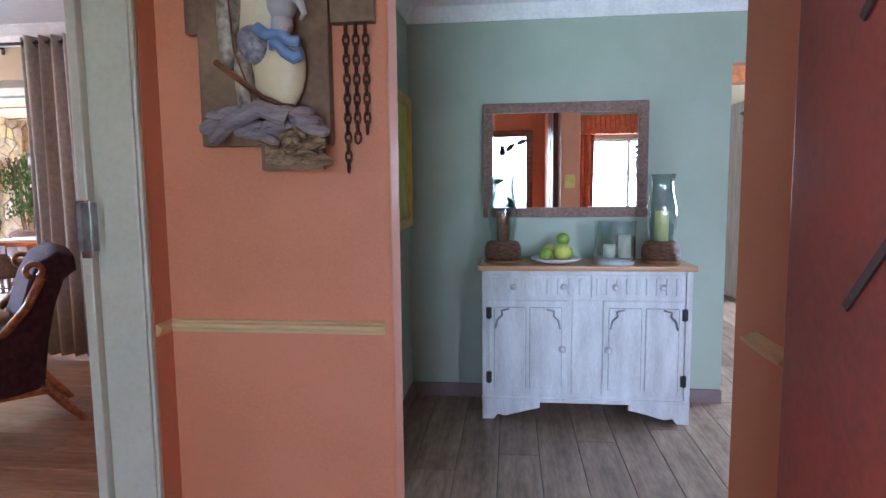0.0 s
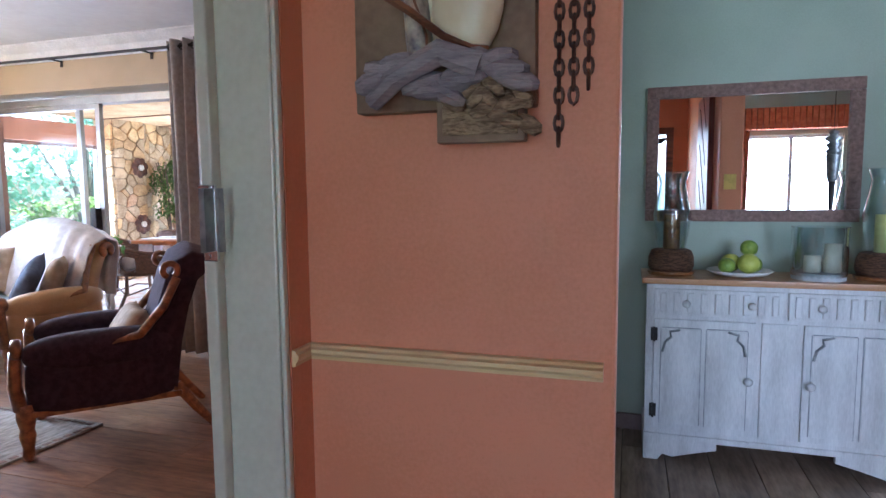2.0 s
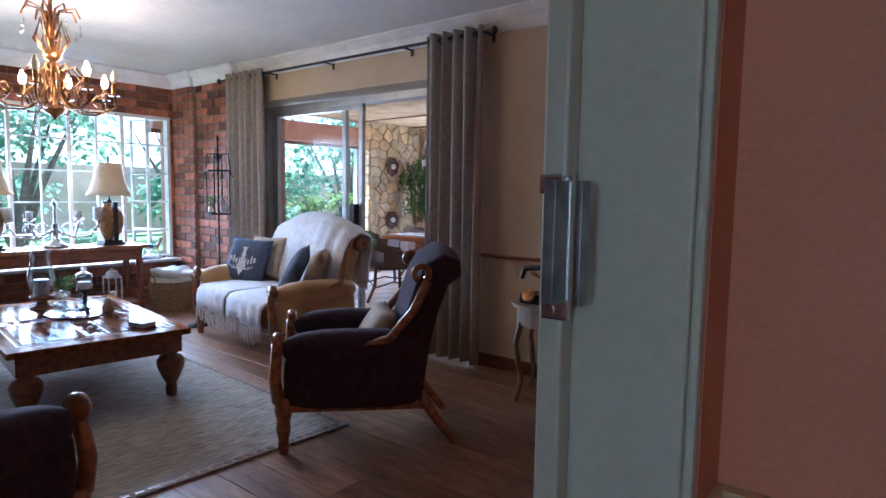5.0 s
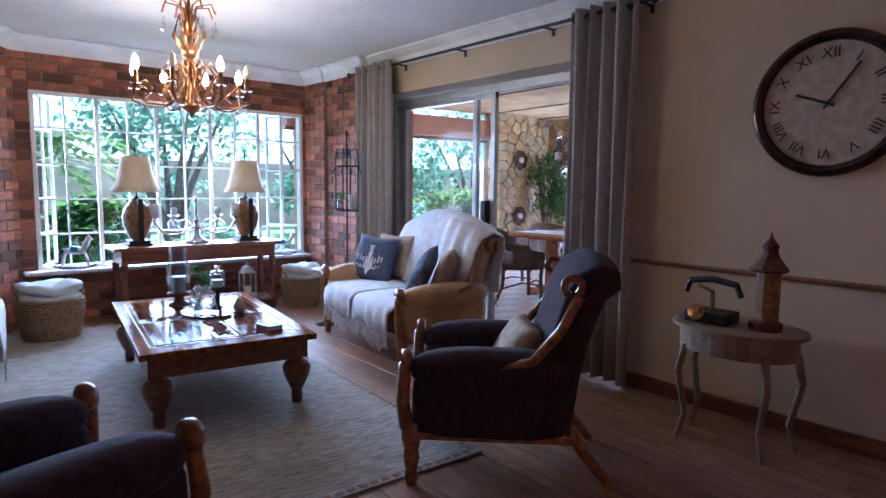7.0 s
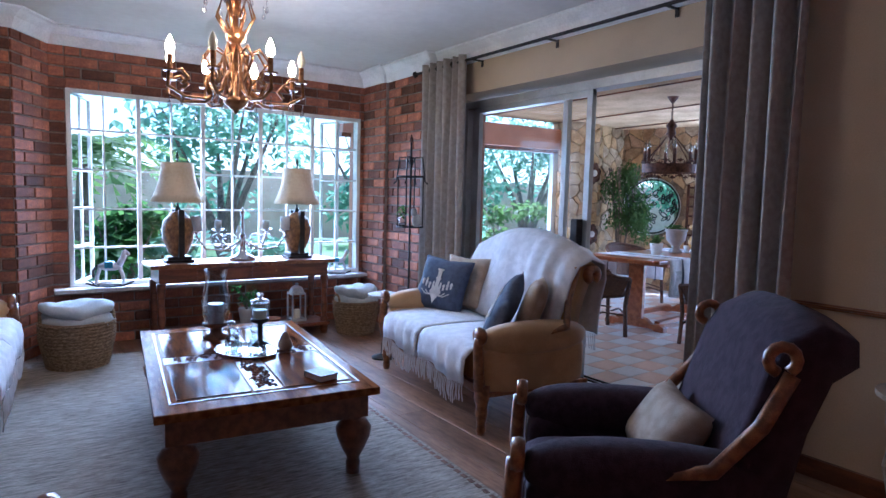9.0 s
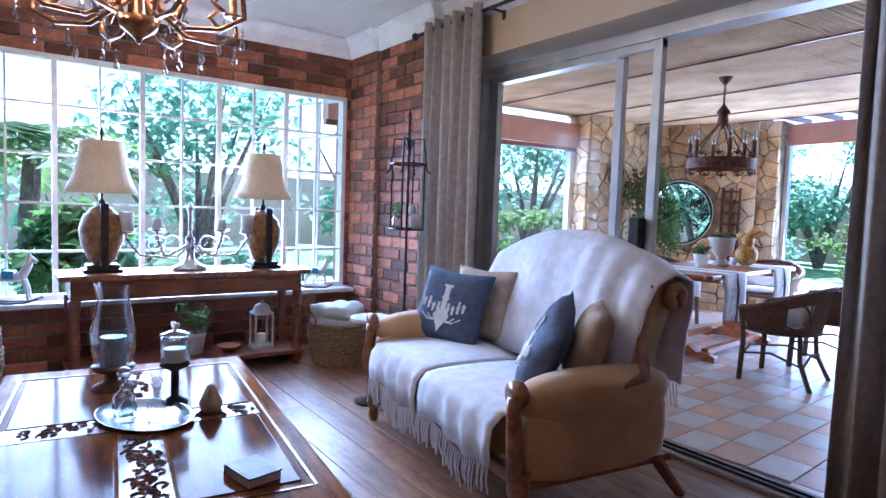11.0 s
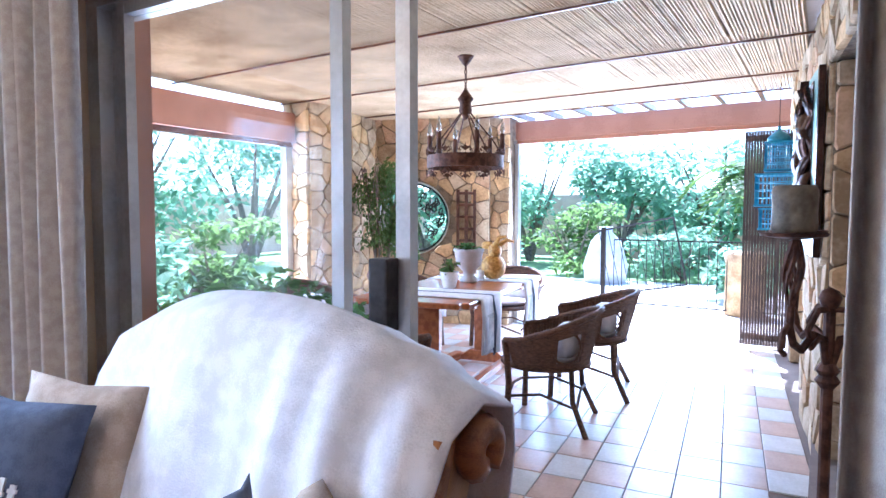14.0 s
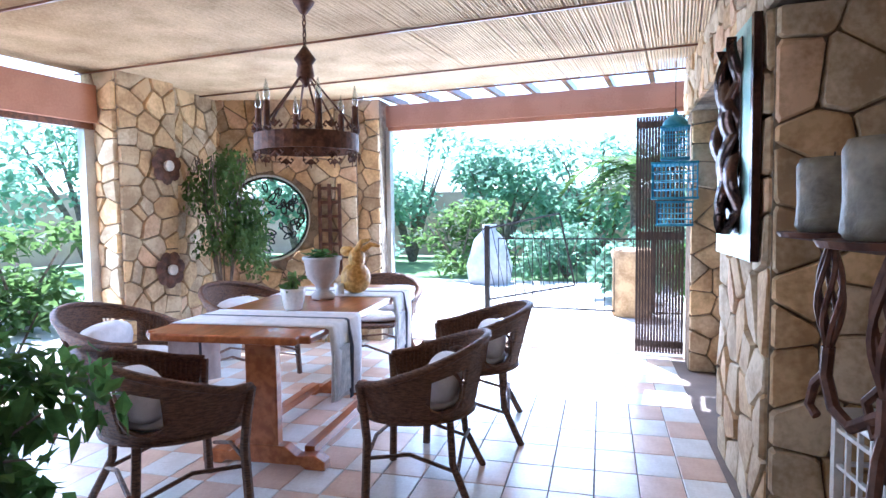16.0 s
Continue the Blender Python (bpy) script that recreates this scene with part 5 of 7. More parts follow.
def pendant():
    t = thing("pendant_chandelier", "rusty iron ring pendant with fleur ornaments and clear candle bulbs", "chandelier", (-5.04, 8.6, 0))
    part("canopy", spin([(0.015, 2.32), (0.03, 2.34), (0.055, 2.375), (0.06, 2.385)], 14), RUSTM, t, smooth=True)
    for k in range(6):
        part("chain_link", tube([(0.009 * math.cos(q) * (k % 2), 0.009 * math.cos(q) * (1 - k % 2), 2.305 - 0.032 * k + 0.02 * math.sin(q)) for q in np.linspace(0, 6.28, 9)], 0.004, 5), RUSTM, t)
    part("hub", spin([(0.008, 1.93), (0.025, 1.96), (0.05, 1.99), (0.04, 2.05), (0.06, 2.08), (0.03, 2.12), (0.01, 2.15)], 14), RUSTM, t, smooth=True)
    ring = bmesh.new()
    g = []
    for r, z in ((0.28, 1.58), (0.28, 1.67), (0.268, 1.67), (0.268, 1.58)):
        g.append([ring.verts.new((r * math.cos(6.2832 * i / 36), r * math.sin(6.2832 * i / 36), z)) for i in range(36)])
    for j in range(4):
        for i in range(36):
            ring.faces.new((g[j][i], g[j][(i + 1) % 36], g[(j + 1) % 4][(i + 1) % 36], g[(j + 1) % 4][i]))
    part("ring", ring, RUSTM, t)
    for k in range(12):
        a = 6.2832 * k / 12
        for s in (-1, 1):
            orn = bmesh.new()
            zz = 1.69 if s > 0 else 1.56
            spin([(0.001, -0.02), (0.018, -0.008), (0.018, 0.008), (0.001, 0.02)], 8, bm=orn)
            for v in orn.verts[-32:]:
                v.co = Vector((0.28, v.co.y, zz + v.co.z + s * 0.012))
            for d in (-1, 1):
                tube([(0.28, 0, zz), (0.28, d * 0.03, zz + s * 0.022), (0.28, d * 0.045, zz + s * 0.002), (0.28, d * 0.03, zz - s * 0.006)], 0.007, 5, orn)
            tube([(0.28, 0, zz), (0.28, 0, zz + s * 0.05)], 0.006, 5, orn, 0.002)
            part("ornament", orn, RUSTM, t).matrix_local = pose(0, 0, 0, 0, 0, math.degrees(a))
    for k in range(6):
        a = 6.2832 * k / 6 + 0.3
        c, s = math.cos(a), math.sin(a)
        part("arm", tube([(0.02 * c, 0.02 * s, 2.0), (0.1 * c, 0.1 * s, 1.9), (0.2 * c, 0.2 * s, 1.78), (0.27 * c, 0.27 * s, 1.67)], 0.006, 6), RUSTM, t)
        part("candle_tube", spin([(0.02, 1.67), (0.022, 1.68), (0.017, 1.69), (0.017, 1.82)], 10), RUSTM, t).location = (0.27 * c, 0.27 * s, 0)
        part("bulb", spin([(0.008, 1.82), (0.017, 1.84), (0.016, 1.87), (0.003, 1.93)], 10), GLASSY, t, smooth=True).location = (0.27 * c, 0.27 * s, 0)


pendant()


def pot_plant(name, label, at, r, h, mt, leaves, size, spread, seed, lm=LEAF):
    t = thing(name, label, "pot plant", at)
    part("pot", spin([(r * 0.6, 0), (r * 0.7, 0.01), (r * 0.95, h * 0.8), (r, h), (r * 0.9, h), (r * 0.85, h * 0.85)], 22), mt, t, smooth=True)
    rng = random.Random(seed)
    bm = bmesh.new()
    for k in range(12):
        a = rng.uniform(0, 6.28)
        tube([(0, 0, h * 0.8), (spread * 0.3 * math.cos(a), spread * 0.3 * math.sin(a), h + spread * 0.7), (spread * 0.8 * math.cos(a), spread * 0.8 * math.sin(a), h + spread * rng.uniform(0.6, 1.5))], 0.012 * spread * 2, 5, bm, 0.003)
    part("stem_tangle", bm, BARK, t, kind="stuff")
    bm = bmesh.new()
    for k in range(14):
        a, q = rng.uniform(0, 6.28), rng.uniform(0.1, 0.75) * spread
        leaf_cloud(bm, (q * math.cos(a), q * math.sin(a), h + spread * rng.uniform(0.2, 1.4)), (spread * 0.4, spread * 0.4, spread * 0.35), leaves // 14, size, rng, 0.4)
    part("foliage", bm, lm, t, kind="stuff")
    return t


pot_plant("potted_shrub", "large glossy green leafy shrub in a grey pot on the patio", (-4.98, 6.72, FZ), 0.2, 0.4, ALABAS, 2000, 0.085, 0.46, 5)
pot_plant("potted_shrub", "dark green leafy shrub in a grey pot by the window", (-5.75, 6.9, FZ), 0.18, 0.35, ALABAS, 1400, 0.09, 0.42, 6)
PM = pose(-5.33, 9.02, FZ, 0, 0, 9.5)


def on_table(x, y):
    return tuple(PM @ Vector((x, y, 0.794)))


pot_plant("small_pot_plant", "small white pot with spiky leaves on the dining table", on_table(0.02, -0.28), 0.075, 0.13, WPORC, 60, 0.06, 0.07, 7, LEAF2)
urn = thing("stone_urn", "grey footed concrete urn on the dining table", "urn", on_table(0.0, 0.2))
urn.scale = (1.25, 1.25, 1.25)
part("body", spin([(0.06, 0), (0.062, 0.02), (0.035, 0.045), (0.04, 0.07), (0.085, 0.12), (0.095, 0.2), (0.105, 0.21), (0.105, 0.225), (0.09, 0.225), (0.085, 0.18)], 24), ALABAS, urn, smooth=True)
bm = bmesh.new()
leaf_cloud(bm, (0, 0, 0.23), (0.07, 0.07, 0.03), 90, 0.05, random.Random(2))
part("succulent", bm, LEAF, urn, kind="stuff")
rab = thing("rabbit_figure", "amber wicker rabbit figure on the dining table", "figure", on_table(0.13, 0.48))
rab.scale = (1.2, 1.2, 1.2)
bm = bmesh.new()
soft(bm, -0.09, 0.09, -0.08, 0.08, 0, 0.18, 2.2, 10)
soft(bm, -0.04, 0.06, -0.05, 0.05, 0.15, 0.27, 2.2, 8)
soft(bm, -0.1, 0.0, -0.03, 0.03, 0.22, 0.28, 2.2, 8)
tube([(0.03, 0.02, 0.25), (0.09, 0.03, 0.29), (0.15, 0.03, 0.28)], 0.022, 8, bm, 0.008)
tube([(0.02, -0.02, 0.25), (0.06, -0.03, 0.31), (0.12, -0.04, 0.32)], 0.022, 8, bm, 0.008)
me = part("rabbit_body", bm, GINGER, rab, smooth=True)
pw = thing("white_cup", "small white cup beside the rabbit", "cup", on_table(0.03, 0.42))
part("cup", spin([(0.03, 0), (0.04, 0.08), (0.036, 0.08), (0.03, 0.01)], 18), WPORC, pw, smooth=True)

# round window with iron leaf grille
RWM = pose(-7.75, 10.75, 0, 0, 0, 22.5)
RCX, RCZ, RR = 0.61, 1.2, 0.46
rw = thing("window_round", "round window with black iron leaf tracery in the stone wall", "round window")
rw["kind"] = "structure"
rw.matrix_world = RWM @ Matrix.Translation((RCX, 0.05, RCZ))
part("window_frame", tube(arc(0, 0, RR - 0.005, 0, 360, 40), 0.016, 8), WHITEM, rw)
part("iron_ring", tube(arc(0, 0, RR - 0.035, 0, 360, 40), 0.013, 6), BLACKM, rw)
rng = random.Random(11)
for k in range(46):
    a, q = rng.uniform(0, 6.28), (RR - 0.1) * math.sqrt(rng.random())
    cx, cz = q * math.cos(a), q * math.sin(a)
    L, b = rng.uniform(0.07, 0.13), rng.uniform(0, 6.28)
    pts = []
    for i in range(13):
        u = i / 12 * 2 * math.pi
        px, pz = L * 0.5 * math.cos(u), L * 0.22 * math.sin(u) * (1 + 0.3 * math.cos(u))
        x, z = cx + px * math.cos(b) - pz * math.sin(b), cz + px * math.sin(b) + pz * math.cos(b)
        d = math.hypot(x, z)
        if d > RR - 0.04:
            x, z = x * (RR - 0.04) / d, z * (RR - 0.04) / d
        pts.append((x, 0, z))
    part("iron_leaf", tube(pts, 0.009, 5), BLACKM, rw)

# climbing plant, rosettes, wall panel
cp = thing("climbing_plant", "bushy green bamboo-like plant hanging on the stone wall", "plant", (-7.15, 10.3, FZ))
part("pot", spin([(0.12, 0), (0.16, 0.28), (0.14, 0.28), (0.13, 0.2)], 20), ALABAS, cp, smooth=True)
bm = bmesh.new()
rng = random.Random(21)
for k in range(16):
    a = rng.uniform(0, 6.28)
    tube([(0, 0, 0.2), (0.1 * math.cos(a), 0.1 * math.sin(a), 1.0), (0.25 * math.cos(a), 0.2 * math.sin(a), 1.9), (0.4 * math.cos(a), 0.3 * math.sin(a), 1.6)], 0.008, 5, bm, 0.003)
part("stem_tangle", bm, BARK, cp, kind="stuff")
bm = bmesh.new()
for k in range(22):
    a, q = rng.uniform(0, 6.28), rng.uniform(0.05, 0.3)
    leaf_cloud(bm, (q * math.cos(a) + 0.12, q * math.sin(a), rng.uniform(0.95, 1.85)), (0.17, 0.15, 0.2), 150, 0.055, rng, 0.9)
part("foliage", bm, LEAF2, cp, kind="stuff")
for z in (1.68, 0.76):
    ro = thing("wall_rosette", "rusty metal flower rosette with a pale centre on the stone column", "wall ornament", (-7.36, 9.86, z), 0, "metal rosettes")
    ro.scale = (1.3, 1.35, 1.35)
    bm = bmesh.new()
    for k in range(7):
        a = 6.2832 * k / 7
        spin([(0.001, -0.012), (0.05, 0), (0.001, 0.012)], 10, cx=0.075 * math.cos(a), cy=0.075 * math.sin(a), bm=bm)
    ob = part("petals", bm, RUSTM, ro)
    ob.matrix_local = pose(0.0, 0, 0, 0, 90, 0)
    part("centre", spin([(0.001, -0.02), (0.035, -0.01), (0.035, 0.01), (0.001, 0.02)], 14), PALEF, ro).matrix_local = pose(0.02, 0, 0, 0, 90, 0)
pl = thing("wall_ladder_panel", "brown carved wooden ladder panel on the stone wall", "wall ornament")
pl.matrix_world = RWM @ Matrix.Translation((1.29, -0.05, 0.6))
part("frame", boxes((-0.12, -0.085, -0.03, 0, 0, 0.95), (0.085, 0.12, -0.03, 0, 0, 0.95), (-0.02, 0.02, -0.025, 0, 0, 0.95), bevel=0.004), RUSTM, pl)
for k in range(7):
    part("rung", boxes((-0.085, 0.085, -0.024, -0.004, 0.02 + 0.145 * k, 0.05 + 0.145 * k), bevel=0.004), RUSTM, pl)

# slatted shutter, bird cage, metal art
SHUT = mat("shutter_wood", (0.035, 0.02, 0.014), (0.07, 0.042, 0.028), 0.7, 6, stretch=(6, 6, 1), bump=0.3)
sh = thing("slatted_shutter", "dark brown slatted shutter folded beside the garden door", "shutter", (-3.52, 11.56, FZ))
for k in range(16):
    part("slat", boxes((0.003 + 0.026 * k, 0.026 + 0.026 * k, 0, 0.015, 0.05, 2.2)), SHUT, sh)
for z in (0.1, 1.1, 2.1):
    part("rail", boxes((0, 0.42, 0.015, 0.04, z, z + 0.06)), SHUT, sh)


def cage():
    t = thing("bird_cage", "tall blue wire bird cage hanging from the patio beam", "bird cage", (-3.18, 10.9, 0))
    part("hook", tube([(0, 0, 2.03), (0, 0, 2.4)], 0.004, 5), RUSTM, t)
    for nm, w, z0, z1 in (("tier", 0.13, 1.12, 1.3), ("tier", 0.165, 1.33, 1.6), ("tier", 0.1, 1.64, 1.88)):
        bm = bmesh.new()
        for z in np.linspace(z0, z1, 5):
            for s in (-1, 1):
                tube([(-w, s * w, z), (w, s * w, z)], 0.004, 4, bm)
                tube([(s * w, -w, z), (s * w, w, z)], 0.004, 4, bm)
        for k in range(11):
            u = -w + 2 * w * k / 10
            for s in (-1, 1):
                tube([(u, s * w, z0), (u, s * w, z1)], 0.003, 4, bm)
                tube([(s * w, u, z0), (s * w, u, z1)], 0.003, 4, bm)
        for z in (z0, z1):
            box(bm, -w - 0.008, w + 0.008, -w - 0.008, w + 0.008, z - 0.008, z + 0.008)
        part(nm, bm, BLUEP, t)
    part("dome", spin([(0.1, 1.885), (0.09, 1.93), (0.05, 1.97), (0.015, 1.99), (0.012, 2.03)], 14), BLUEP, t, smooth=True)


cage()
art = thing("metal_wall_art", "verdigris metal panel with dark bronze flame shapes on the pier", "wall art")
art.matrix_world = Matrix.Translation((-2.945, 9.38, 1.02)) @ pose(0, 0, 0, 0, 0, -82.3) @ Matrix.Diagonal((1.3, 1, 0.88, 1))
part("back_panel", boxes((0.1, 0.62, -0.03, -0.012, 0, 1.15), bevel=0.003), TEAL, art)
part("dark_strip", boxes((0.26, 0.5, -0.036, -0.031, 0.12, 1.1)), BRONZE, art)
part("side_board", boxes((0.62, 0.65, -0.034, 0.0, 0.0, 1.15), bevel=0.003), BRONZE, art, "dark bronze side board")
for i, (x, a) in enumerate(((0.28, 1), (0.36, -1), (0.44, 1))):
    bm, rows = bmesh.new(), []
    for j in range(25):
        f = j / 24
        w = 0.07 * math.sin(math.pi * f) + 0.004
        cx = x + 0.06 * a * math.sin(2 * math.pi * f * 1.3)
        y = -0.03 - 0.05 * abs(math.sin(math.pi * f * 3 + i))
        rows.append([bm.verts.new((cx - w, y + 0.02, 0.12 + 0.98 * f)), bm.verts.new((cx, y - 0.02, 0.12 + 0.98 * f)), bm.verts.new((cx + w, y + 0.02, 0.12 + 0.98 * f))])
    for a0, b0 in zip(rows, rows[1:]):
        for k in range(2):
            bm.faces.new((a0[k], a0[k + 1], b0[k + 1], b0[k]))
    ob = part("flame", bm, BRONZE, art, smooth=True)
    s = ob.modifiers.new("thick", "SOLIDIFY")
    s.thickness = 0.006


SHIFT = pose(-0.326, -0.337, 0, 0, 0, -3.28)
CS = tuple((SHIFT.inverted() @ Vector((-2.725, 6.645, 0)))[:2])


def candle_stand():
    t = thing("candle_stand", "rusty wrought iron floor candle stand with scroll arms", "candle stand", (*CS, -0.12), 3.28)
    t.matrix_world = t.matrix_world @ Matrix.Diagonal((0.94, 0.94, 1.045, 1))
    part("pole", tube([(0, 0, 0.02), (0, 0, 1.06)], 0.017, 10), RUSTM, t)
    part("ball", spin([(0.001, 1.045), (0.022, 1.055), (0.032, 1.08), (0.024, 1.1), (0.001, 1.11)], 14), RUSTM, t, smooth=True)
    part("collar", spin([(0.02, 0.83), (0.036, 0.85), (0.024, 0.865), (0.034, 0.88), (0.02, 0.9)], 12), RUSTM, t)
    for k in range(3):
        a = 2.0944 * k + 0.5
        part("foot", tube([(0, 0, 0.12), (0.12 * math.cos(a), 0.12 * math.sin(a), 0.1), (0.2 * math.cos(a), 0.2 * math.sin(a), 0.0)], 0.012, 6), RUSTM, t)
    for turn in (117, 237, 357):
        arms = [tube([(0, 0, 0.86), (0.03, 0, 0.97), (0.08, 0, 0.985), (0.14, 0, 0.95), (0.18, 0, 0.97), (0.2, 0, 1.02), (0.195, 0, 1.07)], 0.012, 7),
                tube([(0, 0, 1.05), (0.06, 0, 1.05), (0.11, 0, 1.0), (0.09, 0, 0.95), (0.06, 0, 0.97)], 0.009, 7),
                tube([(0.195, 0, 1.03), (0.228, 0, 1.0), (0.24, 0, 0.96), (0.22, 0, 0.945)], 0.009, 7)]
        for bm in arms:
            part("scroll_arm", bm, RUSTM, t).matrix_local = pose(0, 0, 0, 0, 0, turn)
        for q in range(6):
            bk = tube([(0.195 + 0.022 * math.sin(math.pi * f) * math.cos(1.047 * q + 2.4 * f), 0.022 * math.sin(math.pi * f) * math.sin(1.047 * q + 2.4 * f), 1.06 + 0.19 * f) for f in np.linspace(0, 1, 13)], 0.0055, 5)
            part("twisted_bar", bk, RUSTM, t).matrix_local = pose(0, 0, 0, 0, 0, turn)
        part("plate", spin([(0.02, 1.245), (0.085, 1.253), (0.09, 1.262), (0.02, 1.26)], 20, cx=0.195), RUSTM, t).matrix_local = pose(0, 0, 0, 0, 0, turn)
        top = t.matrix_world @ pose(0, 0, 0, 0, 0, turn) @ Vector((0.195, 0, 1.262))
        c = thing("pillar_candle", "mottled brown and cream stone-like pillar candle on the stand", "candle", tuple(top), 0, "stand candles")
        part("candle", spin([(0.05, 0), (0.057, 0.01), (0.054, 0.05), (0.056, 0.113), (0.05, 0.127), (0.01, 0.122)], 20), STONEWAX, c, smooth=True)
        part("wick", tube([(0, 0, 0.12), (0.002, 0, 0.137)], 0.0015, 5), BLACKM, c)


candle_stand()
st = thing("lattice_side_table", "pale pink wooden lattice side table with a grey glass top", "side table", (-2.36, 8.12, -0.03), 12)
part("tabletop", boxes((-0.22, 0.22, -0.22, 0.22, 0.53, 0.55), bevel=0.006), ALU, st)
for x in (-0.2, 0.2):
    for y in (-0.2, 0.2):
        part("leg", boxes((x - 0.015, x + 0.015, y - 0.015, y + 0.015, 0, 0.53)), PALEF, st)
for k in range(4):
    z = 0.08 + 0.13 * k
    for s in (-1, 1):
        part("bar", boxes((-0.2, 0.2, s * 0.2 - 0.008, s * 0.2 + 0.008, z, z + 0.014)), PALEF, st)
        part("bar", boxes((s * 0.2 - 0.008, s * 0.2 + 0.008, -0.2, 0.2, z, z + 0.014)), PALEF, st)
for k in range(4):
    u = -0.12 + 0.08 * k
    part("bar", boxes((u - 0.006, u + 0.006, -0.208, -0.192, 0.02, 0.52)), PALEF, st)
    part("bar", boxes((-0.208, -0.192, u - 0.006, u + 0.006, 0.02, 0.52)), PALEF, st)

# garden gate, fence and urn
gt = thing("garden_gate", "slanting open iron garden gate with thin bars", "gate", (-5.55, 13.5, -0.14))
part("post", boxes((-0.03, 0.03, -0.03, 0.03, 0, 1.2)), BLACKM, gt)
part("top_rail", tube([(-0.2, -0.02, 1.12), (0.95, 0.1, 1.35)], 0.014, 6), BLACKM, gt)
part("bottom_rail", tube([(0.0, 0, 0.2), (1.15, 0.1, 0.42)], 0.014, 6), BLACKM, gt)
part("end_rail", tube([(0.95, 0.1, 1.35), (1.15, 0.1, 0.42)], 0.014, 6), BLACKM, gt)
for k in range(8):
    f = (k + 1) / 9
    part("bar", tube([(-0.2 + 1.15 * f, 0.0 + 0.1 * f, 1.12 + 0.23 * f), (1.15 * f, 0.1 * f, 0.2 + 0.22 * f)], 0.005, 4), BLACKM, gt)
fe = thing("garden_fence", "low black iron bar fence on the paving", "fence", (-5.5, 13.85, -0.14))
part("top_rail", boxes((0, 2.4, -0.01, 0.01, 1.0, 1.02)), BLACKM, fe)
part("bottom_rail", boxes((0, 2.4, -0.01, 0.01, 0.06, 0.08)), BLACKM, fe)
for k in range(20):
    part("bar", boxes((0.12 * k, 0.12 * k + 0.01, -0.005, 0.005, 0.08, 1.0)), BLACKM, fe)
ur = thing("garden_pillar", "round sandstone garden pillar behind the fence", "pillar", (-3.72, 14.0, -0.14))
part("drum", spin([(0.24, 0), (0.26, 0.02), (0.25, 0.7), (0.28, 0.84), (0.24, 0.88), (0.2, 0.86)], 20), STONE, ur, smooth=True)
fo = thing("garden_pot", "pale conical clay pot among the shrubs", "pot", (-6.6, 17.0, -0.2))
part("pot", spin([(0.4, 0), (0.45, 0.4), (0.3, 0.9), (0.12, 1.1), (0.14, 1.2), (0.05, 1.2)], 18), ALABAS, fo, smooth=True)
pal = thing("cycad", "blue-green cycad with arching fronds beside the paving", "palm", (-10.6, 10.2, -0.2))
part("trunk", spin([(0.15, 0), (0.18, 0.2), (0.1, 0.35)], 10), BARK, pal)

PATIO |= set(scene.objects) - BEFORE4

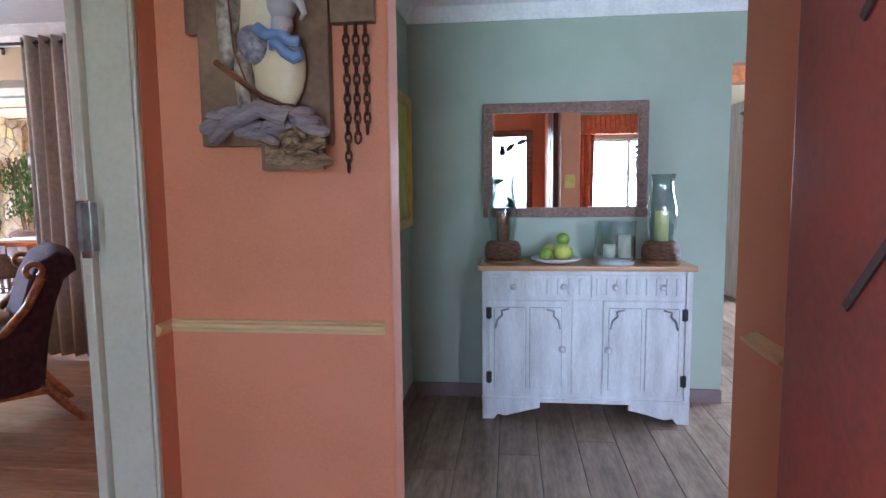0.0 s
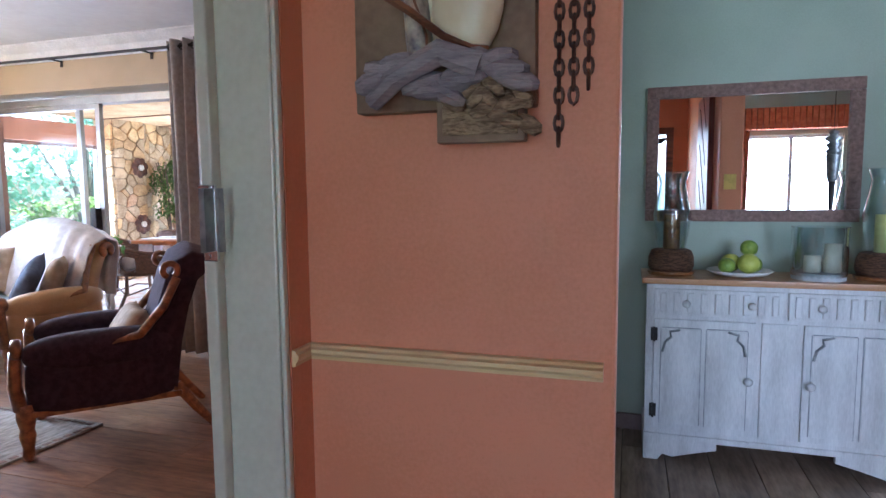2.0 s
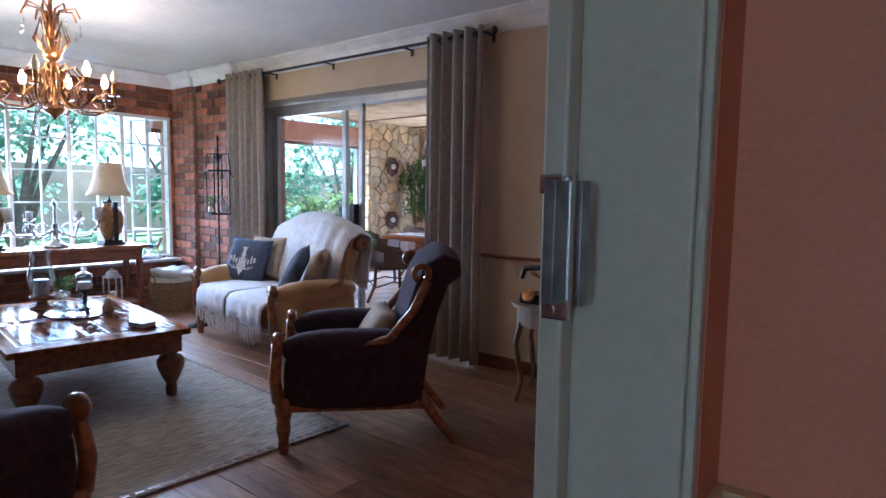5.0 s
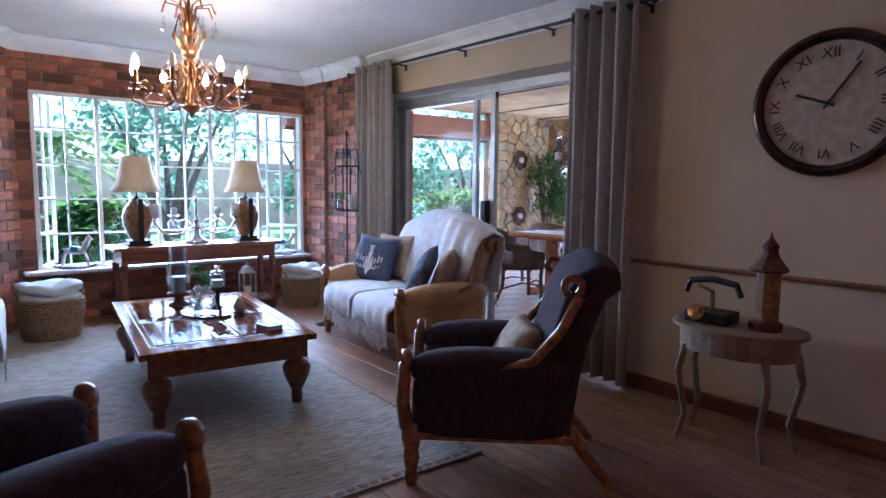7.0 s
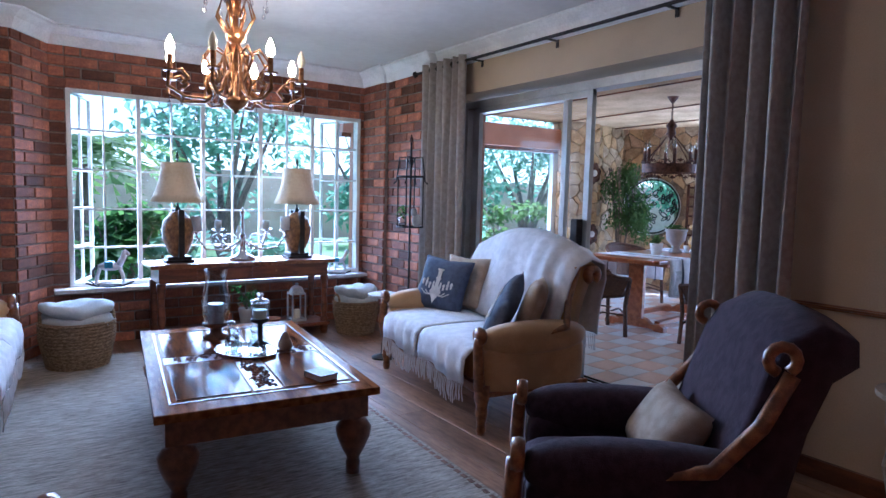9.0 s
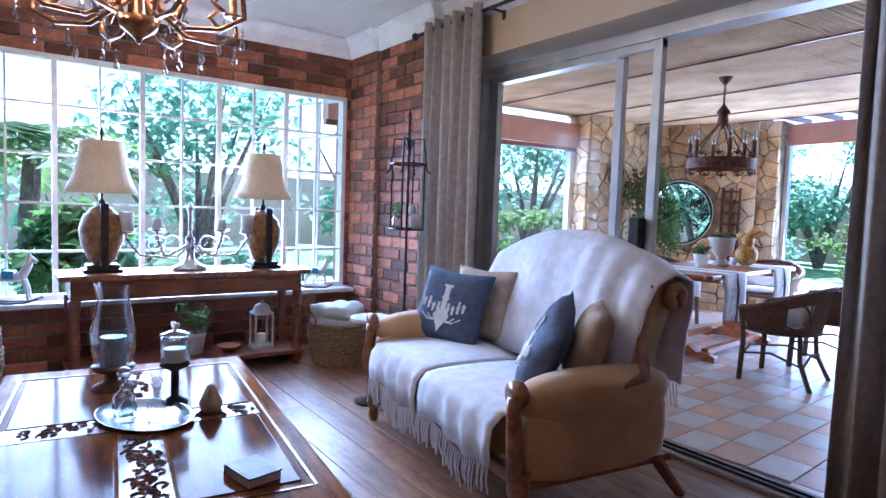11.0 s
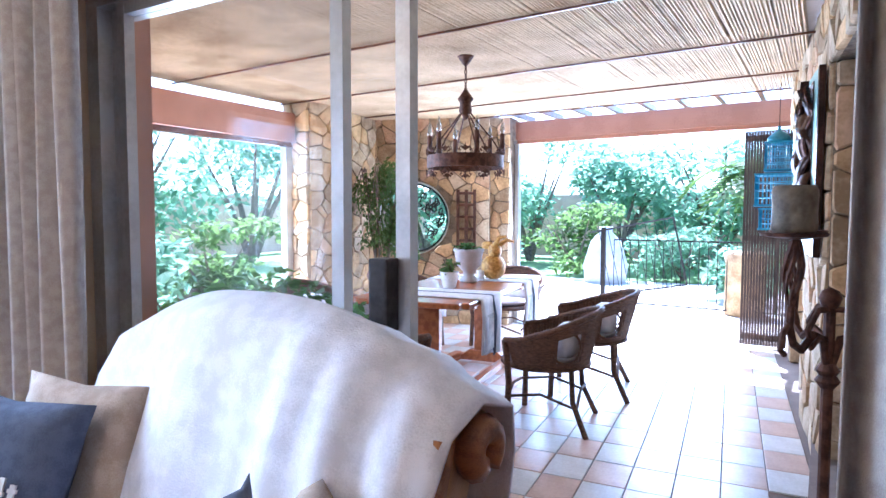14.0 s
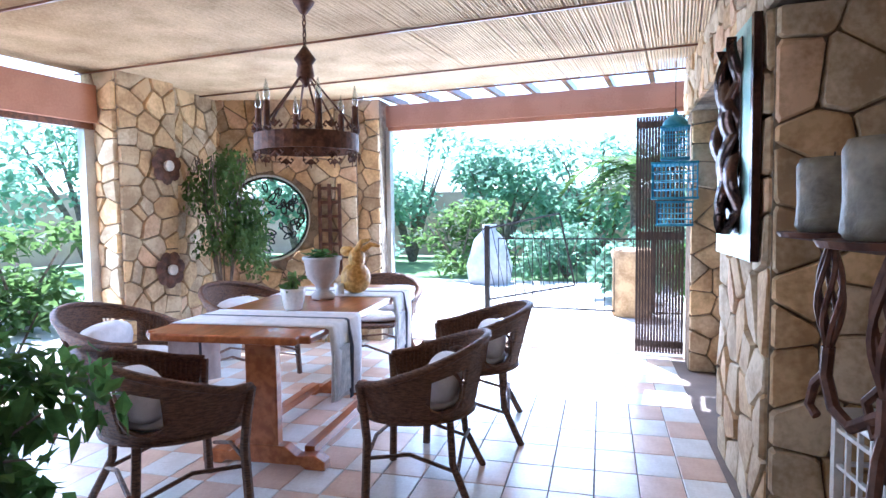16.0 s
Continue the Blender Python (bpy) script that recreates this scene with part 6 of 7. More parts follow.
# ---------------- hall things ----------------
def wall_sculpture():
    t = thing("wall_sculpture", "ceramic and driftwood bird sculpture on dark boards against the orange wall", "wall sculpture", (0.014, 2.803, -0.02))
    part("board", boxes((0.115, 0.385, -0.03, 0, 1.375, 2.0), bevel=0.004), BOARD, t)
    part("board", boxes((0.085, 0.14, -0.022, -0.0, 1.6, 2.0), bevel=0.004), BOARD, t)
    part("board", boxes((0.25, 0.375, -0.055, -0.03, 1.325, 1.43), bevel=0.003), BOARD, t)
    part("board", boxes((0.388, 0.475, -0.028, 0, 1.61, 2.0), bevel=0.004), BOARD, t)
    part("lower_plate", boxes((0.26, 0.365, -0.06, -0.055, 1.335, 1.42)), SEAGR, t)
    def tilt(x, z, a):
        return Matrix.Translation((x, 0, z)) @ pose(0, 0, 0, 0, a, 0) @ Matrix.Translation((-x, 0, -z))
    bm = bmesh.new()
    soft(bm, 0.2, 0.29, -0.055, -0.02, 1.45, 1.86, 2.2, 10, tilt(0.245, 1.6, 8))
    part("body", bm, ARTC, t, smooth=True)
    bm = bmesh.new()
    soft(bm, 0.245, 0.345, -0.085, -0.03, 1.435, 1.585, 2.2, 10, tilt(0.295, 1.5, 10))
    part("belly", bm, ARTC, t, smooth=True)
    for x0, x1, z0, z1, a in ((0.165, 0.21, 1.52, 1.9, 4), (0.212, 0.247, 1.41, 1.56, -4)):
        bm = bmesh.new()
        soft(bm, x0, x1, -0.08, -0.02, z0, z1, 2.6, 10, tilt((x0 + x1) / 2, z0, a))
        part("spotted_wing", bm, ARTS, t, smooth=True)
    part("wing_edge", tube([(0.21, -0.07, 1.8), (0.207, -0.08, 1.65), (0.215, -0.08, 1.55), (0.243, -0.075, 1.47), (0.243, -0.07, 1.42)], 0.002, 5), DARKW, t)
    for pts, r in (([(0.262, 1.592), (0.283, 1.577), (0.309, 1.58), (0.326, 1.565), (0.346, 1.562)], 0.011), ([(0.29, 1.56), (0.304, 1.56), (0.317, 1.545), (0.334, 1.533), (0.35, 1.54)], 0.012)):
        bm = tube([(x, -0.085, z) for x, z in pts], r, 8)
        tube([(x, -0.094, z - r * 0.9) for x, z in pts], 0.002, 5, bm)
        part("collar", bm, ARTB, t, smooth=True)
    bm = bmesh.new()
    soft(bm, 0.222, 0.28, -0.095, -0.05, 1.525, 1.6, 2.2, 8, tilt(0.25, 1.56, -20))
    part("breast", bm, ARTF, t, smooth=True)
    bm = bmesh.new()
    soft(bm, 0.285, 0.34, -0.11, -0.05, 1.6, 1.67, 2.1, 8)
    soft(bm, 0.29, 0.33, -0.1, -0.05, 1.575, 1.62, 2.3, 8)
    tube([(0.325, -0.085, 1.645), (0.35, -0.09, 1.635), (0.359, -0.09, 1.612), (0.352, -0.09, 1.6)], 0.012, 8, bm, 0.003)
    part("head", bm, ALABAS, t, smooth=True)
    part("eye", spin([(0.001, 0), (0.007, 0.001), (0.005, 0.004), (0.001, 0.005)], 12), ARTB, t).matrix_local = pose(0.312, -0.108, 1.64, 90)
    part("strap", tube([(0.18, -0.085, 1.53), (0.23, -0.1, 1.495), (0.275, -0.1, 1.46), (0.31, -0.09, 1.445), (0.33, -0.08, 1.445)], 0.007, 6, taper=0.004), DARKW, t)
    rng = random.Random(31)
    for k in range(15):
        x, z = 0.17 + 0.014 * k, 1.41 + 0.02 * math.sin(k * 0.7)
        m = Matrix.Translation((x, -0.08, z)) @ Euler((rng.uniform(-0.5, 0.5), rng.uniform(-0.4, 0.5), 0)).to_matrix().to_4x4()
        bm = bmesh.new()
        soft(bm, -0.035, 0.035, -0.02, 0.02, -0.012, 0.014, 2.2, 5, m)
        part("driftwood", bm, DRIFT, t)
    bm = tube([(0.16, -0.07, 1.385), (0.2, -0.09, 1.41), (0.27, -0.1, 1.44), (0.32, -0.09, 1.42)], 0.014, 8, taper=0.02)
    part("driftwood", bm, DRIFT, t)
    for k in range(14):
        x, z = 0.28 + 0.008 * k, 1.38 - 0.002 * k + rng.uniform(-0.02, 0.03)
        m = Matrix.Translation((x, -0.075, z)) @ Euler((rng.uniform(-1, 1), rng.uniform(-1, 1), 0)).to_matrix().to_4x4()
        bm = bmesh.new()
        soft(bm, -0.02, 0.02, -0.006, 0.006, -0.012, 0.012, 2.2, 4, m)
        part("ceramic_shard", bm, SEAGR, t, smooth=True)
    for x, z0 in ((0.415, 1.34), (0.435, 1.385), (0.455, 1.42)):
        z, k = 1.61, 0
        while z > z0:
            part("chain_link", tube([(x + 0.006 * math.cos(q) * (k % 2), -0.012 + 0.006 * math.cos(q) * (1 - k % 2), z - 0.012 + 0.013 * math.sin(q)) for q in np.linspace(0, 6.283, 9)], 0.0025, 5), RUSTM, t)
            z -= 0.019
            k += 1


wall_sculpture()
TOPZ = 0.86


def hurricane(x, y, candle):
    t = thing("hurricane_lamp", "clear glass hurricane lamp on a brown woven base with a candle", "candle lamp", (x, y, TOPZ), 0, "hurricane lamps on the sideboard")
    part("foot", spin([(0.095, 0), (0.1, 0.008), (0.1, 0.015), (0.09, 0.018)], 22), MIDW, t)
    part("base", spin([(0.09, 0.018), (0.098, 0.04), (0.096, 0.08), (0.085, 0.108), (0.07, 0.115)], 24), WICKER, t, smooth=True)
    part("candle", spin([(0.035, 0.115), (0.035, 0.27), (0.01, 0.268)], 16), candle, t, smooth=True)
    g = spin([(0.06, 0.115), (0.075, 0.2), (0.08, 0.27), (0.062, 0.36), (0.055, 0.41), (0.068, 0.46)], 24)
    bmesh.ops.delete(g, geom=[f for f in g.faces if len(f.verts) > 4], context="FACES_ONLY")
    part("glass_chimney", g, GLASSY, t, smooth=True)


hurricane(0.71, 4.82, LAMPB)
hurricane(1.53, 4.82, WAXY)
plate = thing("fruit_plate", "white plate of lemons and limes on the sideboard", "plate", (0.99, 4.8, TOPZ))
part("plate", spin([(0.05, 0), (0.11, 0.012), (0.135, 0.028), (0.13, 0.03), (0.1, 0.018), (0.01, 0.008)], 26), WPORC, plate, smooth=True)
for x, y, z, r, m in ((-0.055, -0.03, 0.05, 0.036, LIME), (0.03, -0.03, 0.06, 0.045, LEMON), (0.06, 0.03, 0.05, 0.036, LIME), (-0.03, 0.04, 0.055, 0.042, LEMON), (0.035, 0.0, 0.125, 0.036, LIME)):
    f = thing("lime" if m is LIME else "lemon", ("green lime" if m is LIME else "yellow-green lemon") + " piled on the white plate", "fruit", (0.99 + x, 4.8 + y, TOPZ + z))
    bm = bmesh.new()
    soft(bm, -r, r, -r, r, -r * 0.95, r * 0.95, 2.05, 9)
    part("fruit_body", bm, m, f, smooth=True)
jar = thing("glass_candle_jar", "wide clear glass jar with three white candles and shells", "glass jar", (1.29, 4.79, TOPZ))
g = spin([(0.1, 0.01), (0.105, 0.03), (0.105, 0.21), (0.108, 0.22)], 28)
bmesh.ops.delete(g, geom=[f for f in g.faces if len(f.verts) > 4], context="FACES_ONLY")
part("glass", g, GLASSY, jar, smooth=True)
part("bottom", spin([(0.1, 0), (0.103, 0.03), (0.01, 0.03)], 26), ALABAS, jar)
for x, y, h in ((-0.03, -0.02, 0.07), (0.045, -0.02, 0.12), (0.0, 0.04, 0.05)):
    part("candle", spin([(0.032, 0.032), (0.032, 0.03 + h), (0.005, 0.03 + h)], 14), WAX, jar, smooth=True).location = (x, y, 0)
sw = thing("switch_plate", "small square cream wall plate on the orange wall end", "switch", (1.28, 2.842, 1.3))
part("plate", boxes((-0.045, 0.045, 0, 0.01, -0.06, 0.06), bevel=0.003), GOLD, sw)
fd = thing("front_door", "glazed front door with black iron leaf tracery and a dark frame", "door", (0.2, -0.34, 0))
part("frame", boxes((0, 0.09, 0, 0.08, 0, 2.04), (0.76, 0.85, 0, 0.08, 0, 2.04), (0.09, 0.76, 0, 0.08, 1.95, 2.04), (0.09, 0.76, 0, 0.08, 0, 0.25), bevel=0.004), DARKW, fd)
part("glass", boxes((0.09, 0.76, 0.03, 0.036, 0.25, 1.95)), GLASS, fd).visible_shadow = False
rng = random.Random(9)
for k in range(26):
    x, z, b, L = rng.uniform(0.15, 0.7), rng.uniform(0.35, 1.88), rng.uniform(0, 3.1), 0.09
    bm = prism([(x + u * math.cos(b) - v * math.sin(b), z + u * math.sin(b) + v * math.cos(b)) for u, v in ((-L, 0), (-L / 2, 0.03), (0, 0.037), (L / 2, 0.025), (L, 0), (L / 2, -0.025), (0, -0.037), (-L / 2, -0.03))], 0.008, "xz", 0.045)
    part("iron_leaf", bm, BLACKM, fd)
wd = thing("window_2", "cottage window behind orange curtains", "window", (1.75, 0.34, 0.95))
wd["kind"] = "structure"
part("window_frame", boxes((0, 0.04, 0, 0.04, 0, 0.9), (0.96, 1.0, 0, 0.04, 0, 0.9), (0.48, 0.52, 0, 0.04, 0, 0.9), (0.04, 0.96, 0, 0.04, 0, 0.04), (0.04, 0.96, 0, 0.04, 0.86, 0.9), (0.04, 0.96, 0.01, 0.03, 0.44, 0.46)), WHITEM, wd)
curtain("orange_curtain", "orange satin curtain beside the cottage window", 1.48, 1.8, 0.5, 0.05, 1.95, 4, ORANGEC, 0.03)
vl = thing("curtain_pelmet", "orange-brown pleated curtain pelmet over the window", "pelmet", (1.45, 0.42, 1.9))
part("pelmet", boxes(*[(0.06 * k, 0.06 * k + 0.05, 0, 0.14, 0, 0.24) for k in range(24)], bevel=0.006), ORANGEC, vl)
pf_ = thing("hanging_pewter_ornament", "long tapered pewter and black ornament hanging in the kitchen opening", "ornament", (1.66, 4.0, 0.98))
part("shaft", spin([(0.001, 0), (0.016, 0.01), (0.016, 0.03), (0.008, 0.05), (0.018, 0.25), (0.02, 0.3)], 14), BLACKM, pf_, smooth=True)
part("sleeve", spin([(0.02, 0.3), (0.028, 0.32), (0.038, 0.45), (0.04, 0.46)], 16), PEWTER, pf_, smooth=True)
part("finial", spin([(0.03, 0.46), (0.045, 0.48), (0.025, 0.495), (0.045, 0.515), (0.025, 0.53), (0.055, 0.55), (0.02, 0.57), (0.03, 0.59), (0.001, 0.6)], 16), PEWTER, pf_, smooth=True)
part("cord", tube([(0, 0, 0.6), (0, 0, CH - 0.98)], 0.002, 4), BLACKM, pf_)

# kitchen seen through the opening
kc = thing("kitchen_cabinet", "tall cream kitchen cabinet with a built-in oven and drawers", "cabinet", (3.1, 8.0, 0))
part("carcass", boxes((0, 0.75, 0, 0.58, 0.08, 2.1), (0.02, 0.73, 0.03, 0.58, 0, 0.08)), WHITEWASH, kc)
for z0, z1 in ((0.1, 0.38), (0.4, 0.66), (0.68, 0.9), (0.92, 1.08), (1.5, 2.05)):
    d = part("drawer" if z1 < 1.2 else "door", boxes((0.02, 0.73, -0.02, 0, z0, z1), bevel=0.004), WHITEWASH, kc)
    part("handle", boxes((0.3, 0.45, -0.04, -0.02, (z0 + z1) / 2 - 0.01, (z0 + z1) / 2 + 0.01)), BLACKM, d)
part("oven_trim", boxes((0.03, 0.72, -0.015, 0, 1.1, 1.48), bevel=0.004), SILVER, kc)
part("oven_glass", boxes((0.08, 0.6, -0.025, -0.015, 1.14, 1.4)), BRONZE, kc)
kc2 = thing("kitchen_cabinet", "cream kitchen base cabinet beside the tall oven unit", "cabinet", (3.87, 8.0, 0))
part("carcass", boxes((0, 2.2, 0, 0.58, 0.0, 0.88), (-0.01, 2.22, -0.02, 0.59, 0.88, 0.91)), WHITEWASH, kc2)
for x in (3.35, 3.95):
    kch = thing("kitchen_chair", "dark slatted curved kitchen chair on the wooden floor", "chair", (x, 6.7, 0), 20, "kitchen chairs")
    for s in (-1, 1):
        part("back_post", prism([(0.0, 0), (0.06, 0), (0.02, 0.35), (0.0, 0.7), (0.07, 1.0), (0.0, 1.0), (-0.07, 0.7), (-0.05, 0.35)], 0.05, "yz", s * 0.2 - 0.025), BLACKM, kch)
    part("seat", boxes((-0.22, 0.22, -0.42, 0.02, 0.43, 0.47), bevel=0.01), BLACKM, kch)
    for k in range(5):
        part("slat", boxes((-0.175, 0.175, -0.03, -0.01, 0.55 + 0.1 * k, 0.58 + 0.1 * k)), BLACKM, kch)
    for s in (-1, 1):
        part("leg", boxes((s * 0.19 - 0.02, s * 0.19 + 0.02, -0.41, -0.37, 0, 0.43)), BLACKM, kch)
for k in range(3):
    struct("kitchen_beam_%d" % (k + 1), boxes((0.15, 6.2, 5.6 + k, 5.75 + k, 2.2, 2.4)), REDW, "reddish wooden ceiling beam")

# ---------------- living room small things ----------------
CT = pose(-4.02, 3.73, 0.418, 0, 0, -7)


def on_ct(x, y):
    return tuple(CT @ Vector((x, y, 0)))


def opened(profile, n=24):
    g = spin(profile, n)
    bmesh.ops.delete(g, geom=[f for f in g.faces if len(f.verts) > 4], context="FACES_ONLY")
    return g


hl = thing("glass_hurricane", "tall clear glass hurricane on a dark turned wooden foot", "candle lamp", on_ct(-0.42, -0.07))
part("foot", spin([(0.07, 0), (0.072, 0.012), (0.035, 0.03), (0.03, 0.06), (0.07, 0.075), (0.075, 0.09)], 20), DARKW, hl, smooth=True)
part("glass_chimney", opened([(0.06, 0.09), (0.075, 0.15), (0.08, 0.22), (0.06, 0.31), (0.055, 0.35), (0.065, 0.4)]), GLASSY, hl, smooth=True)
part("candle", spin([(0.045, 0.09), (0.045, 0.2), (0.01, 0.195)], 16), PEWTER, hl)
tr = thing("silver_tray", "oval silver tray with a raised rim on the coffee table", "tray", on_ct(-0.03, 0.02), 20)
part("tray", spin([(0.16, 0), (0.17, 0.004), (0.19, 0.018), (0.185, 0.018), (0.165, 0.007), (0.01, 0.006)], 30, squash=0.7), SILVER, tr, smooth=True)
for i, (x, y, h, r) in enumerate(((-0.04, -0.06, 0.12, 0.032), (0.04, -0.05, 0.1, 0.026), (0.07, 0.03, 0.11, 0.026))):
    b = thing("glass_decanter", "small clear glass decanter with stopper on the silver tray", "bottle", tuple(CT @ Vector((-0.03 + x, 0.02 + y, 0.009))), 0, "decanters on the tray")
    part("bottle", spin([(r, 0), (r * 1.1, 0.02), (r * 1.05, h * 0.55), (r * 0.4, h * 0.72), (r * 0.4, h * 0.95), (r * 0.6, h)], 18), GLASSY, b, smooth=True)
    part("stopper", spin([(r * 0.35, h), (r * 0.75, h + 0.015), (r * 0.5, h + 0.035), (0.001, h + 0.04)], 12), CRYSTAL, b, smooth=True)
cj = thing("lidded_glass_jar", "glass jar with a bird lid on a tall dark stand", "candle jar", on_ct(-0.15, 0.12))
part("stand", spin([(0.045, 0), (0.045, 0.01), (0.014, 0.03), (0.014, 0.12), (0.05, 0.14), (0.05, 0.15)], 16), BLACKM, cj, smooth=True)
part("jar", spin([(0.045, 0.15), (0.048, 0.16), (0.048, 0.23), (0.04, 0.24)], 20), GLASSY, cj, smooth=True)
part("candle", spin([(0.036, 0.153), (0.036, 0.2), (0.01, 0.2)], 16), WAX, cj)
part("lid", spin([(0.05, 0.24), (0.05, 0.25), (0.02, 0.262), (0.001, 0.265)], 18), CRYSTAL, cj, smooth=True)
part("bird_knob", tube([(-0.03, 0, 0.285), (-0.01, 0, 0.27), (0.015, 0, 0.272), (0.035, 0, 0.29)], 0.009, 8), WPORC, cj, smooth=True)
pe = thing("stone_pear", "taupe stone pear ornament on the coffee table", "ornament", on_ct(0.0, 0.22))
part("pear_body", spin([(0.02, 0), (0.036, 0.02), (0.038, 0.04), (0.022, 0.075), (0.014, 0.095), (0.004, 0.102)], 16), TAUPE, pe, smooth=True)
bk = thing("book", "small dark book on the coffee table", "book", on_ct(0.55, 0.25), 12)
part("pages", boxes((-0.06, 0.06, -0.045, 0.045, 0.004, 0.026)), PALEF, bk)
part("cover", boxes((-0.064, 0.064, -0.048, 0.048, 0, 0.004), (-0.064, 0.064, -0.048, 0.048, 0.026, 0.03), (-0.064, -0.06, -0.048, 0.048, 0.004, 0.026)), BLACKM, bk)


def candelabra():
    t = thing("candelabra", "silver scroll-arm candelabra with crystals and grey candles on the console", "candelabra", (-6.08, 4.36, 0.68), 90)
    t.scale = (1.55, 1.2, 1.45)
    part("foot", spin([(0.07, 0), (0.075, 0.012), (0.04, 0.03), (0.02, 0.05), (0.012, 0.12), (0.02, 0.14), (0.008, 0.16), (0.008, 0.26), (0.015, 0.28), (0.001, 0.31)], 16), SILVER, t, smooth=True)
    for s in (-1, 1):
        for r, z in ((0.24, 0.16), (0.13, 0.17)):
            part("arm", tube([(0, 0, 0.12), (s * r * 0.4, 0, 0.06), (s * r * 0.8, 0, 0.07), (s * r, 0, z - 0.02), (s * r, 0, z)], 0.006, 6), SILVER, t, smooth=True)
            part("scroll", tube(arc(s * r * 0.55, 0.12, 0.035, 0, 300, 10), 0.004, 5), SILVER, t)
            part("cup", spin([(0.01, z), (0.032, z + 0.01), (0.034, z + 0.014)], 14), SILVER, t).location = (s * r, 0, 0)
            c = thing("candle", "grey pillar candle on the silver candelabra", "candle", (-6.08, 4.36 + s * r * 1.55, 0.68 + (z + 0.014) * 1.45), 0, "candelabra candles")
            rr, hh = (0.042, 0.12) if r > 0.2 else (0.028, 0.07)
            part("wax", spin([(rr, 0), (rr, hh), (0.006, hh - 0.004)], 16), ALABAS, c, smooth=True)
            part("crystal_drop", spin([(0.001, 0), (0.008, 0.012), (0.005, 0.03), (0.001, 0.04)], 8), CRYSTAL, t).location = (s * r, 0, z - 0.05)


candelabra()


def rocking_horse(at, turn, s=1.0):
    t = thing("rocking_horse", "small grey and white painted rocking horse on the window sill", "ornament", at, turn, "rocking horses")
    bm = bmesh.new()
    soft(bm, -0.08 * s, 0.08 * s, -0.03 * s, 0.03 * s, 0.12 * s, 0.18 * s, 2.3, 8)
    tube([(0.06 * s, 0, 0.16 * s), (0.09 * s, 0, 0.22 * s), (0.1 * s, 0, 0.26 * s)], 0.024 * s, 8, bm, 0.018 * s)
    tube([(0.09 * s, 0, 0.265 * s), (0.13 * s, 0, 0.235 * s)], 0.018 * s, 8, bm, 0.011 * s)
    part("horse_body", bm, WHITEWASH, t, smooth=True)
    for x in (-0.065, 0.065):
        for y in (-0.02, 0.02):
            part("leg", tube([(x * s, y * s, 0.14 * s), (x * 1.3 * s, y * s, 0.08 * s), (x * 1.4 * s, y * s, 0.02 * s)], 0.009 * s, 6), WHITEWASH, t)
    part("tail", tube([(-0.08 * s, 0, 0.16 * s), (-0.11 * s, 0, 0.12 * s), (-0.11 * s, 0, 0.07 * s)], 0.01 * s, 6), BLACKM, t)
    part("saddle", boxes((-0.03 * s, 0.025 * s, -0.034 * s, 0.034 * s, 0.14 * s, 0.187 * s), bevel=0.006), BLUEP, t)
    for y in (-0.035, 0.035):
        part("rocker", tube([(-0.15 * s, y * s, 0.035 * s), (-0.08 * s, y * s, 0.012 * s), (0, y * s, 0.008 * s), (0.08 * s, y * s, 0.012 * s), (0.15 * s, y * s, 0.035 * s)], 0.007 * s, 6), BLACKM, t)


rocking_horse((-6.38, 3.4, 0.47), 70, 1.1)
rocking_horse((-6.38, 5.38, 0.47), 60, 0.9)
lt = thing("lantern", "white glass-sided lantern with a candle under the console", "lantern", (-6.1, 4.85, 0.11))
part("base", boxes((-0.07, 0.07, -0.07, 0.07, 0, 0.02), (-0.065, 0.065, -0.065, 0.065, 0.24, 0.255)), ALABAS, lt)
for x in (-0.06, 0.06):
    for y in (-0.06, 0.06):
        part("post", boxes((x - 0.006, x + 0.006, y - 0.006, y + 0.006, 0.02, 0.24)), ALABAS, lt)
part("roof", spin([(0.07, 0.255), (0.05, 0.3), (0.015, 0.32), (0.015, 0.34)], 12), ALABAS, lt)
part("candle", spin([(0.03, 0.02), (0.03, 0.1), (0.005, 0.1)], 14), WAX, lt)
pot_plant("small_pot_plant", "grey pot with small green leaves on the console shelf", (-6.1, 4.4, 0.11), 0.07, 0.15, ALABAS, 160, 0.04, 0.12, 15, LEAF)
bx_ = thing("pink_bowl", "small reddish bowl on the console shelf", "bowl", (-6.08, 4.62, 0.11))
part("bowl", spin([(0.03, 0), (0.07, 0.03), (0.08, 0.045), (0.07, 0.045), (0.02, 0.01)], 18), REDW, bx_, smooth=True)


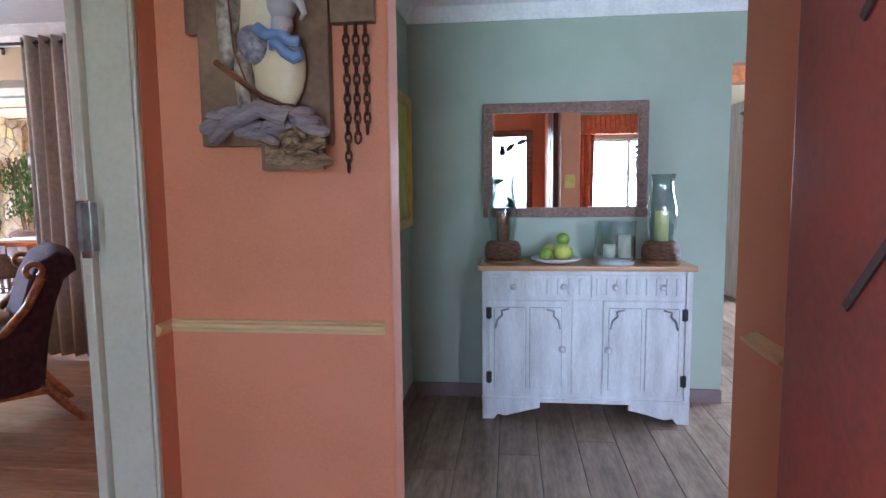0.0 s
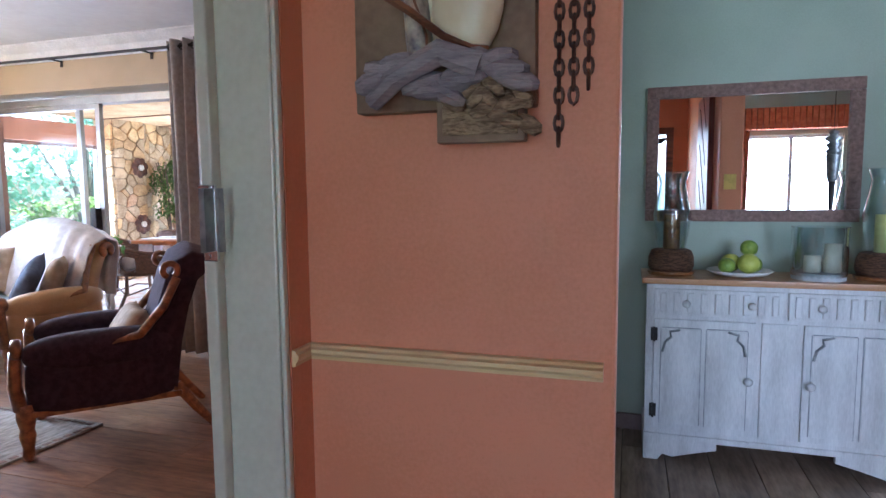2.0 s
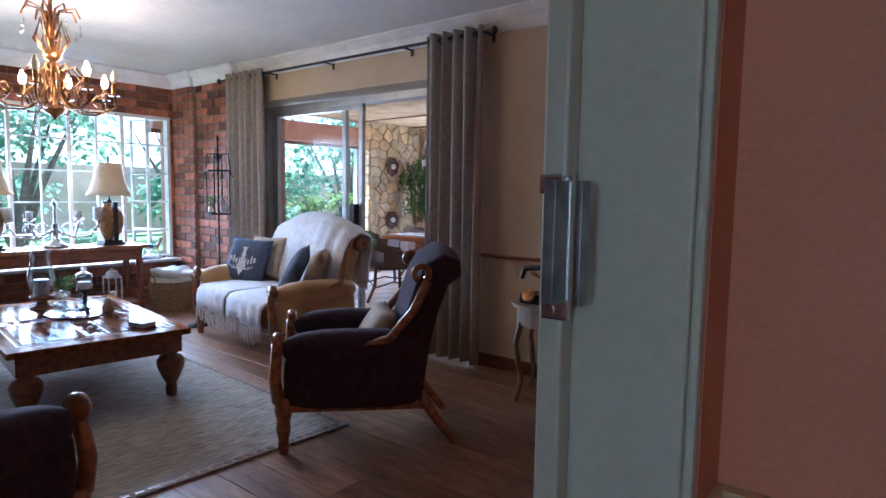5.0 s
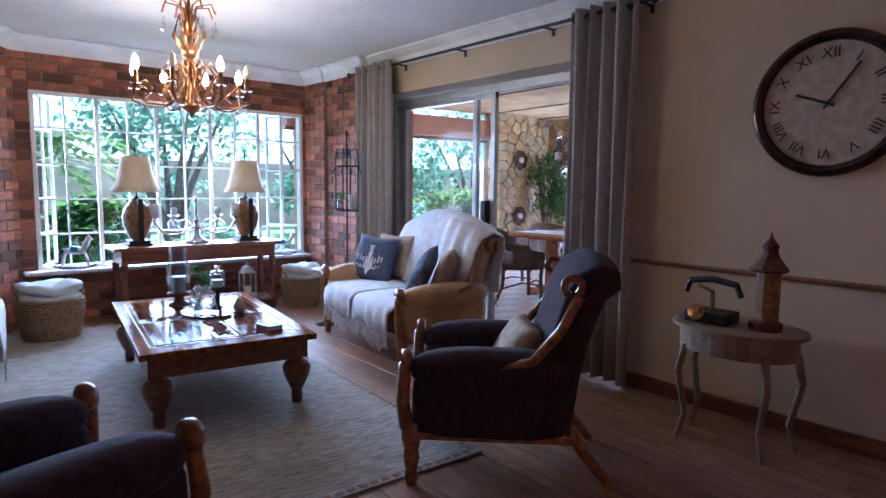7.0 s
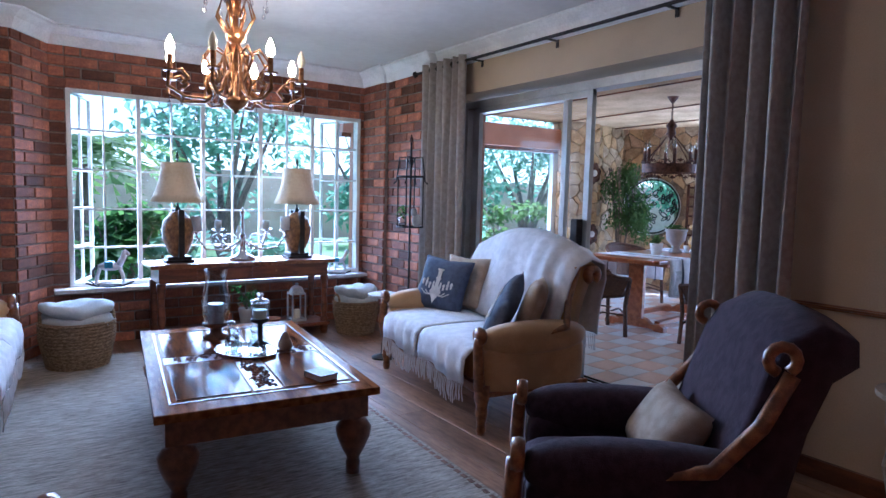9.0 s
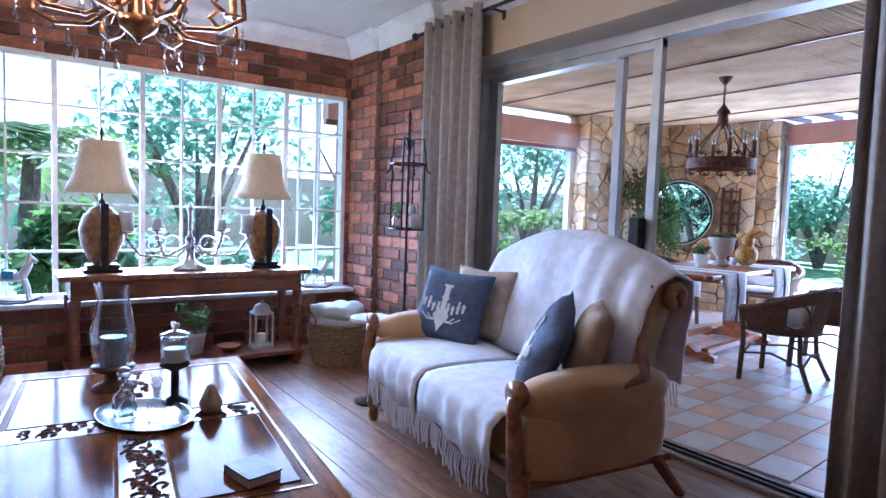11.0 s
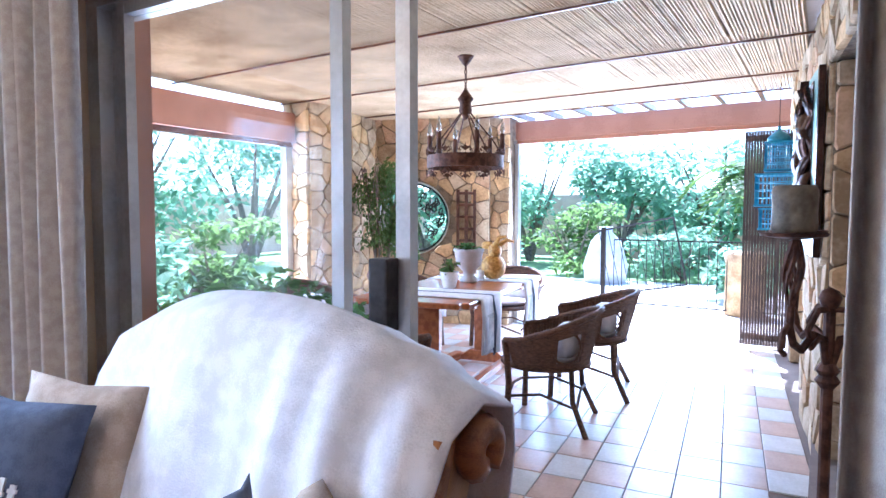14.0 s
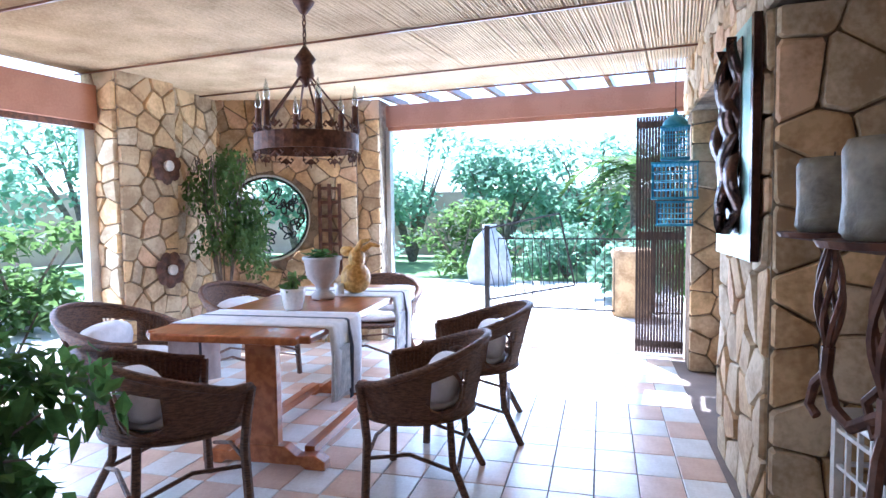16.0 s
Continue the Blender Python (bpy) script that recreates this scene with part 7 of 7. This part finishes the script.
def iron_stand():
    t = thing("iron_plant_stand", "tall black wrought iron stand with bird ornaments by the brick pier", "stand", (-5.24, 5.5, 0))
    part("pole", tube([(0, 0, 0.02), (0, 0, 1.7)], 0.009, 8), BLACKM, t)
    part("finial", spin([(0.001, 1.69), (0.016, 1.71), (0.016, 1.73), (0.001, 1.77)], 10), RUSTM, t)
    for k in range(3):
        a = 2.1 * k + 0.4
        part("foot", tube([(0, 0, 0.2), (0.1 * math.cos(a), 0.1 * math.sin(a), 0.12), (0.17 * math.cos(a), 0.17 * math.sin(a), 0)], 0.008, 6), BLACKM, t)
    for z in (1.0, 1.42):
        part("tray_ring", tube(arc(0, 0, 0.11, 0, 360, 22, "xy", z), 0.007, 6), BLACKM, t)
    for k in range(4):
        a = 1.571 * k + 0.7
        part("post", tube([(0.11 * math.cos(a), 0.11 * math.sin(a), 1.0), (0.11 * math.cos(a), 0.11 * math.sin(a), 1.42)], 0.006, 6), BLACKM, t)
        part("hook", tube([(0.0, 0.0, 1.5), (0.04 * math.cos(a), 0.04 * math.sin(a), 1.58), (0.1 * math.cos(a), 0.1 * math.sin(a), 1.58), (0.11 * math.cos(a), 0.11 * math.sin(a), 1.5), (0.125 * math.cos(a), 0.125 * math.sin(a), 1.38), (0.15 * math.cos(a), 0.15 * math.sin(a), 1.36)], 0.006, 6), BLACKM, t)
    part("shelf", spin([(0.001, 0.995), (0.107, 0.996), (0.107, 0.999), (0.001, 0.9995)], 22), BLACKM, t)


iron_stand()
gb = thing("glass_vase", "green leafy sprig in a small glass vase on the iron stand", "vase", (-5.29, 5.46, 1.0))
part("vase_body", spin([(0.03, 0), (0.036, 0.06), (0.02, 0.1), (0.024, 0.12)], 14), GLASSY, gb, smooth=True)
bm = bmesh.new()
leaf_cloud(bm, (0, 0, 0.14), (0.03, 0.03, 0.06), 26, 0.05, random.Random(6))
part("sprig", bm, LEAF2, gb, kind="stuff")
bd = thing("bird_ornament", "pale stone bird ornament on the iron stand", "ornament", (-5.19, 5.54, 1.0))
bm = bmesh.new()
soft(bm, -0.035, 0.035, -0.05, 0.04, 0, 0.11, 2.2, 8)
soft(bm, -0.025, 0.025, -0.06, -0.005, 0.09, 0.16, 2.2, 6)
part("bird_body", bm, ALABAS, bd, smooth=True)


def side_table():
    t = thing("demilune_side_table", "dark cream half-round side table with curved legs against the wall", "side table", (-1.49, 5.45, 0))
    t.scale = (0.95, 0.95, 0.86)
    D = mat("aged_cream", (0.17, 0.115, 0.065), (0.29, 0.21, 0.13), 0.5, 5, bump=0.1)
    part("tabletop", spin([(0.3, 0.66), (0.33, 0.665), (0.33, 0.685), (0.3, 0.69)], 30, squash=0.75), D, t)
    part("apron", spin([(0.29, 0.54), (0.29, 0.66)], 30, squash=0.75), D, t)
    for x, y in ((-0.25, 0.1), (0.25, 0.1), (-0.2, -0.15), (0.2, -0.15)):
        part("leg", tube([(x, y, 0.56), (x * 1.12, y * 1.12, 0.4), (x * 0.95, y * 0.95, 0.15), (x * 1.1, y * 1.1, 0)], 0.022, 8, taper=0.014), D, t)


side_table()
ph = thing("antique_telephone", "black and brass antique telephone on the side table", "telephone", (-1.6, 5.4, 0.5935))
ph.scale = (1.15, 1.15, 1.15)
part("base", boxes((-0.09, 0.09, -0.07, 0.07, 0, 0.05), bevel=0.01), BLACKM, ph)
part("dial", spin([(0.035, 0), (0.035, 0.01), (0.012, 0.014)], 18), BRASS, ph).matrix_local = pose(-0.03, -0.072, 0.045, 60)
part("cradle", tube([(0, 0, 0.05), (0, 0, 0.13), (-0.06, 0, 0.15)], 0.01, 8), BRASS, ph)
part("handset", tube([(-0.12, 0, 0.12), (-0.1, 0, 0.17), (0.0, 0, 0.185), (0.1, 0, 0.17), (0.12, 0, 0.12)], 0.014, 8), BLACKM, ph)
ln2 = thing("lantern", "dark metal and amber glass lantern on the side table", "lantern", (-1.36, 5.44, 0.5935))
ln2.scale = (1.05, 1.05, 1.1)
part("base", spin([(0.07, 0), (0.07, 0.03), (0.05, 0.04)], 12), RUSTM, ln2)
part("glass", spin([(0.05, 0.04), (0.05, 0.25)], 12), LAMPB, ln2)
part("roof", spin([(0.075, 0.25), (0.08, 0.26), (0.04, 0.31), (0.03, 0.34), (0.035, 0.36), (0.01, 0.39), (0.001, 0.42)], 12), RUSTM, ln2)


def wall_clock():
    t = thing("wall_clock", "large round wall clock with a dark rim and roman numerals", "clock")
    t.matrix_world = pose(-1.28, 5.78, 1.66, 90, 0, 0)
    part("rim", tube(arc(0, 0, 0.32, 0, 360, 48, "xy", 0.0), 0.028, 8), BRONZE, t, smooth=True)
    part("face", spin([(0.001, -0.012), (0.31, -0.01), (0.31, 0.0), (0.001, 0.004)], 40), TAUPE, t)
    for k in range(12):
        cu = bpy.data.curves.new("numeral", "FONT")
        cu.body, cu.size, cu.align_x, cu.align_y, cu.extrude = ("XII", "I", "II", "III", "IIII", "V", "VI", "VII", "VIII", "IX", "X", "XI")[k], 0.07, "CENTER", "CENTER", 0.001
        tmp = bpy.data.objects.new("n", cu)
        scene.collection.objects.link(tmp)
        me = bpy.data.meshes.new_from_object(tmp)
        bpy.data.objects.remove(tmp)
        me.materials.clear()
        me.materials.append(BLACKM)
        ob = new("numeral", me)
        ob.parent = t
        a = -math.radians(30 * k)
        ob.matrix_local = Matrix.Rotation(a, 4, "Z") @ Matrix.Translation((0, 0.235, 0.008))
    for a, L in ((70, 0.15), (-35, 0.22)):
        h = part("clock_hand", boxes((-0.006, 0.006, -0.03, L, 0.008, 0.011)), BLACKM, t)
        h.matrix_local = Matrix.Rotation(math.radians(a), 4, "Z")


wall_clock()

tb = thing("round_side_table", "small round white-topped side table beside the mustard sofa", "side table", (-4.95, 5.1, 0))
part("tabletop", spin([(0.11, 0.48), (0.125, 0.485), (0.125, 0.5), (0.11, 0.505)], 28), ALABAS, tb)
part("stem", spin([(0.09, 0), (0.09, 0.012), (0.02, 0.03), (0.014, 0.2), (0.022, 0.24), (0.014, 0.28), (0.016, 0.48)], 14), BLACKM, tb, smooth=True)

# ---------------- pieces of walls and floors ----------------
MESHES = {}
for ob in PATIO:
    if ob.parent is None and ob is not PATIO_SKIP:
        ob.matrix_world = SHIFT @ ob.matrix_basis


def block(w, h, d, mt, proud=0.0, ch=0.004):
    """A shared block: x 0..w, z 0..h, front face at y=-proud."""
    key = (round(w, 3), round(h, 3), round(d, 3), mt.name)
    if key not in MESHES:
        me = bpy.data.meshes.new("piece")
        c = min(ch, w / 4)
        v = [(0, d, 0), (w, d, 0), (w, d, h), (0, d, h), (0, c, 0), (w, c, 0), (w, c, h), (0, c, h), (c, 0, c), (w - c, 0, c), (w - c, 0, h - c), (c, 0, h - c)]
        f = [(0, 1, 5, 4), (1, 2, 6, 5), (2, 3, 7, 6), (3, 0, 4, 7), (4, 5, 9, 8), (5, 6, 10, 9), (6, 7, 11, 10), (7, 4, 8, 11), (8, 9, 10, 11)]
        me.from_pydata(v, [], f)
        me.materials.append(mt)
        MESHES[key] = me
    return MESHES[key]


def piece(name, me, parent, m):
    ob = new(name, me)
    ob.parent = parent
    ob.matrix_local = m
    return ob


rng = random.Random(77)
BL, BH, J = 0.218, 0.072, 0.012
for wall, spans in BRICKS:
    for x0, x1, z0, z1 in spans:
        row = int(round(z0 / (BH + J)))
        while row * (BH + J) < z1 - 0.03:
            zb = max(z0, row * (BH + J))
            zt = min(z1, (row + 1) * (BH + J) - J)
            x = x0 - (0.115 if row % 2 else 0.0)
            if wall.name == "wall_living_west":
                x = x0 + 1.38 - (0.115 if row % 2 else 0.0)
            while x < x1 - 0.02 and zt - zb > 0.02:
                a, b = max(x, x0 + 0.001), min(x + BL, x1 - 0.001)
                if b - a > 0.03:
                    piece("brick", block(round(b - a, 2), round(zt - zb, 2), 0.014, BRICK), wall, pose(a, -rng.uniform(0.0, 0.005), zb, 0, rng.uniform(-0.4, 0.4), 0))
                x += BL + J
            row += 1


def clip(poly, p, n):
    """Keeps the side of a convex polygon where (q - p) . n < 0."""
    out = []
    for i, a in enumerate(poly):
        b = poly[(i + 1) % len(poly)]
        da, db = (a[0] - p[0]) * n[0] + (a[1] - p[1]) * n[1], (b[0] - p[0]) * n[0] + (b[1] - p[1]) * n[1]
        if da <= 0:
            out.append(a)
        if (da < 0) != (db < 0) and da != db:
            f = da / (da - db)
            out.append((a[0] + f * (b[0] - a[0]), a[1] + f * (b[1] - a[1])))
    return out


def lay_stones(wall, x0, x1, z0, z1, size, hole=None):
    w, h = x1 - x0, z1 - z0
    nx, nz = max(1, round(w / (size * 1.05))), max(1, round(h / (size * 0.75)))
    seeds = [(x0 + (i + 0.5 + rng.uniform(-0.42, 0.42)) * w / nx, z0 + (k + 0.5 + rng.uniform(-0.48, 0.48)) * h / nz) for i in range(nx) for k in range(nz)]
    for s in seeds:
        poly = [(x0 + 0.004, z0), (x1 - 0.004, z0), (x1 - 0.004, z1), (x0 + 0.004, z1)]
        for q in seeds:
            d = math.hypot(q[0] - s[0], q[1] - s[1])
            if q is s or d > size * 3:
                continue
            n = ((q[0] - s[0]) / d, (q[1] - s[1]) / d)
            poly = clip(poly, ((q[0] + s[0]) / 2 - n[0] * 0.005, (q[1] + s[1]) / 2 - n[1] * 0.005), n)
            if len(poly) < 3:
                break
        if len(poly) < 3:
            continue
        cx, cz = sum(p[0] for p in poly) / len(poly), sum(p[1] for p in poly) / len(poly)
        if hole:
            if math.hypot(cx - hole[0], cz - hole[1]) < hole[2] + 0.02:
                continue
            poly = [(p if math.hypot(p[0] - hole[0], p[1] - hole[1]) > hole[2] + 0.015 else tuple(hole[k] + (p[k] - hole[k]) / max(0.01, math.hypot(p[0] - hole[0], p[1] - hole[1])) * (hole[2] + 0.015) for k in (0, 1))) for p in poly]
        # soften corners
        rnd = []
        for i, p in enumerate(poly):
            a, b = poly[i - 1], poly[(i + 1) % len(poly)]
            rnd += [(p[0] + (a[0] - p[0]) * 0.08, p[1] + (a[1] - p[1]) * 0.08), (p[0] + (b[0] - p[0]) * 0.08, p[1] + (b[1] - p[1]) * 0.08)]
        bm = bmesh.new()
        pr = rng.uniform(0.012, 0.03)
        tilt = (rng.uniform(-0.07, 0.07), rng.uniform(-0.07, 0.07))
        back = [bm.verts.new((p[0], 0.014, p[1])) for p in rnd]
        mid = [bm.verts.new((p[0], -pr * 0.45, p[1])) for p in rnd]
        top = [bm.verts.new((cx + (p[0] - cx) * 0.93, -pr + tilt[0] * (p[0] - cx) + tilt[1] * (p[1] - cz), cz + (p[1] - cz) * 0.93)) for p in rnd]
        c = bm.verts.new((cx, -pr - 0.006, cz))
        L = len(rnd)
        for i in range(L):
            j = (i + 1) % L
            bm.faces.new((back[i], back[j], mid[j], mid[i]))
            bm.faces.new((mid[i], mid[j], top[j], top[i]))
            bm.faces.new((top[i], top[j], c))
        me = bpy.data.meshes.new("stone")
        bm.to_mesh(me)
        bm.free()
        me.materials.append(STONE)
        piece("stone", me, wall, Matrix.Identity(4))


for wall, spans in STONES:
    for x0, x1, z0, z1 in spans:
        lay_stones(wall, x0, x1, z0, z1, 0.25 if wall.name.startswith("wall_patio_pier") else 0.2)
    if not spans:
        # ring of backing round the circular opening
        bm = bmesh.new()
        cz = RCZ - FZ
        N, W2, H2 = 48, 1.57, 2.57
        ins, outs = [], []
        for i in range(N):
            a = 2 * math.pi * (i + 0.5) / N
            c, s = math.cos(a), math.sin(a)
            k = min(((W2 - RCX) if c > 0 else RCX) / max(1e-6, abs(c)), ((H2 - cz) if s > 0 else cz) / max(1e-6, abs(s)))
            ins.append((RCX + RR * c, cz + RR * s))
            outs.append((RCX + k * c, cz + k * s))
        V = [[bm.verts.new((p[0], y, p[1])) for p in ring] for ring in (ins, outs) for y in (0.012, 0.3)]
        for i in range(N):
            j = (i + 1) % N
            bm.faces.new((V[0][i], V[0][j], V[2][j], V[2][i]))
            bm.faces.new((V[1][i], V[3][i], V[3][j], V[1][j]))
            bm.faces.new((V[0][i], V[1][i], V[1][j], V[0][j]))
            bm.faces.new((V[2][i], V[2][j], V[3][j], V[3][i]))
        bmesh.ops.recalc_face_normals(bm, faces=bm.faces[:])
        old = wall.data
        me = bpy.data.meshes.new("round_wall")
        bm.to_mesh(me)
        bm.free()
        me.materials.append(STONEGAP)
        wall.data = me
        lay_stones(wall, 0, W2, 0, H2, 0.2, (RCX, cz, RR))

# floor planks and tiles
floor = bpy.data.objects["floor"]


def planks(x0, x1, y0, y1, along, mt=PLANK, wd=0.185, ln=1.25, z=0.0):
    u0, u1, v0, v1 = (x0, x1, y0, y1) if along == "x" else (y0, y1, x0, x1)
    v, r = v0, 0
    while v < v1 - 0.02:
        u = u0 - (r * 0.43 % 1.0) * ln
        w = min(wd, v1 - v) - 0.003
        while u < u1 - 0.02:
            a, b = max(u, u0), min(u + ln, u1)
            if b - a > 0.05:
                me = block(round(b - a - 0.003, 2), round(w, 3), 0.012, mt, ch=0.0015)
                if along == "x":
                    m = pose(a, v + w, z) @ Matrix(((1, 0, 0, 0), (0, 0, -1, 0), (0, -1, 0, 0), (0, 0, 0, 1)))
                else:
                    m = pose(v, a, z) @ Matrix(((0, 0, 1, 0), (1, 0, 0, 0), (0, -1, 0, 0), (0, 0, 0, 1)))
                piece("plank", me, floor, m)
            u += ln
        v += wd
        r += 1


planks(-6.47, -0.04, 1.6, 5.98, "x", PLANKR)
planks(-0.04, 3.2, 1.4, 5.02, "y", z=0.045)
planks(1.92, 4.2, 5.02, 8.4, "y", z=0.045)
pf = bpy.data.objects["patio_floor"]
TW, TL = 0.215, 0.29
G = Matrix.Translation((-3.9, 7.3, -0.12)) @ pose(0, 0, 0, 0, 0, 3.5)
FLATY = Matrix(((1, 0, 0, 0), (0, 0, -1, 0), (0, -1, 0, 0), (0, 0, 0, 1)))
mw, mp = block(TW - 0.006, TL - 0.006, 0.008, TILEW, ch=0.002), block(TW - 0.006, TL - 0.006, 0.008, TILEP, ch=0.002)
far = {"w": bmesh.new(), "p": bmesh.new()}
count = 0
for i in range(-18, 16):
    for k in range(-7, 17):
        p = G @ Vector((i * TW, k * TL, 0))
        if not (-7.85 < p.x < -2.86 and 6.17 < p.y < 11.55):
            continue
        near = -5.6 < p.x < -2.6 and p.y < 9.9 and count < 290
        key = "w" if (i + k) % 2 else "p"
        if near:
            count += 1
            piece("tile", mw if key == "w" else mp, pf, G @ Matrix.Translation((i * TW, k * TL + TL - 0.006, 0)) @ FLATY)
        else:
            box(far[key], i * TW, i * TW + TW - 0.006, k * TL, k * TL + TL - 0.006, -0.008, 0, G)
part("tiles", far["w"], TILEW, pf, kind="stuff")
part("tiles", far["p"], TILEP, pf, kind="stuff")
